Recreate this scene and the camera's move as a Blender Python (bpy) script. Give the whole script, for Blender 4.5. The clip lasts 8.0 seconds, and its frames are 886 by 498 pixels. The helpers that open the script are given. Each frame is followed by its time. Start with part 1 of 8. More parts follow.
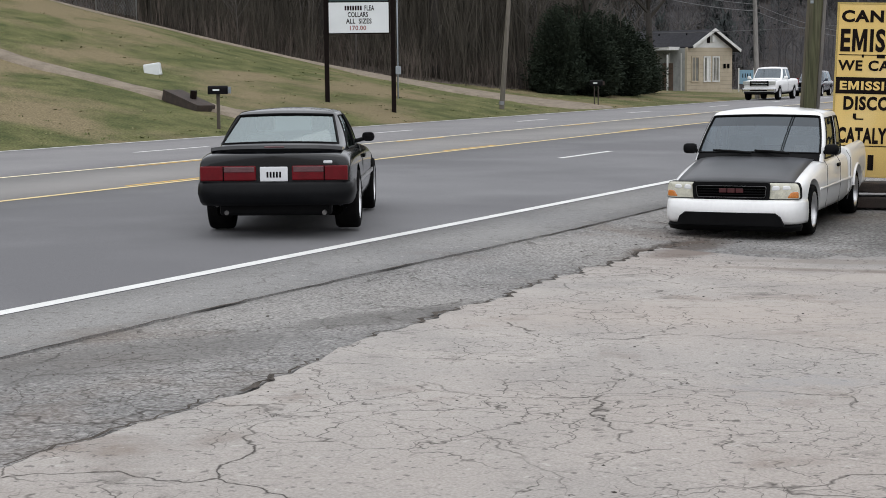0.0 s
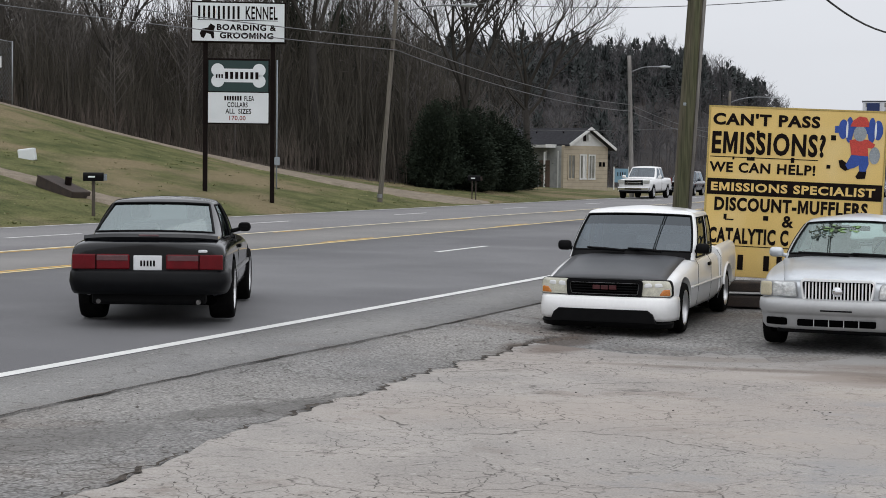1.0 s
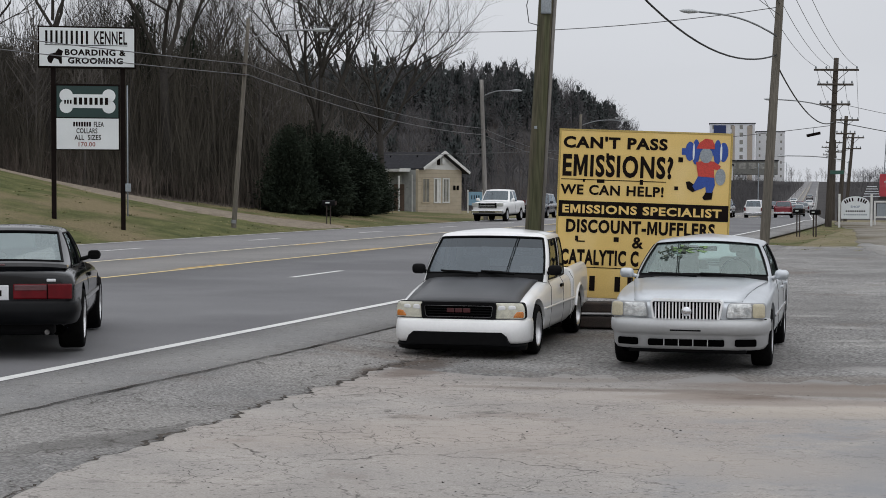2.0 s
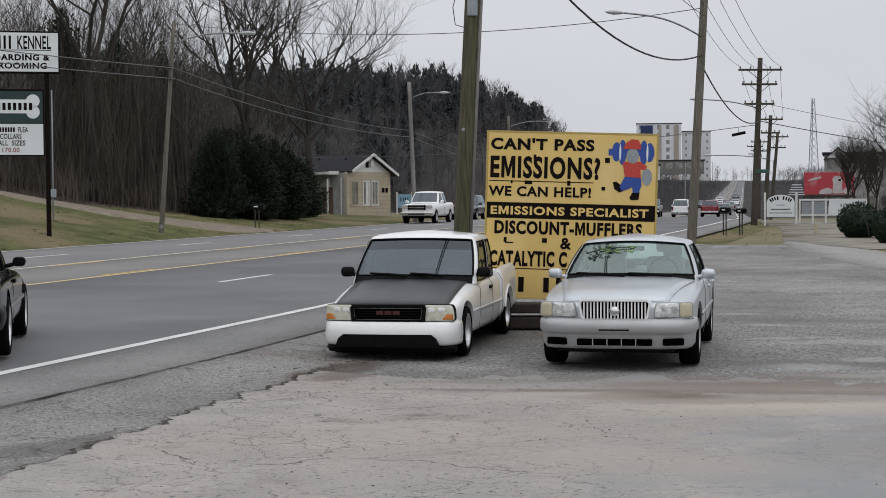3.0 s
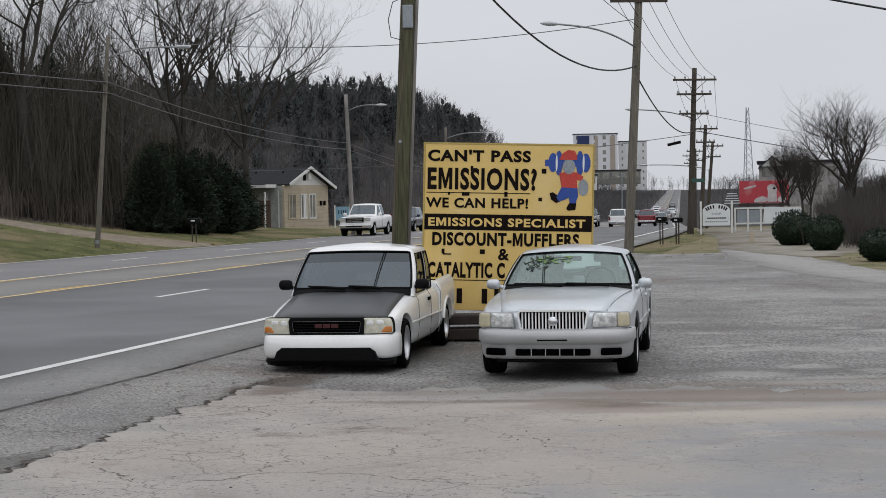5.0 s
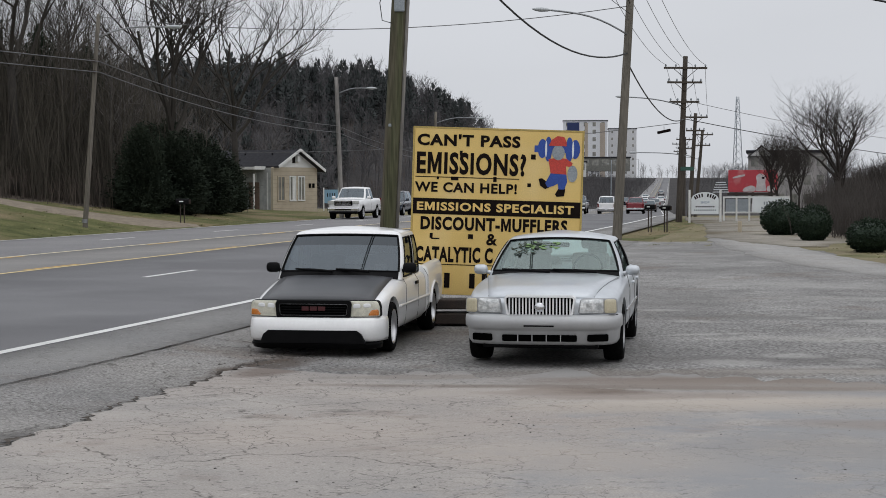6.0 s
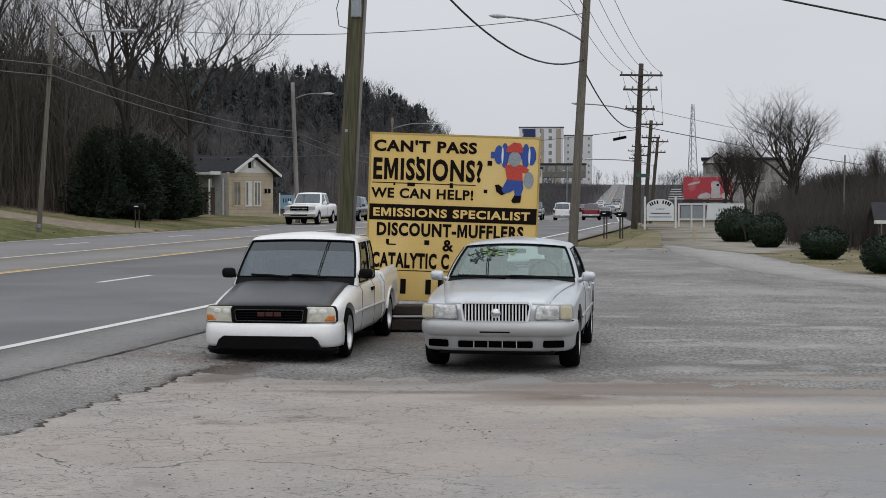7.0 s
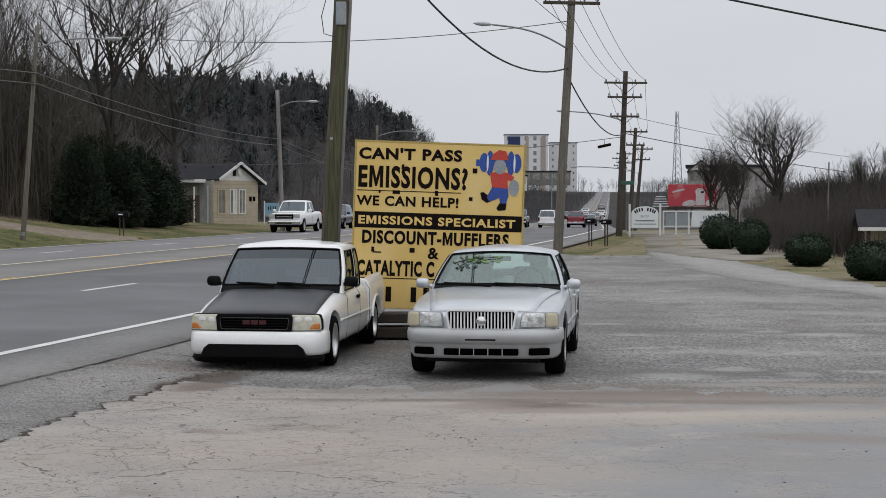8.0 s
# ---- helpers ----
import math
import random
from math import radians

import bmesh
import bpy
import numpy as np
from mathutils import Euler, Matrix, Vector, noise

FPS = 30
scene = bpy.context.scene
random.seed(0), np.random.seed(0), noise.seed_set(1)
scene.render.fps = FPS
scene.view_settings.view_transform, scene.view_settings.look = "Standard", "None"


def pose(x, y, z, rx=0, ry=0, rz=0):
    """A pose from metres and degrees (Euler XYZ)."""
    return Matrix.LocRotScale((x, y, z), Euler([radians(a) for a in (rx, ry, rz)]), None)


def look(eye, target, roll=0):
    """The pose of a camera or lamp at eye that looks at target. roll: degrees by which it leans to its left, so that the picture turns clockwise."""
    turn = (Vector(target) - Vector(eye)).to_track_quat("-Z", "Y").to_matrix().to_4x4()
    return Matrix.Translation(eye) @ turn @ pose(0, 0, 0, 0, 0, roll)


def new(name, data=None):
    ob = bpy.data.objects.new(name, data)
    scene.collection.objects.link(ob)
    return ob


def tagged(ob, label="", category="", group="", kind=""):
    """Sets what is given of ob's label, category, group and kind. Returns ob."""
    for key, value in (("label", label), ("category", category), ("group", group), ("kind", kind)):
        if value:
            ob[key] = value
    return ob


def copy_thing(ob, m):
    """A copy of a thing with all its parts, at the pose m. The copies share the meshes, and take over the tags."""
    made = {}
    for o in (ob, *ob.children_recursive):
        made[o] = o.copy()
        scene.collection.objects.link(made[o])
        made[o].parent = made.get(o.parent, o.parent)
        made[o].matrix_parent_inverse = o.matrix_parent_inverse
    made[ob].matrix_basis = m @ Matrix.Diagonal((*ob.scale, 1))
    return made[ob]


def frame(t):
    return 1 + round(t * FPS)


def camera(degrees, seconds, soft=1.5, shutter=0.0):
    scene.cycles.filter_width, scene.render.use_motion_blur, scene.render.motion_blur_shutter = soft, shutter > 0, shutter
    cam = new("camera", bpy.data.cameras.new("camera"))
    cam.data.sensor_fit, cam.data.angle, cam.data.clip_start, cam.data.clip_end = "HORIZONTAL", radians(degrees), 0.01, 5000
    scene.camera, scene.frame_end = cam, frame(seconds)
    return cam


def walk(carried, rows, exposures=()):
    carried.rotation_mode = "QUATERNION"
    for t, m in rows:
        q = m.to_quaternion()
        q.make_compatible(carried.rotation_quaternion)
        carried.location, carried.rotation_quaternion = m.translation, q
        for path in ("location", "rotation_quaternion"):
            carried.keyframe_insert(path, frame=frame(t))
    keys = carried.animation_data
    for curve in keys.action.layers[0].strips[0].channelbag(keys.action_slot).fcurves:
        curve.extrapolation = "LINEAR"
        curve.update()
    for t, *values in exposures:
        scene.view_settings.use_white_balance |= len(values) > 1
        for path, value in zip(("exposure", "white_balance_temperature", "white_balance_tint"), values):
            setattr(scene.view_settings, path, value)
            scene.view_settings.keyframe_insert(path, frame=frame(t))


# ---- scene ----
# The camera stands at the edge of a lot and pans from the road to the parked cars.
cam = camera(30.77, 8.0, soft=0.9)
ROWS = [
    (0.0, -0.032, -0.006, 1.993, 83.752, 0.628, 12.232),
    (0.5, -0.028, 0.002, 1.993, 84.893, -0.079, 10.77),
    (1.0, -0.018, -0.004, 1.997, 87.047, -0.68, 7.946),
    (1.5, -0.004, 0.0, 2.0, 87.953, -0.498, 4.602),
    (1.7, 0.0, 0.0, 2.0, 87.96, -0.39, 3.76),
    (2.8, 0.014, -0.002, 2.003, 87.924, 0.429, 0.775),
    (3.0, 0.017, -0.002, 2.004, 88.012, 0.425, 0.268),
    (3.5, 0.022, -0.005, 2.004, 88.375, 0.872, -0.781),
    (4.0, 0.023, -0.005, 2.005, 88.505, 1.089, -1.233),
    (4.5, 0.024, -0.005, 2.006, 88.483, 1.267, -1.623),
    (4.7, 0.025, -0.005, 2.006, 88.45, 1.25, -1.81),
    (5.8, 0.029, -0.002, 2.004, 88.01, 0.25, -2.18),
    (6.0, 0.03, 0.0, 2.003, 87.854, 0.142, -2.323),
    (6.5, 0.03, 0.002, 2.003, 87.872, -0.302, -2.992),
    (7.0, 0.027, 0.004, 2.004, 88.063, -0.075, -3.88),
    (7.5, 0.025, 0.004, 2.005, 88.171, 0.014, -4.264),
    (8.0, 0.022, 0.006, 2.006, 88.332, 0.0, -4.418),
]
walk(cam, [(t, pose(x, y, z, rx, ry, rz)) for t, x, y, z, rx, ry, rz in ROWS], exposures=[(0.0, 0.42), (0.5, 0.40), (1.0, 0.2), (1.5, 0.03), (3.0, 0.0), (8.0, 0.0)])

# ---- light: a bright overcast winter sky ----
world = bpy.data.worlds.new("overcast_sky")
scene.world = world
world.use_nodes = True
wn, wl = world.node_tree.nodes, world.node_tree.links
wn.clear()
sky = wn.new("ShaderNodeTexSky")
sky.sky_type, sky.sun_disc = "NISHITA", False
sky.sun_elevation, sky.sun_rotation = radians(69), radians(150)
sky.dust_density, sky.ozone_density = 4.0, 1.0
grey = wn.new("ShaderNodeHueSaturation")
grey.inputs["Saturation"].default_value = 0.10
wl.new(sky.outputs["Color"], grey.inputs["Color"])
cover = wn.new("ShaderNodeMix")
cover.data_type = "RGBA"
cover.inputs[0].default_value = 0.86
cover.inputs[7].default_value = (6.6, 6.82, 7.28, 1)
wl.new(grey.outputs["Color"], cover.inputs[6])
cloud_at = wn.new("ShaderNodeTexCoord")
cloud = wn.new("ShaderNodeTexNoise")
cloud.inputs["Scale"].default_value, cloud.inputs["Detail"].default_value = 3.0, 3.0
squash = wn.new("ShaderNodeMapping")
squash.inputs["Scale"].default_value = (1, 1, 4)
wl.new(cloud_at.outputs["Generated"], squash.inputs["Vector"])
wl.new(squash.outputs["Vector"], cloud.inputs["Vector"])
ramp = wn.new("ShaderNodeMapRange")
ramp.inputs["To Min"].default_value, ramp.inputs["To Max"].default_value = 0.93, 1.07
wl.new(cloud.outputs["Fac"], ramp.inputs["Value"])
tone = wn.new("ShaderNodeMix")
tone.data_type, tone.blend_type = "RGBA", "MULTIPLY"
tone.inputs[0].default_value = 1.0
wl.new(cover.outputs[2], tone.inputs[6])
wl.new(ramp.outputs["Result"], tone.inputs[7])
# an overcast sky grows brighter towards the zenith
axis = wn.new("ShaderNodeSeparateXYZ")
wl.new(cloud_at.outputs["Generated"], axis.inputs[0])
climb = wn.new("ShaderNodeMapRange")
climb.interpolation_type = "SMOOTHSTEP"
climb.inputs["From Min"].default_value, climb.inputs["From Max"].default_value = 0.2, 1.0
climb.inputs["To Min"].default_value, climb.inputs["To Max"].default_value = 1.0, 1.36
wl.new(axis.outputs["Z"], climb.inputs["Value"])
dome = wn.new("ShaderNodeMix")
dome.data_type, dome.blend_type = "RGBA", "MULTIPLY"
dome.inputs[0].default_value = 1.0
wl.new(tone.outputs[2], dome.inputs[6])
wl.new(climb.outputs["Result"], dome.inputs[7])
back = wn.new("ShaderNodeBackground")
back.inputs["Strength"].default_value = 0.105
wl.new(dome.outputs[2], back.inputs["Color"])
wl.new(back.outputs["Background"], wn.new("ShaderNodeOutputWorld").inputs["Surface"])
sun = new("sun", bpy.data.lights.new("sun", "SUN"))
sun.data.energy, sun.data.angle, sun.data.color = 0.5, radians(130), (1.0, 0.98, 0.96)
sun.matrix_world = look((0, 0, 50), (-10, 16, 0))
# ---- helpers for materials and meshes ----
def surface(name, c1, c2, scale=8.0, rough=0.8, bump=0.0, bump_scale=60.0, metal=0.0, fine=0.25, coat=0.0, third=None, third_scale=0.6, third_cut=(0.5, 0.65), spec=0.5, along=1.0):
    """A material with colour varied at two or three scales and fine relief."""
    m = bpy.data.materials.new(name)
    m.use_nodes = True
    n, l = m.node_tree.nodes, m.node_tree.links
    b = n["Principled BSDF"]
    at = n.new("ShaderNodeTexCoord")
    if along != 1.0:
        drawn = n.new("ShaderNodeMapping")
        drawn.inputs["Scale"].default_value = (1, 1, along)
        l.new(at.outputs["Object"], drawn.inputs["Vector"])
        src = drawn.outputs["Vector"]
    else:
        src = at.outputs["Object"]
    big = n.new("ShaderNodeTexNoise")
    big.inputs["Scale"].default_value, big.inputs["Detail"].default_value = scale, 6.0
    l.new(src, big.inputs["Vector"])
    mix = n.new("ShaderNodeMix")
    mix.data_type = "RGBA"
    mix.inputs[6].default_value, mix.inputs[7].default_value = (*c1, 1), (*c2, 1)
    cut = n.new("ShaderNodeMapRange")
    cut.inputs["From Min"].default_value, cut.inputs["From Max"].default_value = 0.3, 0.7
    l.new(big.outputs["Fac"], cut.inputs["Value"])
    l.new(cut.outputs["Result"], mix.inputs[0])
    out = mix.outputs[2]
    if third:
        wide = n.new("ShaderNodeTexNoise")
        wide.inputs["Scale"].default_value, wide.inputs["Detail"].default_value = third_scale, 5.0
        l.new(src, wide.inputs["Vector"])
        edge = n.new("ShaderNodeMapRange")
        edge.inputs["From Min"].default_value, edge.inputs["From Max"].default_value = third_cut
        l.new(wide.outputs["Fac"], edge.inputs["Value"])
        over = n.new("ShaderNodeMix")
        over.data_type = "RGBA"
        over.inputs[7].default_value = (*third, 1)
        l.new(out, over.inputs[6])
        l.new(edge.outputs["Result"], over.inputs[0])
        out = over.outputs[2]
    grain = n.new("ShaderNodeTexNoise")
    grain.inputs["Scale"].default_value, grain.inputs["Detail"].default_value = bump_scale, 3.0
    l.new(src, grain.inputs["Vector"])
    if fine:
        speck = n.new("ShaderNodeMapRange")
        speck.inputs["From Min"].default_value, speck.inputs["From Max"].default_value = 0.25, 0.75
        speck.inputs["To Min"].default_value, speck.inputs["To Max"].default_value = 1 - fine, 1 + fine
        l.new(grain.outputs["Fac"], speck.inputs["Value"])
        mul = n.new("ShaderNodeMix")
        mul.data_type, mul.blend_type = "RGBA", "MULTIPLY"
        mul.inputs[0].default_value = 1.0
        l.new(out, mul.inputs[6])
        l.new(speck.outputs["Result"], mul.inputs[7])
        out = mul.outputs[2]
    l.new(out, b.inputs["Base Color"])
    b.inputs["Roughness"].default_value, b.inputs["Metallic"].default_value = rough, metal
    b.inputs["Coat Weight"].default_value = coat
    b.inputs["Specular IOR Level"].default_value = spec
    if coat:
        b.inputs["Coat Roughness"].default_value = 0.06
    if bump:
        bp = n.new("ShaderNodeBump")
        bp.inputs["Strength"].default_value, bp.inputs["Distance"].default_value = bump, 0.02
        l.new(grain.outputs["Fac"], bp.inputs["Height"])
        l.new(bp.outputs["Normal"], b.inputs["Normal"])
    return m


def glass(name, tint=(0.75, 0.8, 0.8), rough=0.02, alpha=0.0, sheen=(0.9, 0.9, 0.9)):
    """Thin car or window glass: clear or tinted, with real reflections."""
    m = bpy.data.materials.new(name)
    m.use_nodes = True
    n, l = m.node_tree.nodes, m.node_tree.links
    n.remove(n["Principled BSDF"])
    clear, gloss, mix = n.new("ShaderNodeBsdfTransparent"), n.new("ShaderNodeBsdfGlossy"), n.new("ShaderNodeMixShader")
    clear.inputs["Color"].default_value = (*tint, 1)
    gloss.inputs["Roughness"].default_value = rough
    gloss.inputs["Color"].default_value = (*sheen, 1)
    fres = n.new("ShaderNodeFresnel")
    fres.inputs["IOR"].default_value = 1.52 + alpha
    l.new(fres.outputs["Fac"], mix.inputs[0])
    l.new(clear.outputs["BSDF"], mix.inputs[1])
    l.new(gloss.outputs["BSDF"], mix.inputs[2])
    l.new(mix.outputs["Shader"], n["Material Output"].inputs["Surface"])
    return m


def part(name, bm, material, parent=None, label="", smooth=False):
    """Links a bmesh as one mesh object, under a thing where one is given."""
    me = bpy.data.meshes.new(name)
    if smooth:
        for f in bm.faces:
            f.smooth = True
    bm.to_mesh(me)
    bm.free()
    me.materials.append(material)
    ob = new(name, me)
    if parent:
        ob.parent = parent
    if label:
        tagged(ob, label)
    return ob


def thing(name, x, y, z, rz=0.0, label="", category="", group="", kind=""):
    ob = new(name)
    ob.empty_display_size = 0.2
    ob.matrix_basis = pose(x, y, z, 0, 0, rz)
    return tagged(ob, label, category, group, kind)


def box(bm, c, s, m=None, bevel=0.0):
    """Adds a box of size s at c, its edges rounded by bevel."""
    r = bmesh.ops.create_cube(bm, size=1.0)
    vs = r["verts"]
    for v in vs:
        v.co = Vector((c[0] + v.co.x * s[0], c[1] + v.co.y * s[1], c[2] + v.co.z * s[2]))
    if bevel:
        es = list({e for v in vs for e in v.link_edges})
        r = bmesh.ops.bevel(bm, geom=es, offset=bevel, segments=2, profile=0.5, affect="EDGES")
        vs = list({v for f in r["faces"] for v in f.verts} | {v for v in vs if v.is_valid})
    if m is not None:
        for v in vs:
            v.co = m @ v.co
    return bm


def tube(bm, pts, radii, seg=8, cap=True):
    """Adds a tube through pts with a radius at each."""
    pts = [Vector(p) for p in pts]
    if not hasattr(radii, "__len__"):
        radii = [radii] * len(pts)
    rings, side = [], None
    for i, p in enumerate(pts):
        d = (pts[min(i + 1, len(pts) - 1)] - pts[max(i - 1, 0)]).normalized()
        if side is None:
            side = d.orthogonal().normalized()
        side = (side - d * side.dot(d)).normalized()
        up = d.cross(side)
        rings.append([bm.verts.new(p + radii[i] * (math.cos(a) * side + math.sin(a) * up)) for a in (2 * math.pi * k / seg for k in range(seg))])
    for a, b in zip(rings, rings[1:]):
        for k in range(seg):
            bm.faces.new((a[k], a[(k + 1) % seg], b[(k + 1) % seg], b[k]))
    if cap:
        bm.faces.new(rings[0][::-1])
        bm.faces.new(rings[-1])
    return bm


def prism(bm, outline, y0, y1):
    """Adds a plate: an outline in x and z, from y0 to y1."""
    a = [bm.verts.new((x, y0, z)) for x, z in outline]
    b = [bm.verts.new((x, y1, z)) for x, z in outline]
    n = len(a)
    bm.faces.new(a)
    bm.faces.new(b[::-1])
    for i in range(n):
        bm.faces.new((a[i], b[i], b[(i + 1) % n], a[(i + 1) % n]))
    return bm


def lettering(name, text, material, parent, x, y, z, width, height, bold=0.0, gap=1.0, place=None):
    """A line of letters, facing -y, stretched to width and height about its middle: each letter a part."""
    cu = bpy.data.curves.new("line_of_letters", "FONT")
    cu.body, cu.extrude, cu.offset, cu.resolution_u, cu.space_character = text, 0.004, bold, 3, gap
    tmp = bpy.data.objects.new("line_of_letters", cu)
    scene.collection.objects.link(tmp)
    me = bpy.data.meshes.new_from_object(tmp.evaluated_get(bpy.context.evaluated_depsgraph_get()))
    bpy.data.objects.remove(tmp)
    bm = bmesh.new()
    bm.from_mesh(me)
    bmesh.ops.remove_doubles(bm, verts=bm.verts, dist=1e-5)
    xs, zs = [v.co.x for v in bm.verts], [v.co.y for v in bm.verts]
    mx, mz = (min(xs) + max(xs)) / 2, (min(zs) + max(zs)) / 2
    kx, kz = width / (max(xs) - min(xs)), height / (max(zs) - min(zs))
    for v in bm.verts:
        v.co = ((v.co.x - mx) * kx, -v.co.z * 0.3, (v.co.y - mz) * kz)
    islands, seen = [], set()
    for v in bm.verts:
        if v in seen:
            continue
        todo, isle = [v], []
        seen.add(v)
        while todo:
            w = todo.pop()
            isle.append(w)
            for e in w.link_edges:
                o = e.other_vert(w)
                if o not in seen:
                    seen.add(o)
                    todo.append(o)
        islands.append((min(w.co.x for w in isle), max(w.co.x for w in isle), set(isle)))
    islands.sort(key=lambda q: q[0])
    letters = []
    for a, b, isle in islands:
        if letters and min(b, letters[-1][1]) - max(a, letters[-1][0]) > 0.6 * min(b - a, letters[-1][1] - letters[-1][0]):
            letters[-1] = (letters[-1][0], max(b, letters[-1][1]), letters[-1][2] | isle)
        else:
            letters.append((a, b, isle))
    signs = [ch for ch in text if ch != " "]
    for n, (a, b, isle) in enumerate(letters):
        one, made = bmesh.new(), {}
        if bold > 0.022 and len(signs) == len(letters) and signs[n] == "M":
            # a heavy M with open inner corners
            w, z0, z1 = b - a, min(v.co.z for v in isle), max(v.co.z for v in isle)
            prism(one, [((q - 0.5) * w, z0 + t * (z1 - z0)) for q, t in ((0, 0), (0, 1), (0.28, 1), (0.5, 0.42), (0.72, 1), (1, 1), (1, 0), (0.77, 0), (0.77, 0.62), (0.575, 0.06), (0.425, 0.06), (0.23, 0.62), (0.23, 0))], -0.0012, 0.0012)
            bmesh.ops.recalc_face_normals(one, faces=one.faces)
            ob = part(name, one, material, parent)
            ob.matrix_basis = (place or Matrix.Translation((x, y, z))) @ Matrix.Translation(((a + b) / 2, 0, 0))
            continue
        for w in isle:
            made[w] = one.verts.new(w.co - Vector(((a + b) / 2, 0, 0)))
        for f in bm.faces:
            if f.verts[0] in isle:
                one.faces.new([made[w] for w in f.verts])
        bmesh.ops.recalc_face_normals(one, faces=one.faces)
        ob = part(name, one, material, parent)
        ob.matrix_basis = (place or Matrix.Translation((x, y, z))) @ Matrix.Translation(((a + b) / 2, 0, 0))
    bm.free()
    bpy.data.meshes.remove(me)


def bars(name, material, parent, x, y, z, width, height, count, gap=0.35):
    """Plain bars in place of a line of writing."""
    bm = bmesh.new()
    step = width / count
    for i in range(count):
        box(bm, (x - width / 2 + step * (i + 0.5), y, z), (step * (1 - gap), 0.004, height))
    return part(name, bm, material, parent)
# ---- the plan: u runs along the road's near white line, v to its far side ----
ROAD_O, HEAD = (-5.9, 11.9), 14.79


def smooth(a, b, t):
    t = min(1.0, max(0.0, (t - a) / (b - a)))
    return t * t * (3 - 2 * t)


def heading(u):
    return math.radians(HEAD - 4.3 * smooth(70, 120, u))


PATH_U = [-200 + 5 * i for i in range(341)]
PATH_P = [(ROAD_O[0] - 200 * math.sin(math.radians(HEAD)), ROAD_O[1] - 200 * math.cos(math.radians(HEAD)))]
for _u in PATH_U[:-1]:
    _h = heading(_u + 2.5)
    PATH_P.append((PATH_P[-1][0] + 5 * math.sin(_h), PATH_P[-1][1] + 5 * math.cos(_h)))


def rp(u, v):
    """The place at u along and v across the road."""
    i = min(len(PATH_U) - 2, max(0, int((u + 200) // 5)))
    f = (u - PATH_U[i]) / 5
    x = PATH_P[i][0] + f * (PATH_P[i + 1][0] - PATH_P[i][0])
    y = PATH_P[i][1] + f * (PATH_P[i + 1][1] - PATH_P[i][1])
    h = heading(u)
    return x - v * math.cos(h), y + v * math.sin(h)


def to_uv(x, y):
    h = math.radians(HEAD)
    u = (x - ROAD_O[0]) * math.sin(h) + (y - ROAD_O[1]) * math.cos(h)
    if u > 65:
        for _ in range(6):
            px, py = rp(u, 0)
            h = heading(u)
            u += (x - px) * math.sin(h) + (y - py) * math.cos(h)
    px, py = rp(u, 0)
    h = heading(u)
    return u, -(x - px) * math.cos(h) + (y - py) * math.sin(h)


def table(t, keys):
    if t <= keys[0][0]:
        return keys[0][1]
    for (a, p), (b, q) in zip(keys, keys[1:]):
        if t < b:
            return p + (q - p) * (t - a) / (b - a)
    return keys[-1][1]


def forest_foot(u):
    return table(u, [(-60, 78), (20, 63), (45, 52), (52, 47), (57, 41), (61, 34), (65, 26.5), (76, 23.5), (95, 32), (130, 38), (300, 36), (1000, 60)])


def height(u, v):
    """The lie of the land."""
    lot = 0.33 * (1 - smooth(-6, 9, u))
    rise = table(u, [(95, 0), (130, -0.5), (170, -1.05), (330, -1.4), (400, -1.1), (450, -0.3), (700, 6), (780, 7), (1500, 7)])
    if u > 450:
        rise *= 1 - 0.5 * smooth(60, 200, abs(v))
    if v <= -3.3:
        return lot + rise + 0.05 * smooth(30, 60, u) + (2.4 * smooth(13, 22, -v) + 1.4 * smooth(24, 55, -v)) * smooth(90, 107, u) * (1 - smooth(150, 200, u))
    if v < 0:
        a = smooth(-3.3, 0, v)
        return (lot + 0.05 * smooth(30, 60, u)) * (1 - a) + 0.17 * a + rise
    z = 0.17 + 0.05 * smooth(0, 3.5, v)
    if v > 18.8:
        s = table(u, [(48, 0.2), (64, 0.12), (88, 0.05), (130, 0.03)])
        foot = forest_foot(u)
        z += s * (min(v, foot + 10) - 18.8) + 0.06 * max(0, min(v, 62) - 30) * smooth(66, 56, u)
        steep = 0.11 * smooth(-40, 60, u) + 0.1 * smooth(-40, 20, u) * smooth(76, 58, u)
        near = steep * (v - foot) * smooth(foot, foot + 25, v) if v < foot + 95 else steep * (95 - 0.05 * (v - foot - 95))
        knoll = 19.0 * (1 - math.exp(-max(0, v - foot + 3) / 9)) * (1 - 0.62 * smooth(392, 480, u))
        a = smooth(185, 285, u)
        z += near * (1 - a) + knoll * a
    return z + rise


def land(x, y):
    return height(*to_uv(x, y))


# ---- ground materials ----
grass = surface("winter_grass", (0.058, 0.072, 0.027), (0.145, 0.142, 0.063), scale=0.9, rough=0.95, bump=0.8, bump_scale=18, fine=0.6, third=(0.19, 0.155, 0.092), third_scale=0.2, third_cut=(0.46, 0.6), spec=0.08)
dry_grass = surface("dry_verge_grass", (0.17, 0.15, 0.085), (0.25, 0.215, 0.145), scale=1.1, rough=0.95, bump=0.6, bump_scale=45, fine=0.5, third=(0.125, 0.13, 0.06), third_scale=0.2, third_cut=(0.5, 0.66), spec=0.1)
far_litter = surface("far_hill_litter", (0.055, 0.052, 0.052), (0.08, 0.076, 0.075), scale=0.2, rough=1.0, bump=0.5, bump_scale=3, fine=0.4, spec=0.05)
litter = surface("leaf_litter", (0.085, 0.071, 0.061), (0.13, 0.108, 0.092), scale=1.2, rough=1.0, bump=0.6, bump_scale=20, fine=0.5, spec=0.05)
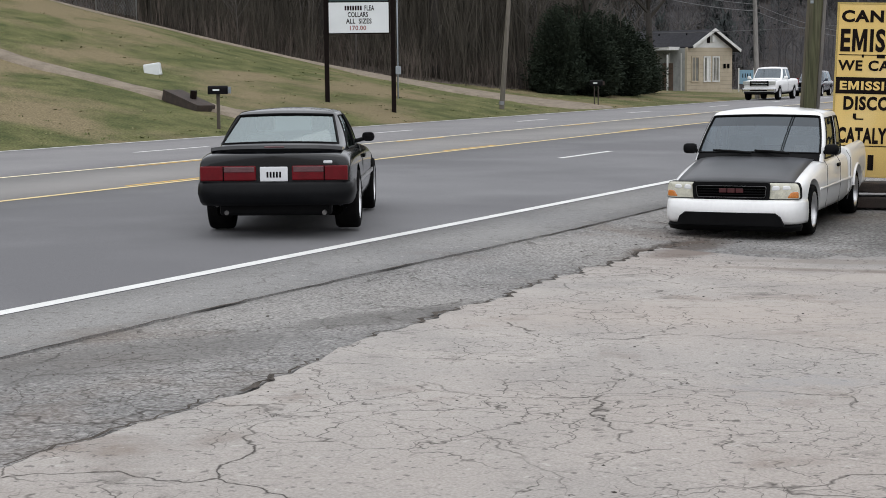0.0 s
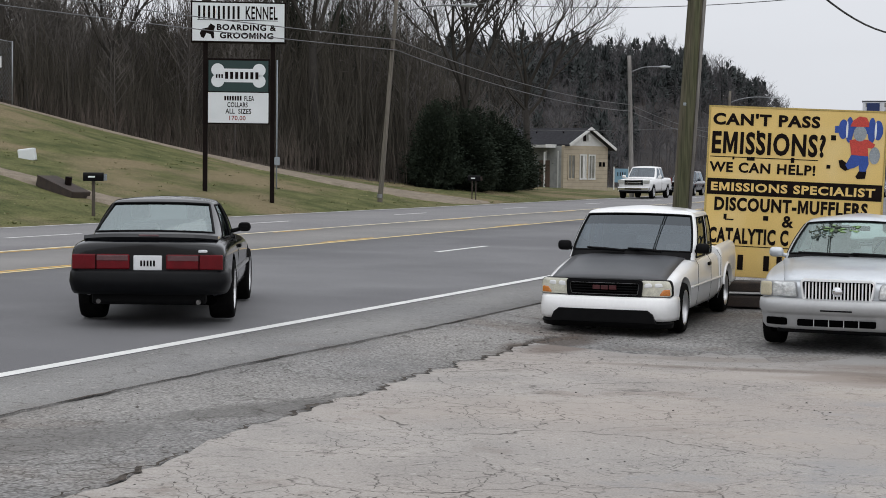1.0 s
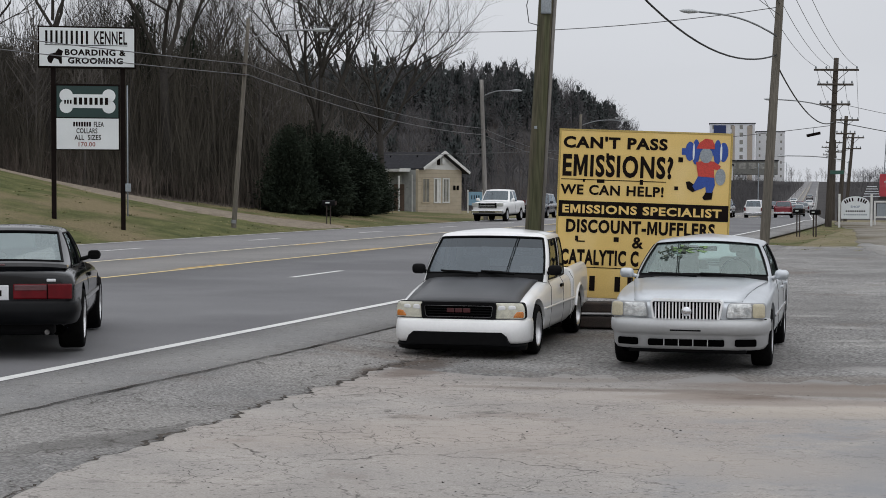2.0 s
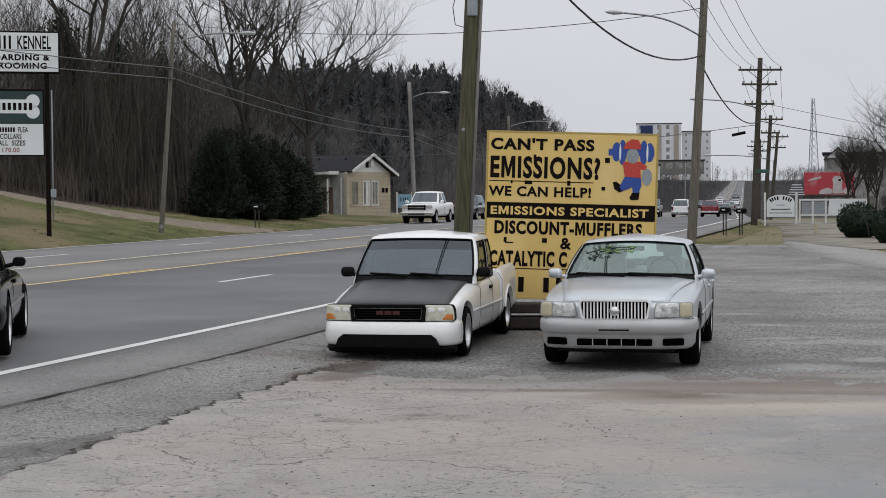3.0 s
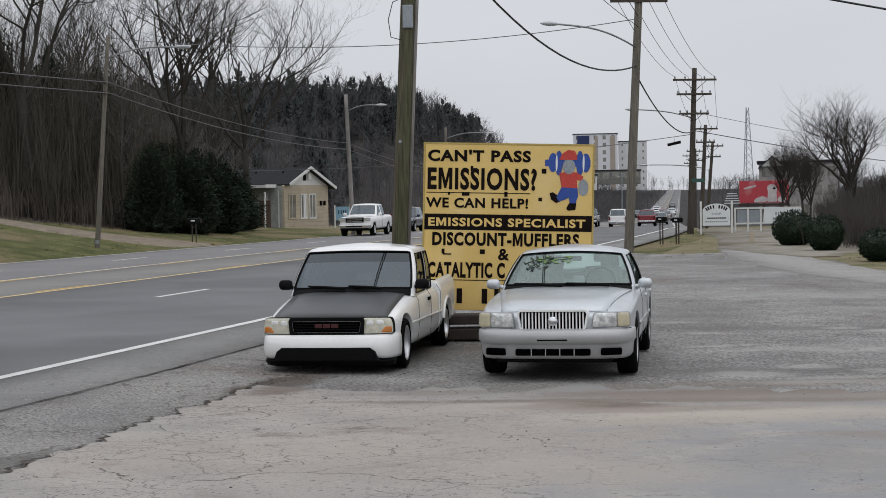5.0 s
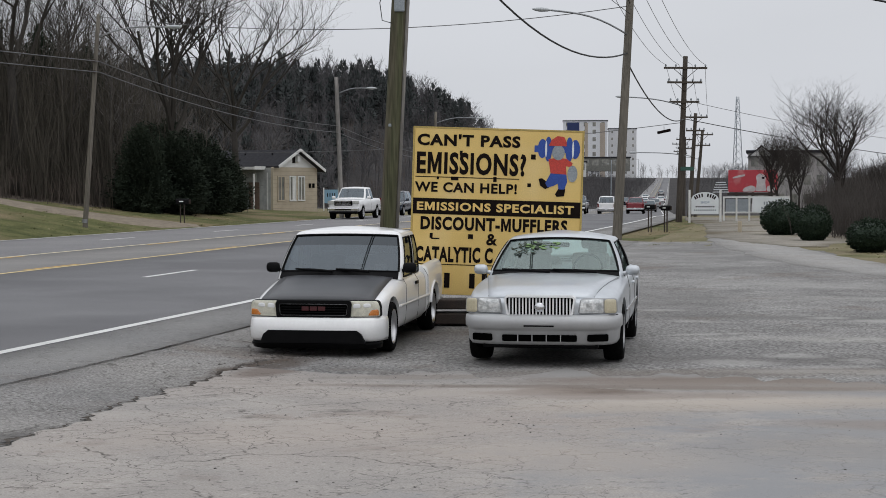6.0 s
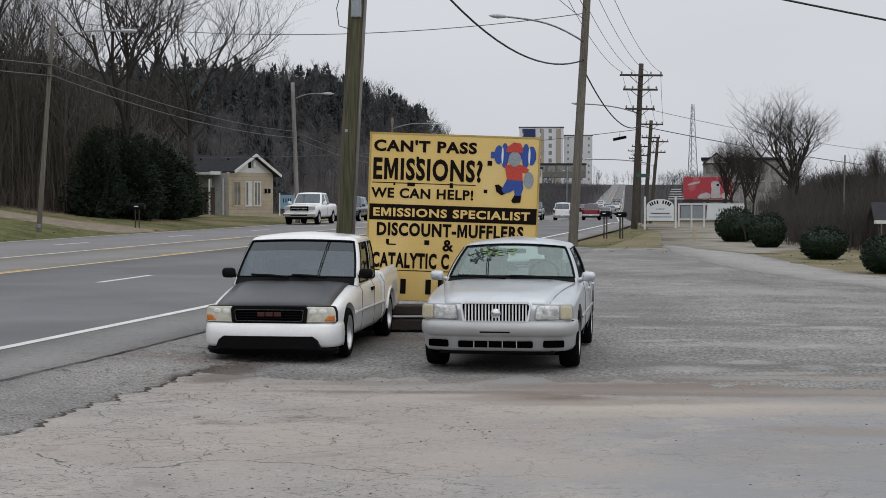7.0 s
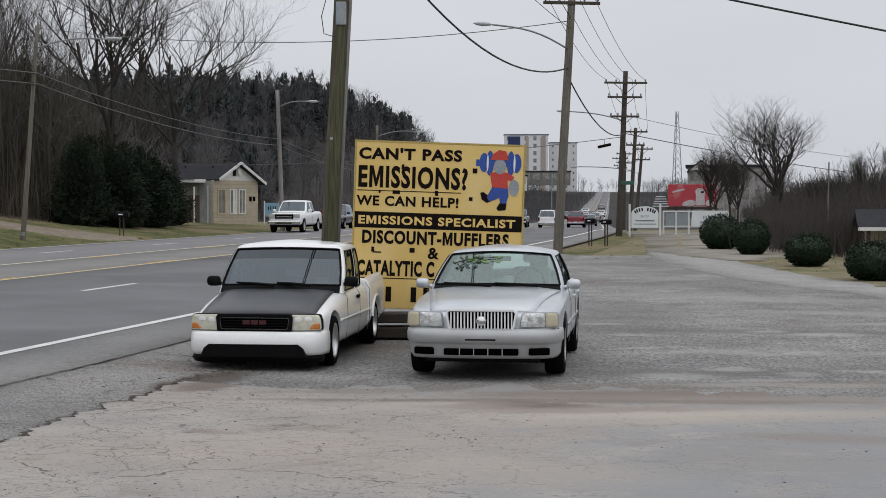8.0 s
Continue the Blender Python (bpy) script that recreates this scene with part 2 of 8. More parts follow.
gravel_path = surface("gravel_drive", (0.27, 0.228, 0.178), (0.185, 0.155, 0.12), scale=2.0, rough=0.95, bump=0.5, bump_scale=40, fine=0.35, spec=0.15)
asphalt_near = surface("dark_asphalt", (0.162, 0.161, 0.167), (0.198, 0.197, 0.202), scale=0.35, rough=0.85, bump=0.25, bump_scale=90, fine=0.22, third=(0.142, 0.141, 0.147), third_scale=0.18, third_cut=(0.45, 0.6), spec=0.25)
asphalt_mid = surface("worn_asphalt", (0.26, 0.25, 0.24), (0.21, 0.205, 0.2), scale=0.4, rough=0.88, bump=0.25, bump_scale=90, fine=0.2, spec=0.2)
asphalt_far = surface("grey_asphalt", (0.2, 0.195, 0.2), (0.24, 0.235, 0.235), scale=0.35, rough=0.86, bump=0.25, bump_scale=90, fine=0.2, spec=0.2)
paint_white = surface("road_paint_white", (0.75, 0.75, 0.73), (0.62, 0.62, 0.6), scale=3, rough=0.7, bump=0.1, bump_scale=120, fine=0.12)
paint_pale = surface("faded_yellow_paint", (0.78, 0.70, 0.50), (0.66, 0.58, 0.4), scale=2, rough=0.75, fine=0.2)
paint_faded = surface("worn_yellow_paint", (0.72, 0.56, 0.27), (0.64, 0.5, 0.26), scale=2, rough=0.75, fine=0.15)
paint_yellow = surface("yellow_paint", (0.68, 0.40, 0.06), (0.58, 0.36, 0.09), scale=2, rough=0.7, fine=0.15)


def cracked(name, c1, c2, c3, grit, crack_w, crack_scale, amount, stain, stone_scale=70.0, bump=0.5, patches=(), sound=None):
    """Worn paving: mottled tone, exposed stone, wandering cracks and oil-brown stains."""
    m = surface(name, c1, c2, scale=1.1, rough=0.92, bump=bump, bump_scale=stone_scale, fine=grit, third=c3, third_scale=0.22, third_cut=(0.42, 0.62), spec=0.2)
    n, l = m.node_tree.nodes, m.node_tree.links
    b = n["Principled BSDF"]
    src = b.inputs["Base Color"].links[0].from_socket
    at = n.new("ShaderNodeTexCoord")

    def noise_at(scale, detail=5.0, rough=0.55):
        t = n.new("ShaderNodeTexNoise")
        t.inputs["Scale"].default_value, t.inputs["Detail"].default_value, t.inputs["Roughness"].default_value = scale, detail, rough
        l.new(at.outputs["Object"], t.inputs["Vector"])
        return t

    def ranged(sock, a, z, lo=0.0, hi=1.0):
        r = n.new("ShaderNodeMapRange")
        r.inputs["From Min"].default_value, r.inputs["From Max"].default_value = a, z
        r.inputs["To Min"].default_value, r.inputs["To Max"].default_value = lo, hi
        l.new(sock, r.inputs["Value"])
        return r.outputs["Result"]

    def times(p, q):
        k = n.new("ShaderNodeMath")
        k.operation = "MULTIPLY"
        l.new(p, k.inputs[0])
        l.new(q, k.inputs[1])
        return k.outputs[0]

    def lay(base, fac, colour):
        k = n.new("ShaderNodeMix")
        k.data_type = "RGBA"
        l.new(base, k.inputs[6])
        k.inputs[7].default_value = (*colour, 1)
        l.new(fac, k.inputs[0])
        return k.outputs[2]

    # brown and dark stains
    s1 = ranged(noise_at(0.35, 6.0, 0.65).outputs["Fac"], 0.56, 0.68, 0, stain)
    src = lay(src, s1, (0.16, 0.115, 0.085))
    s2 = ranged(noise_at(2.3, 7.0, 0.7).outputs["Fac"], 0.6, 0.72, 0, stain * 0.8)
    src = lay(src, s2, (0.12, 0.11, 0.1))
    s3 = ranged(noise_at(5.5, 6.0, 0.7).outputs["Fac"], 0.62, 0.7, 0, 0.55)
    src = lay(src, s3, (0.42, 0.4, 0.37))
    # grit pressed into the surface: dark and pale specks
    src = lay(src, ranged(noise_at(19.0, 2.0, 0.5).outputs["Fac"], 0.63, 0.7, 0, 0.75), (0.13, 0.12, 0.112))
    src = lay(src, ranged(noise_at(13.0, 3.0, 0.6).outputs["Fac"], 0.64, 0.71, 0, 0.6), (0.5, 0.475, 0.445))
    # patches with a place and shape of their own: (x, y, half length, half width, turn, softness, strength, colour)
    wob = noise_at(1.6, 5.0, 0.65)
    for px, py, rx, ry, turn, soft, amount_p, colour in patches:
        mp = n.new("ShaderNodeMapping")
        mp.vector_type = "TEXTURE"
        mp.inputs["Location"].default_value = (px, py, 0)
        mp.inputs["Rotation"].default_value = (0, 0, radians(turn))
        mp.inputs["Scale"].default_value = (rx, ry, 1000)
        l.new(at.outputs["Object"], mp.inputs["Vector"])
        ln = n.new("ShaderNodeVectorMath")
        ln.operation = "LENGTH"
        l.new(mp.outputs["Vector"], ln.inputs[0])
        ad = n.new("ShaderNodeMath")
        ad.operation = "MULTIPLY_ADD"
        l.new(wob.outputs["Fac"], ad.inputs[0])
        ad.inputs[1].default_value = 1.3
        l.new(ln.outputs["Value"], ad.inputs[2])
        src = lay(src, ranged(ad.outputs[0], 1.5 + soft, 1.5 - soft, 0, amount_p), colour)
    # cracks
    warp = noise_at(1.7, 4.0)
    add = n.new("ShaderNodeVectorMath")
    add.operation = "MULTIPLY_ADD"
    l.new(warp.outputs["Color"], add.inputs[0])
    add.inputs[1].default_value = (0.75, 0.75, 0.75)
    l.new(at.outputs["Object"], add.inputs[2])
    height_sock = None
    for sc, w, keep in ((crack_scale, crack_w, 0.51), (crack_scale * 2.6, crack_w * 1.7, 0.45), (crack_scale * 7.0, crack_w * 3.0, 0.51)):
        vo = n.new("ShaderNodeTexVoronoi")
        vo.feature = "DISTANCE_TO_EDGE"
        vo.voronoi_dimensions = "2D"
        vo.inputs["Scale"].default_value = sc
        l.new(add.outputs["Vector"], vo.inputs["Vector"])
        line = ranged(vo.outputs["Distance"], 0.0, w, amount, 0.0)
        where = ranged(noise_at(0.45 if sc < 1.5 else 0.8, 3.0).outputs["Fac"], keep - 0.06, keep + 0.06)
        fac = times(line, where)
        if sound:
            # the paving is sounder, with fewer cracks, towards one side of the lot
            sx = n.new("ShaderNodeSeparateXYZ")
            l.new(add.outputs["Vector"], sx.inputs[0])
            fac = times(fac, ranged(sx.outputs["X"], sound[0], sound[1], 1.0, 0.35))
        src = lay(src, fac, (0.055, 0.048, 0.042))
        height_sock = fac if height_sock is None else height_sock
    l.new(src, b.inputs["Base Color"])
    dent = n.new("ShaderNodeBump")
    dent.inputs["Strength"].default_value, dent.inputs["Distance"].default_value, dent.invert = 0.8, 0.02, True
    l.new(height_sock, dent.inputs["Height"])
    l.new(b.inputs["Normal"].links[0].from_socket, dent.inputs["Normal"])
    l.new(dent.outputs["Normal"], b.inputs["Normal"])
    return m


lot_paving = cracked("old_lot_paving", (0.42, 0.388, 0.358), (0.31, 0.294, 0.278), (0.36, 0.325, 0.297), 0.2, 0.0085, 0.66, 0.85, 0.85, sound=(-0.4, 2.6), patches=(
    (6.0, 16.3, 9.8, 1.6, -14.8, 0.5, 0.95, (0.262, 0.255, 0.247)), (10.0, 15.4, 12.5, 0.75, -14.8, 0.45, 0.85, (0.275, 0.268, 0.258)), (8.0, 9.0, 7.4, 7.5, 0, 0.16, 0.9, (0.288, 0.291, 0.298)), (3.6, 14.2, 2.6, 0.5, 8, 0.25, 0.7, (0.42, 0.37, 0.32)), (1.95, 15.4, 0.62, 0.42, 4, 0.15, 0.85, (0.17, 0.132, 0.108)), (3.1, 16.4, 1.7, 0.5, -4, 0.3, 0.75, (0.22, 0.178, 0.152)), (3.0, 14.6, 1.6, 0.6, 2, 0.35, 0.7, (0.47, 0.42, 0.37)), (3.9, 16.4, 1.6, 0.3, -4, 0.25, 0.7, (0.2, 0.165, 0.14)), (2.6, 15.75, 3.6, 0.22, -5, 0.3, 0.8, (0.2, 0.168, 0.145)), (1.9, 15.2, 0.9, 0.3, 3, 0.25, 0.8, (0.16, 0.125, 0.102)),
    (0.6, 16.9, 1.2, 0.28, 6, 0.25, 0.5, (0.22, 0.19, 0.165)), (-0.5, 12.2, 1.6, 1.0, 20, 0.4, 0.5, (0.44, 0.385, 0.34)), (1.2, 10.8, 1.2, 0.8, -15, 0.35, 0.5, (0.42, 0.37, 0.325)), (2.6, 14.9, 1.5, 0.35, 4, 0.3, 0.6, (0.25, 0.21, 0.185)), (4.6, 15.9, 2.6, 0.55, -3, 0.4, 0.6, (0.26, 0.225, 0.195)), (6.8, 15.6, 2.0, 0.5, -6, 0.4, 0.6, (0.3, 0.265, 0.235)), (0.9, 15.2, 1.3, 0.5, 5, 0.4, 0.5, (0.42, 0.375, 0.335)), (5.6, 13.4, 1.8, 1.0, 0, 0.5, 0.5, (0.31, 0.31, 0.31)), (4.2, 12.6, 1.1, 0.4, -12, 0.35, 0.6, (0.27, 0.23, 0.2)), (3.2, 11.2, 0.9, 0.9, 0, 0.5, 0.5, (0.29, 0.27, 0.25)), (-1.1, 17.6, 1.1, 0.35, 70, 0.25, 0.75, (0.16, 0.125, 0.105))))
wear = random.Random(21)
# first two patches colour oil, damp and contact shade under the parked cars
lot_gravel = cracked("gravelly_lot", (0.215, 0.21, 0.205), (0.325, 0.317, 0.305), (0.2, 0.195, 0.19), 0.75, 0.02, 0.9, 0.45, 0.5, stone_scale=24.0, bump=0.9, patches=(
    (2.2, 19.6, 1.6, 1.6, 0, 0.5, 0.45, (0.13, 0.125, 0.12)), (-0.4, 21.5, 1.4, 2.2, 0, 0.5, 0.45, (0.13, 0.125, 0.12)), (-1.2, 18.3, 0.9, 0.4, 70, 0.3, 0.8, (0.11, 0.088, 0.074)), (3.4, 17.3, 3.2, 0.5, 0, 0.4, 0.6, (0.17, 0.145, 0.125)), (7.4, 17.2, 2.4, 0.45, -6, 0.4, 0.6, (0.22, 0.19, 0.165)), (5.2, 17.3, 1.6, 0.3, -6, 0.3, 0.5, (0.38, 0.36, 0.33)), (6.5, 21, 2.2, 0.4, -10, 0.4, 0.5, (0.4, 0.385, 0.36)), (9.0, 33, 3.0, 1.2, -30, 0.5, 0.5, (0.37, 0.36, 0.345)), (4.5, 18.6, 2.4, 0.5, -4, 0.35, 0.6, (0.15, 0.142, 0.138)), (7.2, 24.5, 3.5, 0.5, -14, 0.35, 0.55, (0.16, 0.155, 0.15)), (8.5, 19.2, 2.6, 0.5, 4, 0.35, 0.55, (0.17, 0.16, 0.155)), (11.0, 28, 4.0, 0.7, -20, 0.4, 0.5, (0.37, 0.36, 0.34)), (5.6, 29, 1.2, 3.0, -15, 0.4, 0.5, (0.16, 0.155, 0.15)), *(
    (wear.uniform(4.0, 9.5), wear.uniform(17.5, 27), wear.uniform(0.2, 0.7), wear.uniform(0.12, 0.35), wear.uniform(-25, 15), 0.35, wear.uniform(0.3, 0.6), (0.43, 0.42, 0.4)) for _ in range(18))))
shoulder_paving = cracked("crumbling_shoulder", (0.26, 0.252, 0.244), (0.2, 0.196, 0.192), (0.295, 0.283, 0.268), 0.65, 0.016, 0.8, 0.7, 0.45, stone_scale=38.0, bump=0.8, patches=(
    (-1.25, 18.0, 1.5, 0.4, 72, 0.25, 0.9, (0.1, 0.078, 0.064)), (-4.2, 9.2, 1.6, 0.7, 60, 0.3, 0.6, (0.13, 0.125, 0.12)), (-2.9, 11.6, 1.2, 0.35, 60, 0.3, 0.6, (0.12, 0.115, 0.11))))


def squeeze(u, v):
    """The road loses lanes on its far side beyond the dip."""
    return 2 + (v - 2) * table(u, [(150, 1), (215, 0.5), (400, 0.42), (650, 0.3)])


def strip(name, us, v_of, material, lift, parent=None, thick=0.0, wobble=0.0, label="", kind=""):
    """A sheet that follows the land: v_of(u) gives its ordered v values."""
    verts, faces = [], []
    count = len(v_of(us[0]))
    for u in us:
        for v in v_of(u):
            if parent and parent.name == "road":
                v = squeeze(u, v)
            x, y = rp(u, v)
            verts.append((x, y, height(u, v) + lift + (wobble * noise.noise((x * 0.7, y * 0.7, 3.1)) if wobble else 0)))
    for i in range(len(us) - 1):
        for j in range(count - 1):
            a = i * count + j
            faces.append((a, a + 1, a + count + 1, a + count))
    if thick:
        base = len(verts)
        verts += [(x, y, z - thick) for x, y, z in verts]
        rim = [i * count for i in range(len(us))], [i * count + count - 1 for i in range(len(us))]
        for line, flip in ((rim[0], False), (rim[1], True)):
            for a, b in zip(line, line[1:]):
                f = (a, b, b + base, a + base)
                faces.append(f[::-1] if flip else f)
    me = bpy.data.meshes.new(name)
    me.from_pydata(verts, [], faces)
    me.materials.append(material)
    for p in me.polygons:
        p.use_smooth = True
    bm = bmesh.new()
    bm.from_mesh(me)
    bmesh.ops.recalc_face_normals(bm, faces=bm.faces)
    bm.to_mesh(me)
    bm.free()
    ob = new(name, me)
    if parent:
        ob.parent = parent
    return tagged(ob, label, kind=kind)


def span(a, b, step):
    n = max(1, round((b - a) / step))
    return [a + (b - a) * i / n for i in range(n + 1)]


FAR_U = span(-60, 120, 2.0) + span(120, 700, 10.0)[1:] + span(700, 1400, 50.0)[1:]
# the ground: one sheet to the horizon, a little lower where paving lies on it
GRID_V = [-900, -500, -300, -200, -140, -100, -80, -65] + span(-52, -4, 2.0) + [-3.4, -2.5, -1.5, 0, 2, 5, 8, 12, 16, 18.2, 18.6, 19.0] + span(19.6, 62, 1.5) + span(64, 150, 5) + [170, 200, 260, 340, 420]


def ground_height(u, v):
    z = height(u, v)
    return z - 0.12 if v < 18.4 and (v > -3.4 or (v > lot_side(u) + 1.2 and u < LOT_END - 1)) else z - 0.004


LOT_END = 50.0


def lot_side(u):
    return table(u, [(-60, -45), (5, -30), (15, -19.5), (22, -15.8), (28, -13.2), (33, -11.4), (38, -10.2), (44, -9.1), (51, -8.0), (60, -7.4)])


verts, faces, soil = [], [], []
for u in FAR_U:
    for v in GRID_V:
        x, y = rp(u, v)
        bumps = 0.05 * noise.noise((x * 0.25, y * 0.25, 0)) + 0.5 * noise.noise((x * 0.03, y * 0.03, 0)) * smooth(25, 60, abs(v))
        verts.append((x, y, ground_height(u, v) + (bumps if v > 18.9 or u > 50 and v < -4 else 0)))
nv = len(GRID_V)
for i in range(len(FAR_U) - 1):
    for j in range(nv - 1):
        a = i * nv + j
        faces.append((a, a + 1, a + nv + 1, a + nv))
        um, vm = FAR_U[i], (GRID_V[j] + GRID_V[j + 1]) / 2
        wood = vm > forest_foot(um) + 1.0 or (um > 62 and vm < -table(um, [(62, 26), (76, 16), (88, 13), (105, 13.5)]))
        soil.append(3 if um > 150 or wood and um > 140 and vm > 0 else 1 if wood else 2 if vm < -3 or um > 100 else 0)
me = bpy.data.meshes.new("ground")
me.from_pydata(verts, [], faces)
me.materials.append(grass)
me.materials.append(litter)
me.materials.append(dry_grass)
me.materials.append(far_litter)
me.polygons.foreach_set("material_index", soil)
me.polygons.foreach_set("use_smooth", [True] * len(faces))
me.update()
if me.polygons[0].normal.z < 0:
    me.flip_normals()
tagged(new("ground", me), "rolling ground of faded winter grass and leaf litter", "ground", kind="structure")

# the road: near lanes, a paler turning lane, far lanes
road = tagged(new("road"), "five-lane grey asphalt road with painted lines", "road", kind="structure")
yellow_v = lambda u: 7.3 + 0.02 * min(u, 45)
yellow_w = lambda u: 11.0 + 0.024 * min(u, 45)
rim_line = lambda u: table(u, [(-8, -1.85), (-2.3, -1.6), (0, -1.43), (3, -1.33), (10, -1.35), (50, -1.45)]) + 0.015 * noise.noise((u * 0.9, 0, 0)) + 0.022 * noise.noise((u * 2.7, 3, 0)) + 0.02 * noise.noise((u * 7.0, 6, 0)) + 0.012 * noise.noise((u * 17.0, 1, 0))
asphalt_edge = cracked("worn_asphalt_edge", (0.24, 0.236, 0.232), (0.205, 0.203, 0.202), (0.265, 0.26, 0.252), 0.3, 0.012, 0.9, 0.35, 0.3, stone_scale=60.0, bump=0.35)
ROAD_U = span(-40, -8, 0.25) + span(-8, 24, 0.1)[1:] + span(24, 52, 0.25)[1:] + [u for u in FAR_U if u > 52]
strip("near_lanes", ROAD_U, lambda u: [-0.1, 0, 1.5, 3, 5, yellow_v(u)], asphalt_near, 0.0, road, 0.1)
strip("paved_edge", ROAD_U, lambda u: [rim_line(u), rim_line(u) * 0.55, -0.1 + 0.02 * noise.noise((u * 0.7, 8, 0))], asphalt_edge, 0.001, road, 0.05)
strip("turning_lane", FAR_U, lambda u: [yellow_v(u), 9.3, yellow_w(u)], asphalt_mid, 0.001, road, 0.1)
strip("far_lanes", FAR_U, lambda u: [yellow_w(u), 13, 15, 17, 18.75 + 0.12 * noise.noise((u * 0.5, 0, 7))], asphalt_far, 0.0, road, 0.1)


def line_mark(name, v, w, us, material):
    return strip(name, us, lambda u: [v(u) - w / 2, v(u) + w / 2], material, 0.005, road)


near_u = span(-40, 130, 2.0) + span(130, 600, 10)[1:]
line_mark("edge_line", lambda u: 0.0, 0.17, near_u, paint_white)
line_mark("edge_line", lambda u: 18.45, 0.13, near_u, paint_white)
line_mark("solid_line", lambda u: yellow_v(u) + 0.02, 0.15, near_u, paint_faded)
line_mark("solid_line", lambda u: yellow_w(u), 0.15, near_u, paint_pale)
for k in range(-2, 20):
    line_mark("dash", lambda u: 3.95 + 0.012 * min(u, 45), 0.15, span(9.05 + 11.5 * k, 12.0 + 11.5 * k, 1.5), paint_white)
    line_mark("dash", lambda u: 14.4 + 0.02 * min(u, 45), 0.15, span(8.9 + 11.3 * k, 11.9 + 11.3 * k, 1.5), paint_white)
    line_mark("yellow_dash", lambda u: yellow_v(u) + 0.22, 0.11, span(10.9 + 11.8 * k, 13.8 + 11.8 * k, 1.5), paint_yellow)
    line_mark("yellow_dash", lambda u: yellow_w(u) - 0.2, 0.11, span(15.0 + 11.8 * k, 17.9 + 11.8 * k, 1.5), paint_yellow)

# the lot: a crumbling strip beside the road, pale worn paving, then darker gravelly ground
lot = tagged(new("pavement"), "worn cracked lot paving with gravel and stains", "pavement", kind="structure")
edge = lambda u: table(u, [(-12, -4.4), (-5, -3.95), (-2.8, -3.85), (-0.9, -3.45), (1, -3.25), (3.5, -2.95), (7, -2.75), (12, -2.8)]) + 0.1 * noise.noise((u * 0.8, 4, 0)) + 0.11 * noise.noise((u * 2.3, 9, 0)) + 0.09 * noise.noise((u * 6.0, 2, 0)) + 0.05 * noise.noise((u * 15.0, 5, 0))
fine_u = span(-30, -10, 0.25) + span(-10, 12, 0.08)[1:]
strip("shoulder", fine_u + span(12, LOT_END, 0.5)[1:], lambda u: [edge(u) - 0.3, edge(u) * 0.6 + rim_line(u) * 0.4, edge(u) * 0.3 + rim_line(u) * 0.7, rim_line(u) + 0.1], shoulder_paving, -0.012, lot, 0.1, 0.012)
back_edge = lambda v: 7.0 + 1.1 * noise.noise((v * 0.35, 1, 0)) + 0.8 * noise.noise((v * 1.5, 5, 0)) + 0.5 * noise.noise((v * 4.1, 5, 0)) + 0.25 * noise.noise((v * 9.0, 2, 0))
verts, faces = [], []
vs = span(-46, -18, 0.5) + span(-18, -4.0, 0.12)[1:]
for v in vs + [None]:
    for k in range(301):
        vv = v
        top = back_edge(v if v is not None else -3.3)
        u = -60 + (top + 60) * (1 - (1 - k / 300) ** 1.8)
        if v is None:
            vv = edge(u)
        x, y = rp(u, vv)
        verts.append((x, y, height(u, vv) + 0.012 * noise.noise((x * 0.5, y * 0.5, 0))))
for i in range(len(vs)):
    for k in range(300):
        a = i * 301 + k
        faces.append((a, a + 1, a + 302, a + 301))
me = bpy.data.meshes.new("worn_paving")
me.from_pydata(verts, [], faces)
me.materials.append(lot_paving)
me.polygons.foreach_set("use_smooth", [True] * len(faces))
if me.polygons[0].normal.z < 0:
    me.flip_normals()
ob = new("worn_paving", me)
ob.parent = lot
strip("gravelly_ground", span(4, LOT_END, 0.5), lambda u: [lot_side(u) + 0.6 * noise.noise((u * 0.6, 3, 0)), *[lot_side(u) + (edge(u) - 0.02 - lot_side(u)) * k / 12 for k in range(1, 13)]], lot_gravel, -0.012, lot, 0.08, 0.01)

drive_paving = cracked("pale_drive_paving", (0.39, 0.38, 0.365), (0.3, 0.293, 0.283), (0.35, 0.337, 0.32), 0.35, 0.015, 0.8, 0.4, 0.3, stone_scale=40.0)
strip("side_drive", span(14, 62, 0.5), lambda u: [lot_side(u) + 0.25 + (0 if u < 44 else -(u - 44) * 0.1), lot_side(u) + 1.4, lot_side(u) + 2.7 + 0.3 * noise.noise((u * 0.5, 8, 0)) + (0 if u < 44 else -(u - 44) * 0.02)], drive_paving, 0.004, lot, 0.06, 0.02)
# dirt-filled cracks along the edges of the paving
crack_dirt = surface("dark_crack_dirt", (0.06, 0.052, 0.046), (0.12, 0.106, 0.094), scale=6, rough=1.0, fine=0.4, bump=0.5, bump_scale=60, spec=0.05)
strip("edge_crack", ROAD_U[:-len([u for u in FAR_U if u > 52])], lambda u: [rim_line(u) - 0.004 - 0.03 * max(0, noise.noise((u * 1.3, 1, 4)) + 0.1), rim_line(u) + 0.003 + 0.012 * max(0, noise.noise((u * 3.1, 7, 4)))], crack_dirt, 0.004, lot)
for k in range(60):
    u0 = -9 + 0.32 * k + 0.4 * random.random()
    if random.random() < 0.7:
        w = random.uniform(0.015, 0.08)
        strip("edge_crack", span(u0, u0 + random.uniform(0.25, 0.6), 0.08), lambda u: [edge(u) + 0.02 - w * abs(noise.noise((u * 5, 3, k))), edge(u) + 0.03 + w * abs(noise.noise((u * 7, 1, k)))], crack_dirt, 0.008, lot)


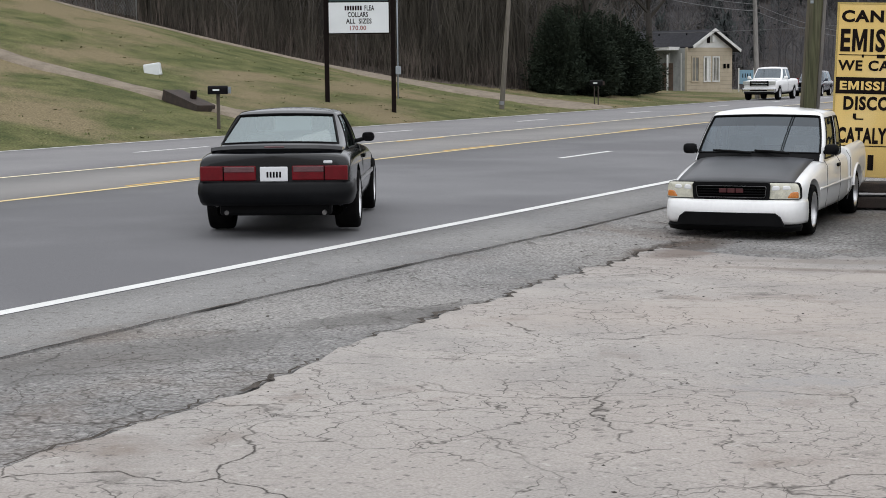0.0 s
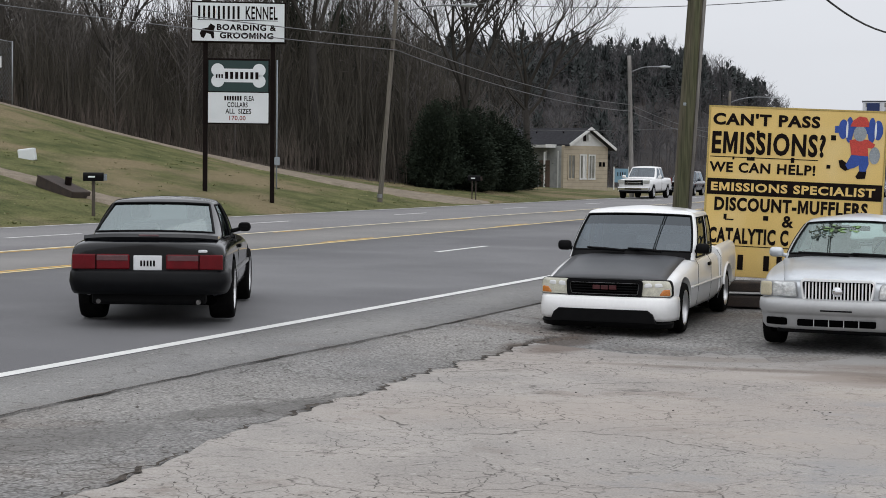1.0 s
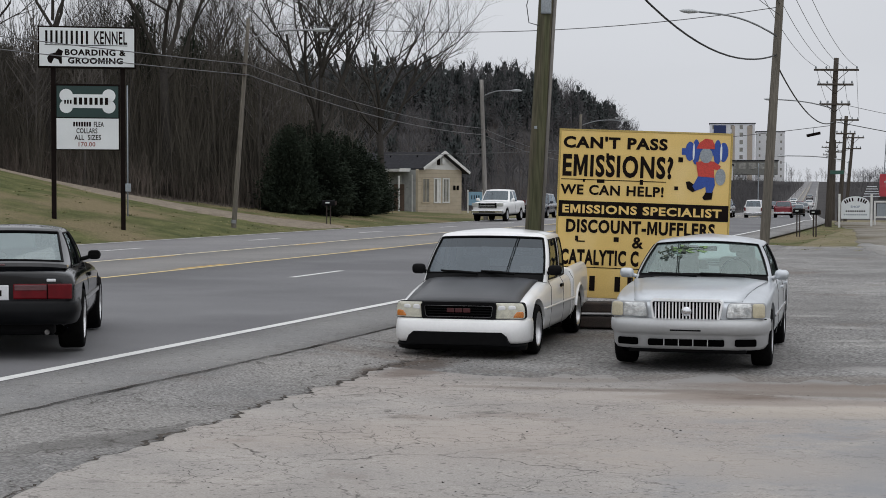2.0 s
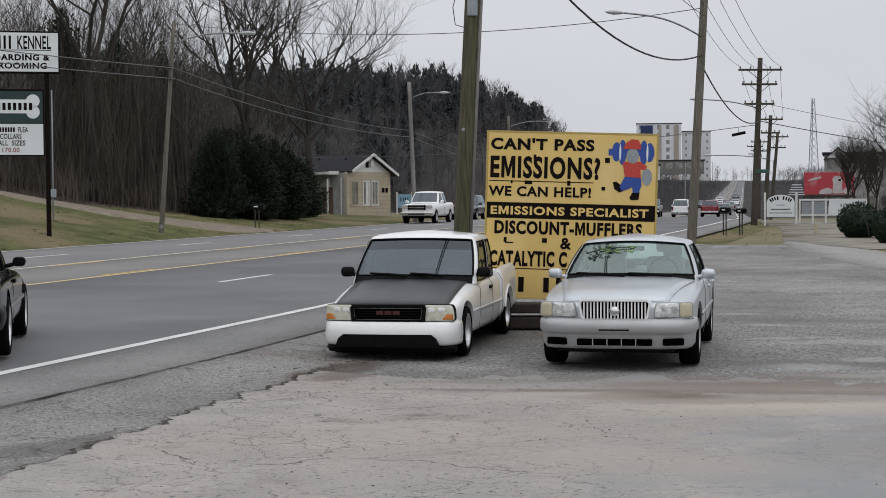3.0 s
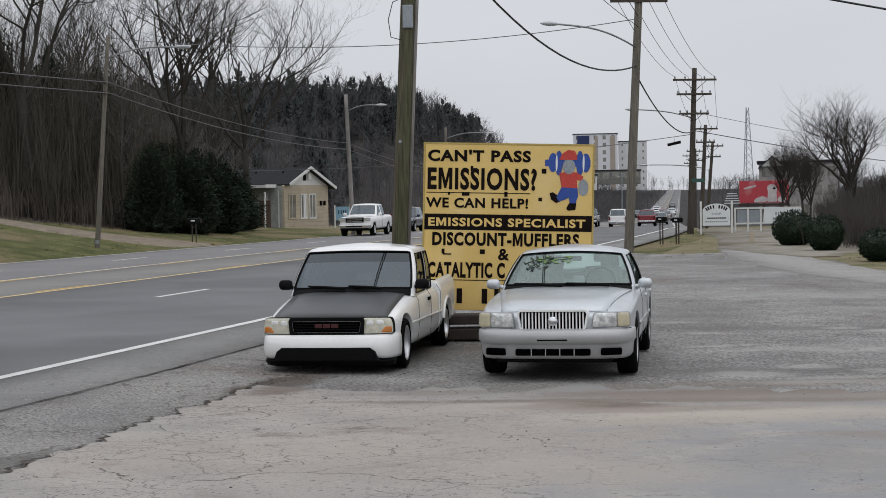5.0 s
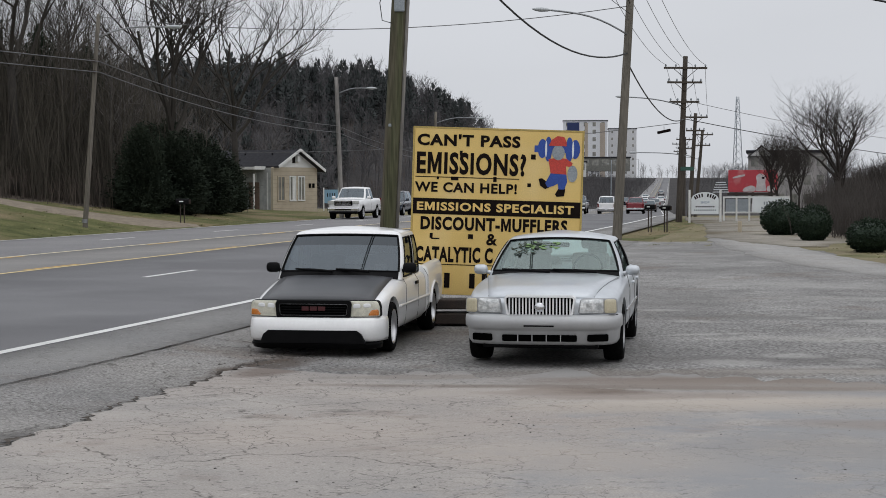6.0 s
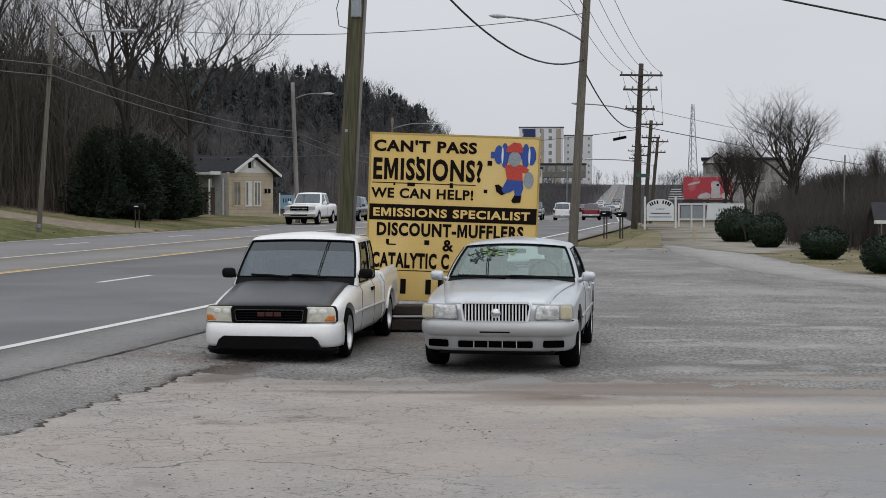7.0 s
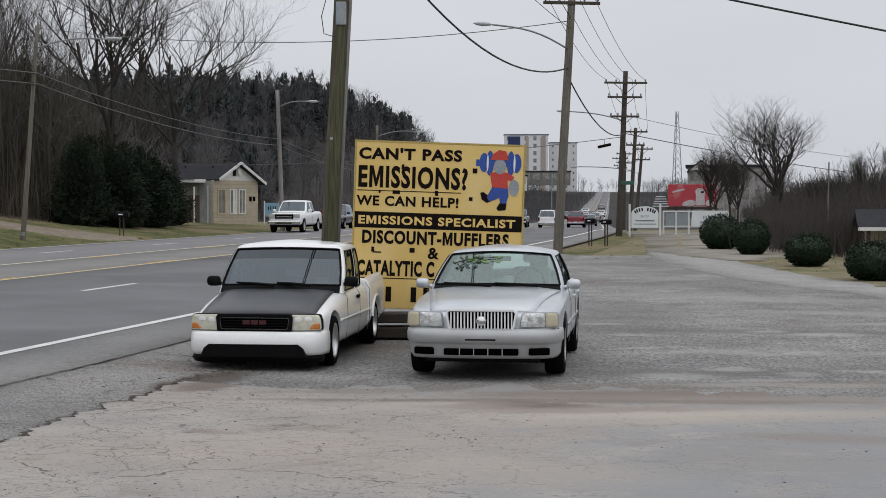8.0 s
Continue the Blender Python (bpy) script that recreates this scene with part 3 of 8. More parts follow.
dirt = surface("pale_dirt", (0.33, 0.305, 0.265), (0.24, 0.222, 0.19), scale=0.8, rough=0.97, fine=0.35, bump=0.5, bump_scale=35, third=(0.19, 0.165, 0.12), third_scale=0.25, third_cut=(0.48, 0.62), spec=0.1)
strip("dirt_verge", span(45, 98, 0.6), lambda u: [-13.5 + 0.8 * noise.noise((u * 0.3, 2, 0)) + table(u, [(45, 4.2), (52, 2.2), (62, 1.2), (72, 0)]), table(u, [(45, -9.0), (60, -9.4)]), table(u, [(45, -8.8), (60, -7.4)]), table(u, [(45, -8.6), (50, -6.6), (55, -5.2), (75, -4.0), (90, -2.2), (98, -2)]) + 0.5 * noise.noise((u * 0.5, 5, 0))], dirt, 0.02, lot, 0.12, 0.02)


# ---- a kit for vehicles: x across, y from the front bumper back, z up ----
def paint(name, c, rough=0.28, coat=0.7, metal=0.0, dirt=0.12, spec=0.5):
    return surface(name, c, tuple(v * (1 - dirt) for v in c), scale=3.0, rough=rough, metal=metal, fine=0.03, bump=0.0, bump_scale=30, coat=coat, spec=spec)


white_paint = paint("white_car_paint", (0.9, 0.9, 0.895), dirt=0.07)
silver_paint = paint("silver_car_paint", (0.605, 0.635, 0.665), rough=0.34, metal=0.6, coat=0.3)
# the sedan's bumper: darker, rougher and less metallic than the body paint
bumper_silver = paint("darker_bumper_silver", (0.47, 0.475, 0.48), rough=0.42, metal=0.3, coat=0.15)
black_paint = paint("black_car_paint", (0.002, 0.0024, 0.0038), rough=0.1, coat=0.35, spec=0.45)
grey_paint = paint("grey_car_paint", (0.33, 0.33, 0.33), rough=0.3, metal=0.5)
navy_paint = paint("dark_blue_car_paint", (0.03, 0.04, 0.06), rough=0.25)
red_paint = paint("dark_red_car_paint", (0.22, 0.02, 0.03), rough=0.25)
primer_black = surface("flat_black_primer", (0.034, 0.036, 0.04), (0.052, 0.054, 0.06), scale=2.2, rough=0.36, fine=0.1, bump=0.03, bump_scale=60, spec=0.55)
trim_black = surface("black_plastic", (0.0035, 0.0035, 0.004), (0.006, 0.006, 0.0065), scale=9, rough=0.55, fine=0.1, spec=0.08)
# near-black colour stands in for the shade inside openings and under cars
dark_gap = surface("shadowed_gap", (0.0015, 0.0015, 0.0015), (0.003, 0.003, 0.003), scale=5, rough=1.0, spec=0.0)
seam_grey = surface("panel_joint", (0.16, 0.16, 0.16), (0.1, 0.1, 0.1), scale=8, rough=0.9)
rubber = surface("tyre_rubber", (0.004, 0.004, 0.0043), (0.008, 0.0077, 0.0075), scale=12, rough=0.9, bump=0.2, bump_scale=80, spec=0.05)
alloy = surface("wheel_alloy", (0.62, 0.62, 0.63), (0.48, 0.48, 0.49), scale=8, rough=0.3, metal=0.8, fine=0.06)
# near-white and barely metallic: chrome's bright reflection is put into the colour
bright_trim = surface("bright_trim", (0.88, 0.885, 0.89), (0.82, 0.825, 0.83), scale=8, rough=0.22, metal=0.1, fine=0.03)
chrome = surface("chrome", (0.75, 0.76, 0.78), (0.66, 0.67, 0.69), scale=8, rough=0.12, metal=1.0, fine=0.03)
lamp_lens = surface("clouded_headlight_lens", (0.5, 0.51, 0.47), (0.36, 0.37, 0.35), scale=7, rough=0.18, fine=0.1, coat=0.8)
lamp_glass = surface("headlight_reflector", (0.88, 0.89, 0.88), (0.4, 0.42, 0.42), scale=16, rough=0.18, metal=0.5, fine=0.25, bump=0.4, bump_scale=30)
yellowed = surface("yellowed_lens", (0.6, 0.54, 0.38), (0.5, 0.45, 0.32), scale=7, rough=0.25, fine=0.1, coat=0.6)
lamp_housing = surface("grey_lamp_housing", (0.34, 0.345, 0.35), (0.26, 0.265, 0.27), scale=9, rough=0.4, fine=0.1)
clouded = surface("clouded_yellow_lens", (0.7, 0.68, 0.56), (0.5, 0.49, 0.41), scale=14, rough=0.15, fine=0.12, coat=0.8)
amber = surface("amber_lens", (0.6, 0.2, 0.03), (0.5, 0.16, 0.03), scale=9, rough=0.2, coat=0.7)
red_lens = surface("red_lens", (0.15, 0.004, 0.009), (0.1, 0.003, 0.006), scale=9, rough=0.3, coat=0.15, spec=0.2, fine=0.06)
smoked_lens = surface("smoked_red_lens", (0.12, 0.05, 0.055), (0.09, 0.035, 0.04), scale=9, rough=0.2, coat=0.8, fine=0.06)
plate_white = surface("plate_white", (0.74, 0.75, 0.76), (0.68, 0.69, 0.71), scale=6, rough=0.5, fine=0.04)
cloth = surface("grey_seat_cloth", (0.3, 0.3, 0.3), (0.38, 0.38, 0.375), scale=20, rough=0.95)
clear_glass = glass("clear_car_glass", (0.9, 0.99, 0.96), alpha=1.0, sheen=(0.84, 0.98, 0.94))
tint_glass = glass("tinted_car_glass", (0.16, 0.18, 0.19), alpha=0.6, sheen=(0.8, 0.9, 0.98))
# windscreen's top band: darker tint and a weaker reflection set in the glass
band_glass = glass("dark_top_band_glass", (0.02, 0.022, 0.024), alpha=0.28, sheen=(0.8, 0.88, 0.95))
hatch_glass = glass("hatch_glass", (0.8, 0.9, 0.9), alpha=2.2, sheen=(0.86, 0.98, 0.98))


def bake(bm, levels=2, cutters=()):
    """Smooths a bmesh by subdivision and cuts the cutters out of it; returns a mesh."""
    me = bpy.data.meshes.new("shape")
    bm.to_mesh(me)
    bm.free()
    ob = new("shape", me)
    if levels:
        s = ob.modifiers.new("smooth", "SUBSURF")
        s.levels = s.render_levels = levels
    made = []
    for c in cutters:
        cm = bpy.data.meshes.new("cut")
        c.to_mesh(cm)
        c.free()
        co = new("cut", cm)
        made.append(co)
        b = ob.modifiers.new("cut", "BOOLEAN")
        b.operation, b.object, b.solver = "DIFFERENCE", co, "EXACT"
    out = bpy.data.meshes.new_from_object(ob.evaluated_get(bpy.context.evaluated_depsgraph_get()))
    for o in (ob, *made):
        bpy.data.objects.remove(o)
    return out


def mesh_part(name, me, material, parent, label="", angle=35):
    me.materials.clear()
    me.materials.append(material)
    me.polygons.foreach_set("use_smooth", [True] * len(me.polygons))
    me.set_sharp_from_angle(angle=radians(angle))
    me.name = name
    ob = new(name, me)
    ob.parent = parent
    if label:
        tagged(ob, label)
    return ob


SECTION = ((0, 0, 0), (0.72, 0, 0), (0.955, 0.1, 0), (1.0, 0.33, 0), (1.0, 0.66, 0), (0.985, 0.88, 0), (0.93, 1.0, 0), (0.62, 1.0, 0.72), (0.0, 1.0, 1.0))


def loft(stations, section=SECTION):
    """A closed body through stations (y, half width, bottom, shoulder, middle of top)."""
    bm = bmesh.new()
    rings = []
    for y, w, zb, zs, zc in stations:
        half = [(a * w, zb + b * (zs - zb) + c * (zc - zs)) for a, b, c in section]
        full = half + [(-x, z) for x, z in half[-2:0:-1]]
        rings.append([bm.verts.new((x, y, z)) for x, z in full])
    n = len(rings[0])
    for a, b in zip(rings, rings[1:]):
        for k in range(n):
            bm.faces.new((a[k], a[(k + 1) % n], b[(k + 1) % n], b[k]))
    h = len(section)
    for ring, flip in ((rings[0], True), (rings[-1], False)):
        # cap with quads across
        for k in range(h - 1):
            l0, l1 = (n - k) % n, (n - k - 1) % n
            q = [ring[k], ring[k + 1], ring[l1], ring[l0]]
            q = list(dict.fromkeys(q))
            if len(q) > 2:
                bm.faces.new(q)
    bmesh.ops.recalc_face_normals(bm, faces=bm.faces)
    return bm


def arch(x, y, z, r, w):
    bm = bmesh.new()
    tube(bm, [(x - w / 2, y, z), (x + w / 2, y, z)], r, 28)
    bmesh.ops.recalc_face_normals(bm, faces=bm.faces)
    return bm


def lathe(bm, profile, seg=28):
    """Turns (radius, x) points about the x axis."""
    rings = []
    for r, x in profile:
        rings.append([bm.verts.new((x, r * math.cos(2 * math.pi * k / seg), r * math.sin(2 * math.pi * k / seg))) for k in range(seg)])
    for a, b in zip(rings, rings[1:]):
        for k in range(seg):
            bm.faces.new((a[k], a[(k + 1) % seg], b[(k + 1) % seg], b[k]))
    bmesh.ops.recalc_face_normals(bm, faces=bm.faces)
    return bm


def wheel(parent, x, y, r, rim_r, width, spokes=5, dish=0.05, deep=False, spoke_mat=None, rim_mat=None):
    """A wheel at x, y: hub with spokes, rim and tyre; x tells its side."""
    s = 1 if x > 0 else -1
    rim_mat = rim_mat or alloy
    hub = bmesh.new()
    lathe(hub, [(0.001, 0.0), (0.055, 0.0), (0.065, -0.02), (0.07, -0.08)], 16)
    for k in range(spokes):
        a = 2 * math.pi * k / spokes
        m = Matrix.Rotation(a, 4, "X")
        box(hub, (-0.03, 0, rim_r * 0.53), (0.035, rim_r * (0.34 if spokes < 8 else 0.2), rim_r * 0.92), m, 0.008)
    for v in hub.verts:
        v.co.x *= s
    if s < 0:
        bmesh.ops.reverse_faces(hub, faces=hub.faces)
    w = part("wheel", hub, spoke_mat or rim_mat, parent, smooth=False)
    w.location = (x - s * (dish + (0.05 if deep else 0)), y, r)
    w["category"] = ""
    del w["category"]
    rim = bmesh.new()
    off = dish + (0.05 if deep else 0)
    lathe(rim, [(rim_r * 0.86, -0.13), (rim_r * 0.88, off - 0.03), (rim_r * 0.94, off + 0.0), (rim_r * 1.0, off + 0.004), (rim_r * 1.01, off - 0.01), (rim_r * 0.97, off - 0.03)], 32)
    lathe(rim, [(0.02, -0.13), (rim_r * 0.87, -0.13)], 24)
    tyre = bmesh.new()
    lathe(tyre, [(rim_r * 0.97, -width + off + 0.02), (rim_r * 1.08, -width + off), (r * 0.93, -width + off), (r * 0.985, -width + off + 0.02), (r, -width + off + 0.05), (r, off - 0.05), (r * 0.985, off - 0.018), (r * 0.94, off + 0.004), (rim_r * 1.12, off + 0.012), (rim_r * 1.0, off + 0.002), (rim_r * 0.97, off - 0.02)], 36)
    for bm_ in (rim, tyre):
        for v in bm_.verts:
            v.co.x *= s
        if s < 0:
            bmesh.ops.reverse_faces(bm_, faces=bm_.faces)
    part("rim", rim, rim_mat, w, smooth=True)
    part("tyre", tyre, rubber, w, smooth=True)
    return w


def chains(pairs):
    """Joins loose edges (p, q) end to end into lines of points."""
    ends = {}
    for p, q in pairs:
        for a, b in ((p, q), (q, p)):
            ends.setdefault(tuple(round(c, 4) for c in a), []).append((tuple(round(c, 4) for c in b), b))
    lines, used = [], set()
    keys = sorted(ends, key=lambda k: (len(ends[k]), k))
    for k in keys:
        for first in ends[k]:
            if frozenset((k, first[0])) in used:
                continue
            line, here, step = [Vector(k)], k, first
            while step:
                used.add(frozenset((here, step[0])))
                line.append(Vector(step[0]))
                here = step[0]
                step = next((e for e in ends[here] if frozenset((here, e[0])) not in used), None)
            lines.append(line)
    return lines


def greenhouse(parent, B, T, body, panes, crown=0.05, bulge=0.03, trim=True, roof_part="roof", band=None, detail=2):
    """Roof, pillars and panes. B and T: eight points of one side, round the belt and round the roof's edge:
    windscreen middle, its end, first side pane from, to, second side pane from, to, rear pane end, rear middle."""
    cols = []
    segs = (("windscreen", 6), ("pillar", 1), ("side", 3), ("pillar", 1), ("side", 3), ("pillar", 1), ("rear_window", 6))
    for i, (kind, n) in enumerate(segs):
        for k in range(n):
            cols.append((i, k / n, kind))
    cols.append((6, 1.0, "end"))

    def edge_at(P, i, t):
        a, b = Vector(P[i]), Vector(P[i + 1])
        p = a.lerp(b, t)
        if i == 0:
            p.y = a.y + (b.y - a.y) * t ** 2.2
            p.z = a.z + (b.z - a.z) * t ** 2
        if i == 6:
            p.y = b.y + (a.y - b.y) * (1 - t) ** 2.2
            p.z = b.z + (a.z - b.z) * (1 - t) ** 2
        return p

    def at(s, c, f):
        i, t, _ = cols[c]
        p = edge_at(B, i, t).lerp(edge_at(T, i, t), f)
        g = bulge * math.sin(math.pi * f)
        if 1 <= i <= 5:
            p.x += g
        elif i == 0:
            p.y -= g * 0.6
        else:
            p.y += g * 0.6
        p.x *= s
        return p

    f_lo, f_hi = 0.05, 0.94
    levels = [-0.08, 0, f_lo, 0.35, 0.7, f_hi, 1.0]
    bm = bmesh.new()
    grid = {}
    slots = []

    def vert(s, c, f):
        p = at(s, c, f)
        key = (round(p.x, 4), round(p.y, 4), round(p.z, 4))
        if key not in grid:
            grid[key] = bm.verts.new(p)
        return grid[key]

    def quad(slot, *vs):
        vs = list(dict.fromkeys(vs))
        if len(vs) > 2 and not bm.faces.get(vs):
            bm.faces.new(vs).material_index = slot

    def slot_of(c, s, a, b):
        i, _, kind = cols[c]
        if kind == "windscreen" and trim and b < f_lo + 1e-6:
            key = ("cowl", i, 0, False)
        elif kind == "pillar" or a < (-1e-6 if kind == "side" else f_lo) or b > f_hi + 1e-6:
            return 0
        else:
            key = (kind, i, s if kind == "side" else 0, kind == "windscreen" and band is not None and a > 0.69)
        if key not in slots:
            slots.append(key)
        return 1 + slots.index(key)

    for s in (1, -1):
        for c in range(len(cols) - 1):
            for a, b in zip(levels, levels[1:]):
                quad(slot_of(c, s, a, b), vert(s, c, a), vert(s, c + 1, a), vert(s, c + 1, b), vert(s, c, b))
    ring = [(1, c) for c in range(len(cols))] + [(-1, c) for c in range(len(cols) - 2, 0, -1)]
    mid = Vector((0, (T[0][1] + T[7][1]) / 2, 0))
    last = [vert(s, c, 1.0) for s, c in ring]
    for q in (0.95, 0.8, 0.5, 0.2):
        now = []
        for s, c in ring:
            p = at(s, c, 1.0)
            z = p.z + crown * (1 - q * q) ** 0.8
            zm = (T[0][2] + T[7][2]) / 2 + crown
            z = z * q + (zm * 0.5 + z * 0.5) * (1 - q)
            now.append(bm.verts.new((p.x * q, mid.y + (p.y - mid.y) * q, z)))
        for k in range(len(ring)):
            quad(0, last[k], last[(k + 1) % len(ring)], now[(k + 1) % len(ring)], now[k])
        last = now
    bm.faces.new(last)
    bmesh.ops.recalc_face_normals(bm, faces=bm.faces)
    whole = bake(bm, detail)

    def piece(slot):
        b = bmesh.new()
        b.from_mesh(whole)
        bmesh.ops.delete(b, geom=[f for f in b.faces if f.material_index != slot], context="FACES")
        for f in b.faces:
            f.material_index = 0
        return b

    shell = piece(0)
    bmesh.ops.solidify(shell, geom=shell.faces[:], thickness=0.025)
    me = bpy.data.meshes.new(roof_part)
    shell.to_mesh(me)
    shell.free()
    roof = mesh_part(roof_part, me, body, parent, angle=40)
    for n, (kind, i, s, banded) in enumerate(slots):
        g = piece(n + 1)
        if kind == "cowl":
            part("cowl", g, trim_black, parent, smooth=True)
            continue
        rims = [(e.verts[0].co.copy(), e.verts[1].co.copy()) for e in g.edges if e.is_boundary]
        for v in [(v, v.co - v.normal * 0.007) for v in g.verts]:
            v[0].co = v[1]
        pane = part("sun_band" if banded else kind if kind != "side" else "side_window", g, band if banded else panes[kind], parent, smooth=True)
        pane.visible_shadow = False
        if trim:
            b = bmesh.new()
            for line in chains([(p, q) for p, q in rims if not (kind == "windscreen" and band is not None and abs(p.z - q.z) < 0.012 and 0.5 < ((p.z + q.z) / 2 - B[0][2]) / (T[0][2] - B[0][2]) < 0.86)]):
                tube(b, line, 0.010 if kind == "side" else 0.012, 5, False)
            part("window_seal", b, trim_black, pane, smooth=True)
    return roof


def ring_plate(bm, cx, cz, hw, hh, rad, t, y0, y1, flare=0.0):
    """A rounded rectangular frame, wider at the top by flare."""
    def outline(w, h, r):
        out = []
        for sx, sz, a0 in ((1, 1, 0), (-1, 1, 90), (-1, -1, 180), (1, -1, 270)):
            for k in range(6):
                a = radians(a0 + 18 * k)
                x, z = sx * (w - r) + r * math.cos(a), sz * (h - r) + r * math.sin(a)
                out.append((cx + x * (1 + flare * z / h), cz + z))
        return out
    loops = []
    for pts, y in ((outline(hw, hh, rad), y1), (outline(hw - 0.006, hh - 0.006, rad), y0), (outline(hw - t, hh - t, max(0.01, rad - t * 0.6)), y0), (outline(hw - t, hh - t, max(0.01, rad - t * 0.6)), y1)):
        loops.append([bm.verts.new((x, y, z)) for x, z in pts])
    n = len(loops[0])
    for a, b in zip(loops, loops[1:] + loops[:1]):
        for k in range(n):
            bm.faces.new((a[k], a[(k + 1) % n], b[(k + 1) % n], b[k]))
    bmesh.ops.recalc_face_normals(bm, faces=bm.faces)
    return bm


def round_poly(pts, r, n=4):
    """A closed outline with its corners rounded by r."""
    out = []
    for k, p in enumerate(pts):
        p, a, b = Vector(p), Vector(pts[k - 1]), Vector(pts[(k + 1) % len(pts)])
        q0 = p + (a - p).normalized() * min(r, (a - p).length * 0.45)
        q1 = p + (b - p).normalized() * min(r, (b - p).length * 0.45)
        for i in range(n + 1):
            t = i / n
            out.append(tuple(q0 * (1 - t) ** 2 + p * 2 * t * (1 - t) + q1 * t * t))
    return out


def pillow(name, parent, material, pts, y_at, bulge=0.008, depth=0.05, r=0.025, lift=0.0, label="", side=1):
    """A softly domed plate: an outline in x and z laid over the front y_at(x)."""
    bm = bmesh.new()
    line = round_poly(pts, r)
    cx, cz = sum(p[0] for p in line) / len(line), sum(p[1] for p in line) / len(line)
    rings = []
    for share, push in ((1.0, -depth), (1.0, 0.0), (0.93, bulge * 0.8), (0.5, bulge), (0.02, bulge)):
        ring = []
        for x, z in line:
            xx, zz = cx + (x - cx) * share, cz + (z - cz) * share
            ring.append(bm.verts.new((side * xx, y_at(xx) - push - lift, zz)))
        rings.append(ring)
    n = len(line)
    for a, b in zip(rings, rings[1:]):
        for k in range(n):
            bm.faces.new((a[k], a[(k + 1) % n], b[(k + 1) % n], b[k]))
    bm.faces.new(rings[-1])
    bmesh.ops.recalc_face_normals(bm, faces=bm.faces)
    return part(name, bm, material, parent, label, smooth=True)


def arch_flare(parent, material, s, w, y, z, r, swell=0.018, spread=0.04):
    """A wing's swelling lip round a wheel opening."""
    bm = bmesh.new()
    prof = [(0.0, -0.06), (0.0, swell * 0.7), (0.008, swell), (0.025, swell * 0.9), (spread * 0.65, swell * 0.4), (spread, -0.006)]
    rings = []
    for k in range(25):
        a = radians(14 + 152 * k / 24)
        rings.append([bm.verts.new((s * (w + dx), y + (r + dr) * math.cos(a), z + (r + dr) * math.sin(a))) for dr, dx in prof])
    for a, b in zip(rings, rings[1:]):
        for k in range(len(prof) - 1):
            bm.faces.new((a[k], a[k + 1], b[k + 1], b[k]))
    bmesh.ops.recalc_face_normals(bm, faces=bm.faces)
    return part("wheel_arch", bm, material, parent, smooth=True)


def seam(parent, pts, name="panel_gap", r=0.0035, material=None):
    bm = bmesh.new()
    tube(bm, pts, r, 5)
    return part(name, bm, material or seam_grey, parent)


def rounded(name, parent, material, c, s, bevel=0.02, label="", m=None):
    bm = bmesh.new()
    box(bm, c, s, m, bevel)
    return part(name, bm, material, parent, label, smooth=False)


def mirror(parent, x, y, z, material, sx=0.2, sz=0.15):
    s = 1 if x > 0 else -1
    bm = bmesh.new()
    box(bm, (0, 0, 0), (sx, 0.1, sz), None, 0.045)
    tube(bm, [(-s * sx * 0.4, 0.01, -sz * 0.25), (-s * (sx * 0.5 + 0.1), 0.06, -sz * 0.5)], 0.025, 8)
    ob = part("wing_mirror", bm, material, parent, smooth=True)
    ob.location = (x + s * sx * 0.5, y, z)
    g = bmesh.new()
    box(g, (0, 0.047, 0), (sx * 0.8, 0.004, sz * 0.75), None, 0.0)
    part("mirror_glass", g, chrome, ob)
    return ob


def curved_bar(ys, xs_half, z0, z1, thick=0.12, drop=0.02, tuck=False):
    """A bumper bar: plan points of one half (x, y) front to side, from z0 to z1, rounded."""
    bm = bmesh.new()
    plan = [(-x, y) for x, y in zip(xs_half[::-1], ys[::-1])][:-1] + list(zip(xs_half, ys))
    prof = [(0.03, z0), (0.0, z0 + 0.04), (-drop, (z0 + z1) / 2), (0.0, z1 - 0.035), (0.035, z1), (thick, z1), (thick, z0)]
    if tuck:
        m = z0 + (z1 - z0) * 0.52
        prof = [(0.1, z0), (0.055, z0 + 0.035), (0.035, m - 0.03), (0.018, m), (-0.02, m + 0.02), (-0.024, z1 - 0.07), (-0.01, z1 - 0.025), (0.04, z1), (thick, z1), (thick, z0)]
    rings = []
    for x, y in plan:
        l = math.hypot(x, y - 1.2) or 1
        rings.append([bm.verts.new((x - x / l * d * 0.6, y + d * (0.2 + 0.8 * abs((y - 1.2) / l)), z)) for d, z in prof])
    n = len(prof)
    for a, b in zip(rings, rings[1:]):
        for k in range(n):
            bm.faces.new((a[k], a[(k + 1) % n], b[(k + 1) % n], b[k]))
    bm.faces.new(rings[0])
    bm.faces.new(rings[-1])
    bmesh.ops.recalc_face_normals(bm, faces=bm.faces)
    return bm


def seat(parent, x, y, z, w=0.5, h=0.5, name="front_seat"):
    bm = bmesh.new()
    box(bm, (0, 0, h * 0.45), (w, 0.13, h * 0.9), None, 0.05)
    box(bm, (0, 0.0, h + 0.1), (w * 0.5, 0.09, 0.17), None, 0.04)
    ob = part(name, bm, cloth, parent, smooth=True)
    ob.location = (x, y, z)
    return ob


def wipers(parent, y, z, half, rise=0.05):
    for x0, x1 in ((-half * 0.85, -half * 0.05), (-half * 0.0, half * 0.72)):
        bm = bmesh.new()
        tube(bm, [(x0, y + 0.05, z + rise), ((x0 + x1) / 2, y + 0.015, z + rise * 0.55), (x1, y - 0.01, z)], [0.012, 0.02, 0.018], 6)
        part("wiper", bm, trim_black, parent)


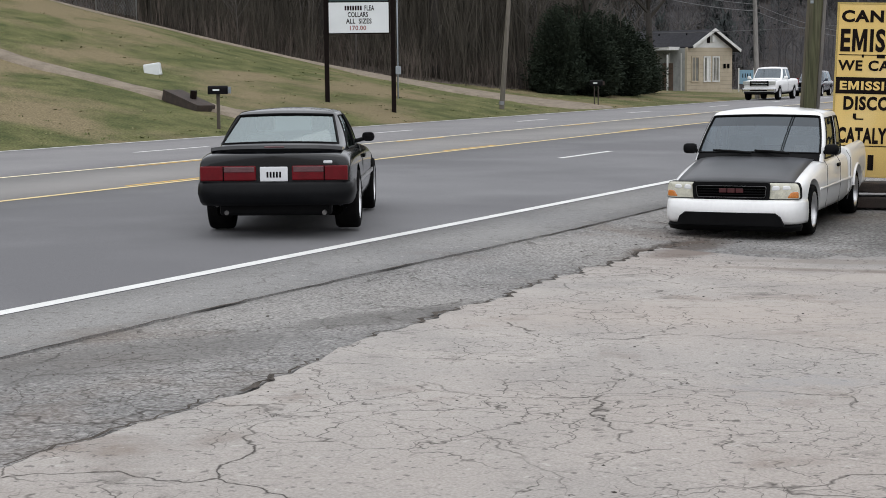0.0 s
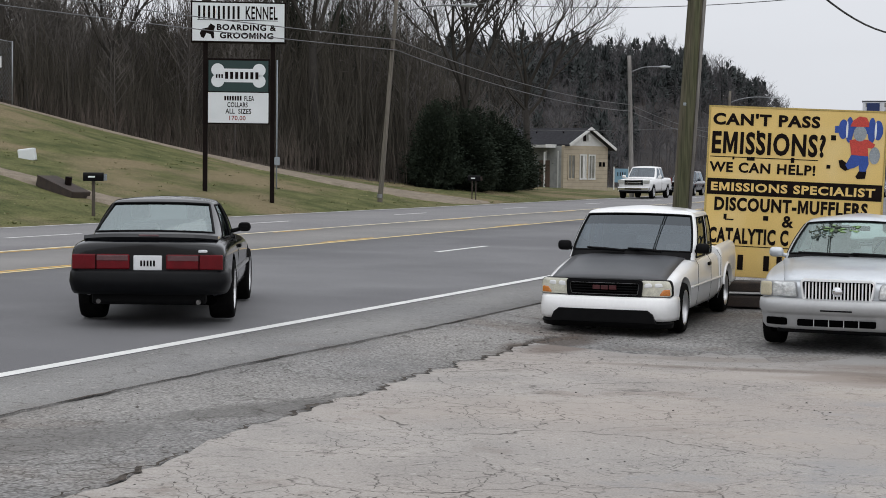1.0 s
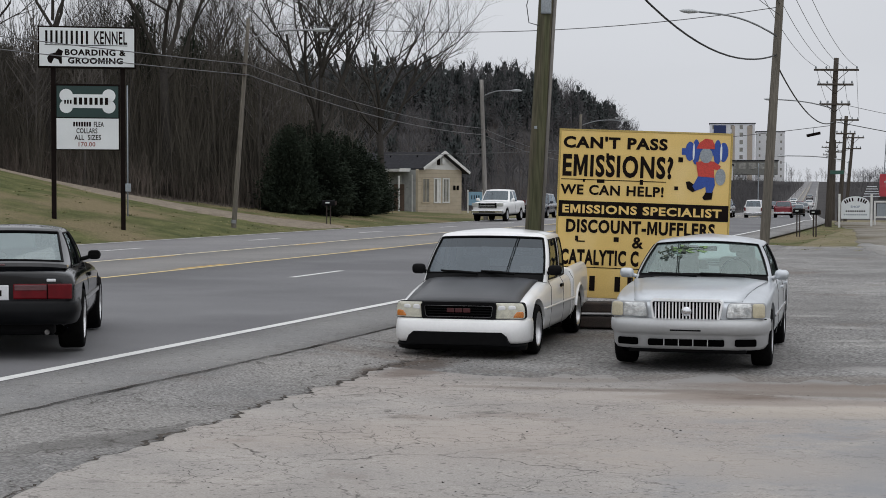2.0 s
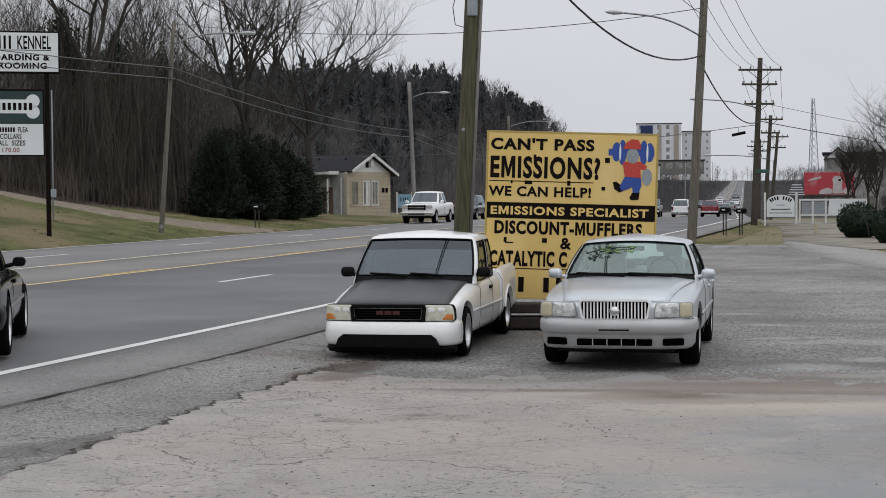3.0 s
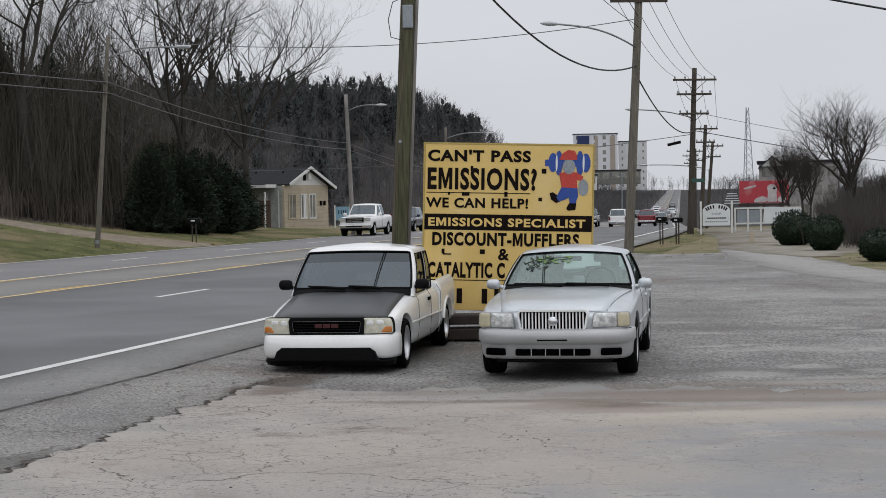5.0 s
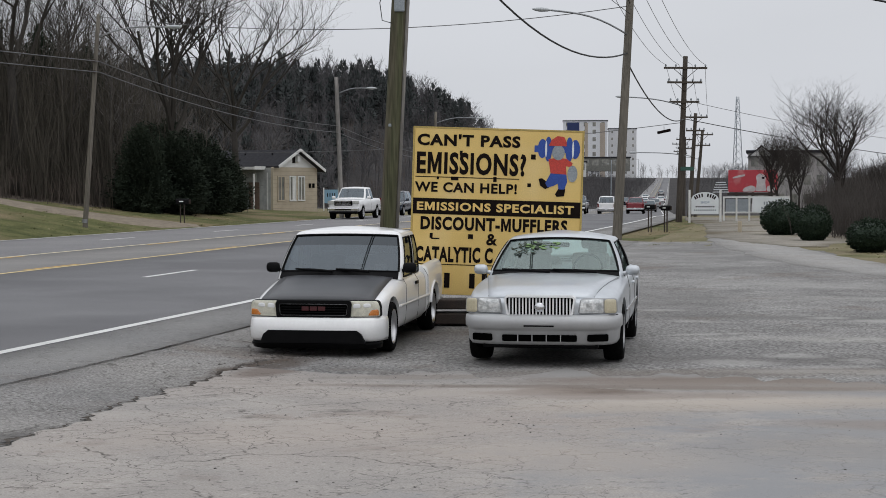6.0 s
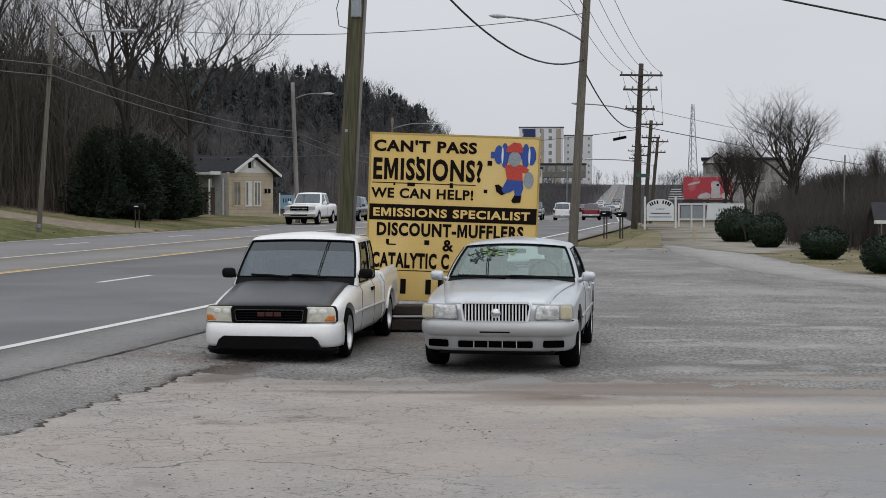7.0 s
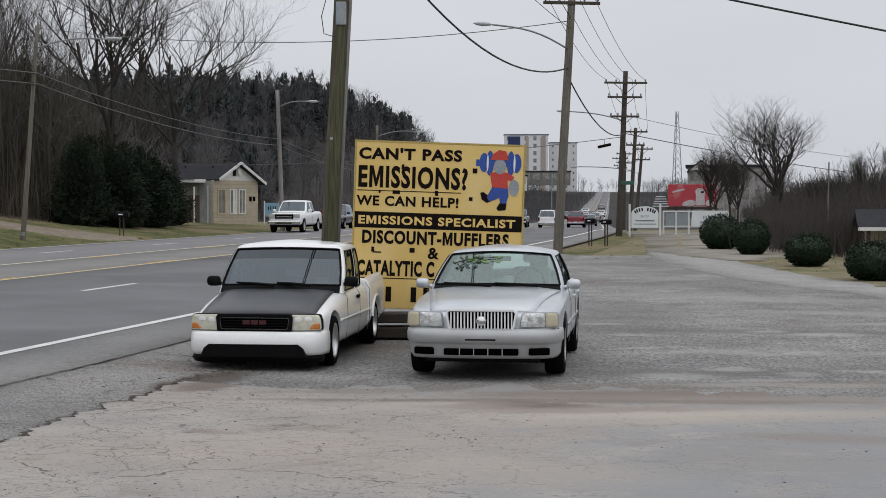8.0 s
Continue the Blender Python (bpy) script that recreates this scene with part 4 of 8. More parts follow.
def top_panel(stations, y0, y1, w0, w1, lift, rows=10, cols=12, thick=0.02):
    """A bonnet that follows the top of a body from y0 to y1."""
    bm = bmesh.new()
    grid = []
    for i in range(rows + 1):
        y = y0 + (y1 - y0) * i / rows
        w, zs, zc = (table(y, [(s[0], s[k]) for s in stations]) for k in (1, 3, 4))
        hw = w0 + (w1 - w0) * i / rows
        row = []
        for j in range(cols + 1):
            x = hw * (2 * j / cols - 1)
            a = abs(x) / w
            z = table(a, [(0, zc), (0.35, zs + 0.93 * (zc - zs)), (0.62, zs + 0.70 * (zc - zs)), (0.93, zs - 0.01), (1.0, zs - 0.06)])
            bow = 0.05 * (1 - (abs(x) / hw) ** 2) * (1 - i / rows)
            row.append(bm.verts.new((x, y - bow, z + lift - (0.02 if i == 0 else 0))))
        grid.append(row)
    for a, b in zip(grid, grid[1:]):
        for j in range(cols):
            bm.faces.new((a[j], a[j + 1], b[j + 1], b[j]))
    bmesh.ops.recalc_face_normals(bm, faces=bm.faces)
    bmesh.ops.solidify(bm, geom=bm.faces[:], thickness=thick)
    return bm


def body_of(car, stations, axles, w, wheel_r, material, name="body"):
    cuts = [arch(s * w, y, wheel_r + 0.015, wheel_r + 0.05, 0.56) for y in axles for s in (1, -1)]
    return mesh_part(name, bake(loft(stations), 2, cuts), material, car)


def sedan(x, y, z, rz):
    """The large silver saloon."""
    car = thing("sedan", x, y, z, rz, "silver four-door sedan with chrome grille, parked on gravel", "car")
    W = 0.905
    st = [(0.14, 0.70, 0.32, 0.70, 0.725), (0.22, 0.81, 0.27, 0.765, 0.79), (0.5, 0.875, 0.24, 0.83, 0.87), (1.0, W, 0.22, 0.89, 0.93), (1.7, W, 0.22, 0.935, 0.975),
          (2.6, W, 0.22, 0.94, 0.965), (3.9, W, 0.22, 0.95, 0.975), (4.5, 0.91, 0.24, 0.96, 1.0), (5.1, 0.88, 0.28, 0.93, 0.97), (5.24, 0.83, 0.34, 0.86, 0.9)]
    body_of(car, st, (0.98, 3.86), W - 0.08, 0.335, silver_paint)
    part("bonnet", top_panel(st, 0.24, 1.66, 0.60, 0.80, 0.012), silver_paint, car, smooth=True)
    B = [(0, 1.6, 0.97), (0.80, 1.88, 0.95), (0.835, 1.97, 0.935), (0.84, 3.05, 0.945), (0.84, 3.13, 0.945), (0.81, 4.05, 0.95), (0.66, 4.42, 0.985), (0, 4.6, 1.0)]
    T = [(0, 2.38, 1.425), (0.61, 2.51, 1.385), (0.66, 2.6, 1.355), (0.67, 3.05, 1.375), (0.67, 3.12, 1.375), (0.64, 3.72, 1.355), (0.55, 3.84, 1.37), (0, 3.92, 1.395)]
    greenhouse(car, B, T, silver_paint, {"windscreen": clear_glass, "side": clear_glass, "rear_window": clear_glass}, crown=0.055)
    for s in (1, -1):
        for yy in (0.98, 3.86):
            wheel(car, s * (W - 0.02), yy, 0.335, 0.21, 0.22, 7, 0.0)
        mirror(car, s * (W - 0.05), 2.0, 1.0, silver_paint, 0.17, 0.12)
        # lamps: a clear main lamp and a yellowed corner lens
        front = lambda x: 0.112 + 0.5 * (x - 0.45) ** 2 + 0.06 * (x - 0.45)
        lamp = pillow("headlight", car, lamp_housing, [(0.425, 0.598), (0.86, 0.602), (0.852, 0.77), (0.452, 0.768)], front, 0.004, 0.1, 0.035, 0, "clear rectangular headlight with yellowed corner", s)
        pillow("reflector", lamp, lamp_glass, [(0.436, 0.606), (0.71, 0.608), (0.71, 0.763), (0.462, 0.761)], front, 0.006, 0.03, 0.03, 0.006, "", s)
        pillow("corner_lens", lamp, yellowed, [(0.718, 0.608), (0.853, 0.61), (0.845, 0.763), (0.718, 0.763)], front, 0.006, 0.03, 0.03, 0.006, "", s)
        seam(car, [(s * 0.86, 0.33, 0.585), (s * 0.62, 0.15, 0.583), (s * 0.43, 0.10, 0.583)], "lamp_gap", 0.006, dark_gap)
        # doors
        for yy in (2.0, 3.09, 4.0):
            seam(car, [(s * (W - 0.035), yy, 0.95), (s * (W + 0.002), yy, 0.78), (s * (W + 0.002), yy, 0.45), (s * (W - 0.03), yy, 0.29)])
        rounded("side_moulding", car, chrome, (s * (W + 0.004), 2.5, 0.56), (0.018, 2.4, 0.035), 0.006)
        for yy in (2.85, 3.85):
            rounded("door_handle", car, silver_paint, (s * (W - 0.0), yy, 0.81), (0.04, 0.2, 0.035), 0.012)
        rounded("tail_light", car, red_lens, (s * 0.68, 5.23, 0.78), (0.3, 0.06, 0.16), 0.02)
        part("bonnet_gap", tube(bmesh.new(), [(s * (0.60 + 0.2 * k / 6), 0.26 + 1.38 * k / 6, table(0.26 + 1.38 * k / 6, [(q[0], q[3] + 0.32 * (q[4] - q[3])) for q in st]) - 0.002) for k in range(7)], 0.0022, 5), seam_grey, car)
    # front bumper: a broad bar with openings below
    bar = part("bumper", curved_bar([0.0, 0.01, 0.035, 0.1, 0.21, 0.4, 0.62], [0, 0.3, 0.58, 0.74, 0.83, 0.875, 0.888], 0.25, 0.59, 0.14, 0.02, True), bumper_silver, car, "silver plastic front bumper", smooth=True)
    rounded("air_intake", bar, dark_gap, (0, 0.066, 0.33), (0.84, 0.08, 0.075), 0.015)
    for k in range(4):
        rounded("intake_post", bar, bumper_silver, (-0.24 + 0.16 * k, 0.034, 0.33), (0.01, 0.03, 0.08), 0.003)
    for s in (1, -1):
        rounded("side_intake", bar, dark_gap, (s * 0.645, 0.125, 0.335), (0.24, 0.09, 0.08), 0.015, "", Matrix.Translation((s * 0.655, 0.12, 0)) @ Matrix.Rotation(s * radians(24), 4, "Z") @ Matrix.Translation((-s * 0.655, -0.12, 0)))
    rounded("plate_recess", bar, trim_black, (0, -0.022, 0.47), (0.34, 0.014, 0.016), 0.004)
    rounded("lower_lip", bar, trim_black, (0, 0.3, 0.235), (1.3, 0.3, 0.05), 0.015)
    # grille: chrome surround, dark ground, upright bars
    bm = ring_plate(bmesh.new(), 0, 0.683, 0.392, 0.126, 0.05, 0.026, 0.052, 0.16, 0.05)
    gr = part("grille", bm, bright_trim, car, "chrome grille with upright bars")
    rounded("grille_back", gr, dark_gap, (0, 0.125, 0.68), (0.75, 0.02, 0.2), 0.0)
    for k in range(19):
        rounded("grille_bar", gr, bright_trim, (-0.342 + 0.038 * k, 0.094, 0.68), (0.0155, 0.05, 0.19), 0.004)
    bm = bmesh.new()
    lathe(bm, [(0.001, -0.02), (0.05, -0.018), (0.058, 0.0), (0.05, 0.012)], 20)
    e = part("badge", bm, chrome, gr, smooth=True)
    e.matrix_basis = pose(0, 0.075, 0.675, 0, 0, 90)
    # cabin
    for sx in (0.37, -0.37):
        seat(car, sx, 2.75, 0.86, 0.48, 0.36)
        seat(car, sx, 3.95, 0.9, 0.5, 0.2, "rear_seat")
    bm = bmesh.new()
    box(bm, (0, 2.0, 0.965), (1.36, 0.36, 0.05), None, 0.02)
    part("dashboard", bm, trim_black, car)
    bm = bmesh.new()
    ringp = [(0.37 + 0.18 * math.cos(a), 2.32 + 0.06 * math.sin(a), 1.0 + 0.17 * math.sin(a)) for a in (2 * math.pi * k / 20 for k in range(21))]
    tube(bm, ringp, 0.014, 6, False)
    part("steering_wheel", bm, trim_black, car)
    rounded("rear_view_mirror", car, trim_black, (0, 2.52, 1.29), (0.24, 0.03, 0.06), 0.015)
    wipers(car, 1.60, 0.995, 0.74, 0.025)
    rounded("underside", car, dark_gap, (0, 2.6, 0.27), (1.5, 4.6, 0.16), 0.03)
    return car


def compact_pickup(x, y, z, rz):
    """The lowered white pickup with a black bonnet."""
    car = thing("pickup_truck", x, y, z, rz, "lowered white extended-cab pickup with flat black bonnet", "pickup truck")
    W, r = 0.86, 0.305
    st = [(0.13, 0.72, 0.30, 0.60, 0.63), (0.2, 0.785, 0.26, 0.645, 0.68), (0.6, 0.835, 0.2, 0.725, 0.775), (1.2, W, 0.17, 0.825, 0.89), (1.55, W, 0.17, 0.865, 0.93),
          (2.4, W, 0.17, 0.87, 0.9), (3.25, W, 0.17, 0.885, 0.9), (3.3, W, 0.17, 0.885, 0.9)]
    body_of(car, st, (0.82,), W - 0.08, r, white_paint, "cab")
    part("bonnet", top_panel(st, 0.17, 1.5, 0.70, 0.715, 0.014), primer_black, car, "flat black primer bonnet", smooth=True)
    bed = [(3.34, W, 0.2, 0.95, 0.96), (3.4, W, 0.2, 0.955, 0.965), (4.0, W, 0.2, 0.975, 0.985), (4.6, W, 0.21, 0.995, 1.0), (5.0, W - 0.01, 0.26, 1.0, 1.005), (5.05, W - 0.02, 0.3, 0.99, 1.0)]
    hollow = bmesh.new()
    box(hollow, (0, 4.2, 1.0), (1.5, 1.55, 0.8))
    mesh_part("cargo_bed", bake(loft(bed), 2, [arch(s * (W - 0.08), 3.94, r + 0.015, r + 0.06, 0.56) for s in (1, -1)] + [hollow]), white_paint, car)
    B = [(0, 1.26, 0.915), (0.79, 1.5, 0.895), (0.82, 1.58, 0.875), (0.78, 2.5, 0.87), (0.78, 2.58, 0.87), (0.77, 3.1, 0.88), (0.7, 3.26, 0.9), (0, 3.28, 0.9)]
    T = [(0, 1.93, 1.46), (0.67, 2.05, 1.44), (0.71, 2.12, 1.41), (0.715, 2.56, 1.425), (0.715, 2.64, 1.425), (0.70, 3.02, 1.42), (0.65, 3.12, 1.425), (0, 3.14, 1.44)]
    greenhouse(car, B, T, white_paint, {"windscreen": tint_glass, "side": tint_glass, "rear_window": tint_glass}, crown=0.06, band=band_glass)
    for s in (1, -1):
        for yy in (0.82, 3.94):
            wheel(car, s * (W - 0.025), yy, r, 0.215, 0.2, 14, 0.0, deep=True)
        arch_flare(car, white_paint, s, W, 3.94, r + 0.015, r + 0.05)
        mirror(car, s * (W - 0.05), 1.62, 0.99, trim_black, 0.18, 0.13)
        front = lambda x: 0.082 + 0.4 * (x - 0.44) ** 2 + 0.05 * (x - 0.44)
        lamp = pillow("headlight", car, trim_black, [(0.43, 0.472), (0.80, 0.472), (0.795, 0.60), (0.772, 0.668), (0.435, 0.672)], front, 0.004, 0.12, 0.03, 0, "clouded yellowish headlight with amber corner", s)
        pillow("lens", lamp, clouded, [(0.437, 0.478), (0.797, 0.478), (0.792, 0.60), (0.768, 0.662), (0.442, 0.666)], front, 0.008, 0.03, 0.03, 0.008, "", s)
        pillow("reflector", lamp, bright_trim, [(0.475, 0.575), (0.575, 0.585), (0.565, 0.635), (0.485, 0.632)], front, 0.003, 0.02, 0.025, 0.0155, "", s)
        pillow("reflector", lamp, bright_trim, [(0.60, 0.585), (0.70, 0.59), (0.685, 0.635), (0.605, 0.635)], front, 0.003, 0.02, 0.025, 0.0155, "", s)
        pillow("indicator", lamp, amber, [(0.655, 0.49), (0.785, 0.49), (0.78, 0.565), (0.70, 0.56)], front, 0.004, 0.02, 0.02, 0.0155, "", s)
        for yy in (1.6, 2.54):
            seam(car, [(s * (W - 0.06), yy, 0.875), (s * (W - 0.004), yy, 0.78), (s * (W + 0.002), yy, 0.5), (s * (W - 0.03), yy, 0.24)])
        seam(car, [(s * (W - 0.06), 3.325, 0.9), (s * (W + 0.0), 3.325, 0.8), (s * (W + 0.0), 3.325, 0.4), (s * (W - 0.04), 3.325, 0.24)], r=0.004)
        rounded("door_handle", car, trim_black, (s * W, 2.4, 0.76), (0.03, 0.16, 0.045), 0.01)
        rounded("side_crease", car, white_paint, (s * (W + 0.002), 2.3, 0.53), (0.022, 2.3, 0.03), 0.009)
        rounded("tail_light", car, red_lens, (s * 0.79, 5.05, 0.72), (0.1, 0.05, 0.34), 0.015)
    # bumper: white bar over a black air dam
    bar = part("bumper", curved_bar([0.0, 0.0, 0.02, 0.06, 0.14, 0.27, 0.42], [0, 0.3, 0.57, 0.72, 0.79, 0.825, 0.845], 0.185, 0.465, 0.13), white_paint, car, "white painted front bumper", smooth=True)
    bm = bmesh.new()
    prism(bm, [(-0.64, 0.165), (0.64, 0.165), (0.60, 0.27), (0.54, 0.318), (-0.54, 0.318), (-0.60, 0.27)], -0.026, 0.16)
    part("lower_opening", bm, trim_black, bar, "black lower grille opening")
    part("air_dam", curved_bar([0.03, 0.03, 0.05, 0.1, 0.2, 0.3], [0, 0.3, 0.58, 0.72, 0.79, 0.8], 0.095, 0.2, 0.12), trim_black, car, smooth=True)
    gr = ring_plate(bmesh.new(), 0, 0.56, 0.465, 0.118, 0.05, 0.05, 0.045, 0.15, 0.02)
    gr = part("grille", gr, trim_black, car, "black grille with a red badge")
    rounded("grille_back", gr, dark_gap, (0, 0.09, 0.56), (0.86, 0.02, 0.2), 0.0)
    for k in range(5):
        rounded("grille_bar", gr, trim_black, (0, 0.07, 0.495 + 0.031 * k), (0.8, 0.02, 0.011), 0.0)
    part("grille_trim", ring_plate(bmesh.new(), 0, 0.56, 0.418, 0.073, 0.03, 0.007, 0.041, 0.06, 0.02), alloy, gr)
    red_badge = surface("red_badge", (0.07, 0.008, 0.01), (0.05, 0.006, 0.008), scale=20, rough=0.4)
    for k in range(3):
        rounded("badge_bar", gr, red_badge, (-0.1 + 0.1 * k, 0.058, 0.572), (0.088, 0.016, 0.052), 0.005)
    for sx in (0.36, -0.36):
        seat(car, sx, 2.45, 0.75, 0.46, 0.42)
    rounded("dashboard", car, trim_black, (0, 1.75, 0.9), (1.3, 0.4, 0.06), 0.02)
    paper = surface("white_paper", (0.7, 0.71, 0.7), (0.6, 0.61, 0.6), scale=10, rough=0.9)
    rounded("dash_paper", car, paper, (0.5, 1.74, 0.985), (0.16, 0.1, 0.1), 0.01)
    wipers(car, 1.27, 0.955, 0.62, 0.03)
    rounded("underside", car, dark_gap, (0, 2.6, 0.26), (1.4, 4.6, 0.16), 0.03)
    rounded("rear_bumper", car, trim_black, (0, 5.1, 0.45), (1.6, 0.12, 0.15), 0.03)
    return car


def hatchback(x, y, z, rz):
    """The black fastback coupe on the road."""
    car = thing("hatchback_coupe", x, y, z, rz, "black hatchback coupe driving along the near lanes", "car")
    W, r = 0.865, 0.325
    st = [(0.05, 0.72, 0.3, 0.56, 0.6), (0.15, 0.8, 0.22, 0.64, 0.68), (0.6, 0.85, 0.19, 0.73, 0.78), (1.45, W, 0.18, 0.85, 0.9), (2.4, W, 0.18, 0.885, 0.92), (3.4, W, 0.18, 0.89, 0.93),
          (4.0, W, 0.2, 0.89, 0.94), (4.35, 0.855, 0.3, 0.87, 0.91), (4.44, 0.84, 0.34, 0.85, 0.885), (4.47, 0.82, 0.36, 0.83, 0.86)]
    body_of(car, st, (0.95, 3.5), W - 0.08, r, black_paint)
    B = [(0, 1.45, 0.91), (0.62, 1.7, 0.895), (0.72, 1.8, 0.875), (0.76, 2.75, 0.88), (0.76, 2.82, 0.88), (0.745, 3.5, 0.885), (0.69, 4.02, 0.925), (0, 4.14, 0.945)]
    T = [(0, 2.15, 1.285), (0.52, 2.2, 1.275), (0.57, 2.28, 1.255), (0.6, 2.75, 1.275), (0.6, 2.82, 1.275), (0.58, 3.06, 1.265), (0.55, 3.16, 1.275), (0, 3.2, 1.29)]
    greenhouse(car, B, T, black_paint, {"windscreen": clear_glass, "side": hatch_glass, "rear_window": hatch_glass}, crown=0.04)
    rim_dull = surface("sooty_steel", (0.2, 0.19, 0.18), (0.1, 0.1, 0.1), scale=20, rough=0.4, metal=0.7)
    white_lip = surface("polished_rim", (0.75, 0.75, 0.76), (0.65, 0.65, 0.66), scale=9, rough=0.2, metal=0.7)
    for s in (1, -1):
        for yy in (0.95, 3.5):
            wheel(car, s * (W + 0.005), yy, r, 0.225, 0.27, 5, 0.0, deep=True, spoke_mat=trim_black, rim_mat=white_lip)
        wing = mirror(car, s * (W - 0.08), 1.85, 0.945, trim_black, 0.16, 0.11)
        # mirror glass is black: its dark reflection is put into the colour
        wing.children[0].data.materials[0] = trim_black
        seam(car, [(s * (W - 0.05), 2.78, 0.9), (s * (W + 0.0), 2.78, 0.7), (s * (W - 0.01), 2.78, 0.3)])
        rounded("side_moulding", car, grey_paint, (s * (W + 0.004), 2.3, 0.52), (0.02, 2.1, 0.05), 0.008)
        rounded("door_handle", car, trim_black, (s * W, 2.6, 0.76), (0.03, 0.16, 0.045), 0.01)
        lamp = rounded("tail_light", car, red_lens, (s * 0.51, 4.475, 0.67), (0.62, 0.05, 0.155), 0.012, "red and smoked tail light")
        rounded("reverse_lens", lamp, smoked_lens, (s * 0.385, 4.497, 0.71), (0.34, 0.016, 0.055), 0.004)
        rounded("lens_rib", lamp, dark_gap, (s * 0.56, 4.5, 0.67), (0.012, 0.014, 0.15), 0.0)
        rounded("headlight", car, lamp_lens, (s * 0.58, 0.05, 0.56), (0.34, 0.06, 0.12), 0.02)
        tube_bm = bmesh.new()
        tube(tube_bm, [(s * 0.55, 4.0, 0.26), (s * 0.55, 4.4 if s > 0 else 4.47, 0.25)], 0.026, 12)
        part("exhaust_tip", tube_bm, rim_dull, car)
    bar = curved_bar([0.0, 0.0, 0.015, 0.05, 0.12, 0.28, 0.5], [0, 0.3, 0.6, 0.77, 0.845, 0.875, 0.88], 0.335, 0.585, 0.16)
    for v in bar.verts:
        v.co.x *= 1 - 0.35 * max(0, 0.42 - v.co.z)
        v.co.y = 4.58 - v.co.y
    bmesh.ops.reverse_faces(bar, faces=bar.faces)
    bump_black = surface("satin_black_bumper", (0.003, 0.0032, 0.004), (0.005, 0.0055, 0.0065), scale=6, rough=0.35, spec=0.12)
    rear = part("rear_bumper", bar, bump_black, car, "black moulded rear bumper", smooth=True)
    rounded("valance", rear, trim_black, (0, 4.3, 0.29), (1.25, 0.2, 0.14), 0.03)
    rounded("front_bumper", car, bump_black, (0, 0.06, 0.4), (1.6, 0.16, 0.22), 0.05)
    plate = rounded("licence_plate", car, plate_white, (0, 4.492, 0.66), (0.31, 0.016, 0.155), 0.008, "white licence plate")
    for k in range(5):
        rounded("plate_mark", plate, trim_black, (-0.07 + 0.035 * k, 4.5015, 0.655), (0.02, 0.004, 0.06), 0.0)
    rounded("maker_badge", car, plate_white, (-0.6, 4.485, 0.785), (0.1, 0.014, 0.03), 0.01)
    # spoiler
    bm = bmesh.new()
    n = 12
    rings = []
    for k in range(n + 1):
        x = 0.74 * (2 * k / n - 1)
        f = abs(x / 0.74) ** 4
        sweep, fall = 0.2 * f, 0.03 * f
        rings.append([bm.verts.new((x, 4.40 - sweep, 0.96 - fall)), bm.verts.new((x, 4.42 - sweep, 0.925 - fall)), bm.verts.new((x, 4.38 - sweep, 0.87)), bm.verts.new((x, 4.15 - sweep, 0.87)), bm.verts.new((x, 4.17 - sweep, 0.945 - fall))])
    for a, b in zip(rings, rings[1:]):
        for k in range(5):
            bm.faces.new((a[k], a[(k + 1) % 5], b[(k + 1) % 5], b[k]))
    bm.faces.new(rings[0]), bm.faces.new(rings[-1])
    bmesh.ops.recalc_face_normals(bm, faces=bm.faces)
    wing = part("spoiler", bm, black_paint, car)
    rounded("brake_lamp", wing, smoked_lens, (0, 4.412, 0.942), (0.22, 0.016, 0.018), 0.004)
    for sx in (0.34, -0.34):
        seat(car, sx, 2.6, 0.68, 0.46, 0.36)
    rounded("load_cover", car, plate_white, (0, 3.6, 0.9), (1.2, 0.7, 0.02), 0.0)
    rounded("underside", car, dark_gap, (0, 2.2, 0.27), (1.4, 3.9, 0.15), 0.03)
    return car


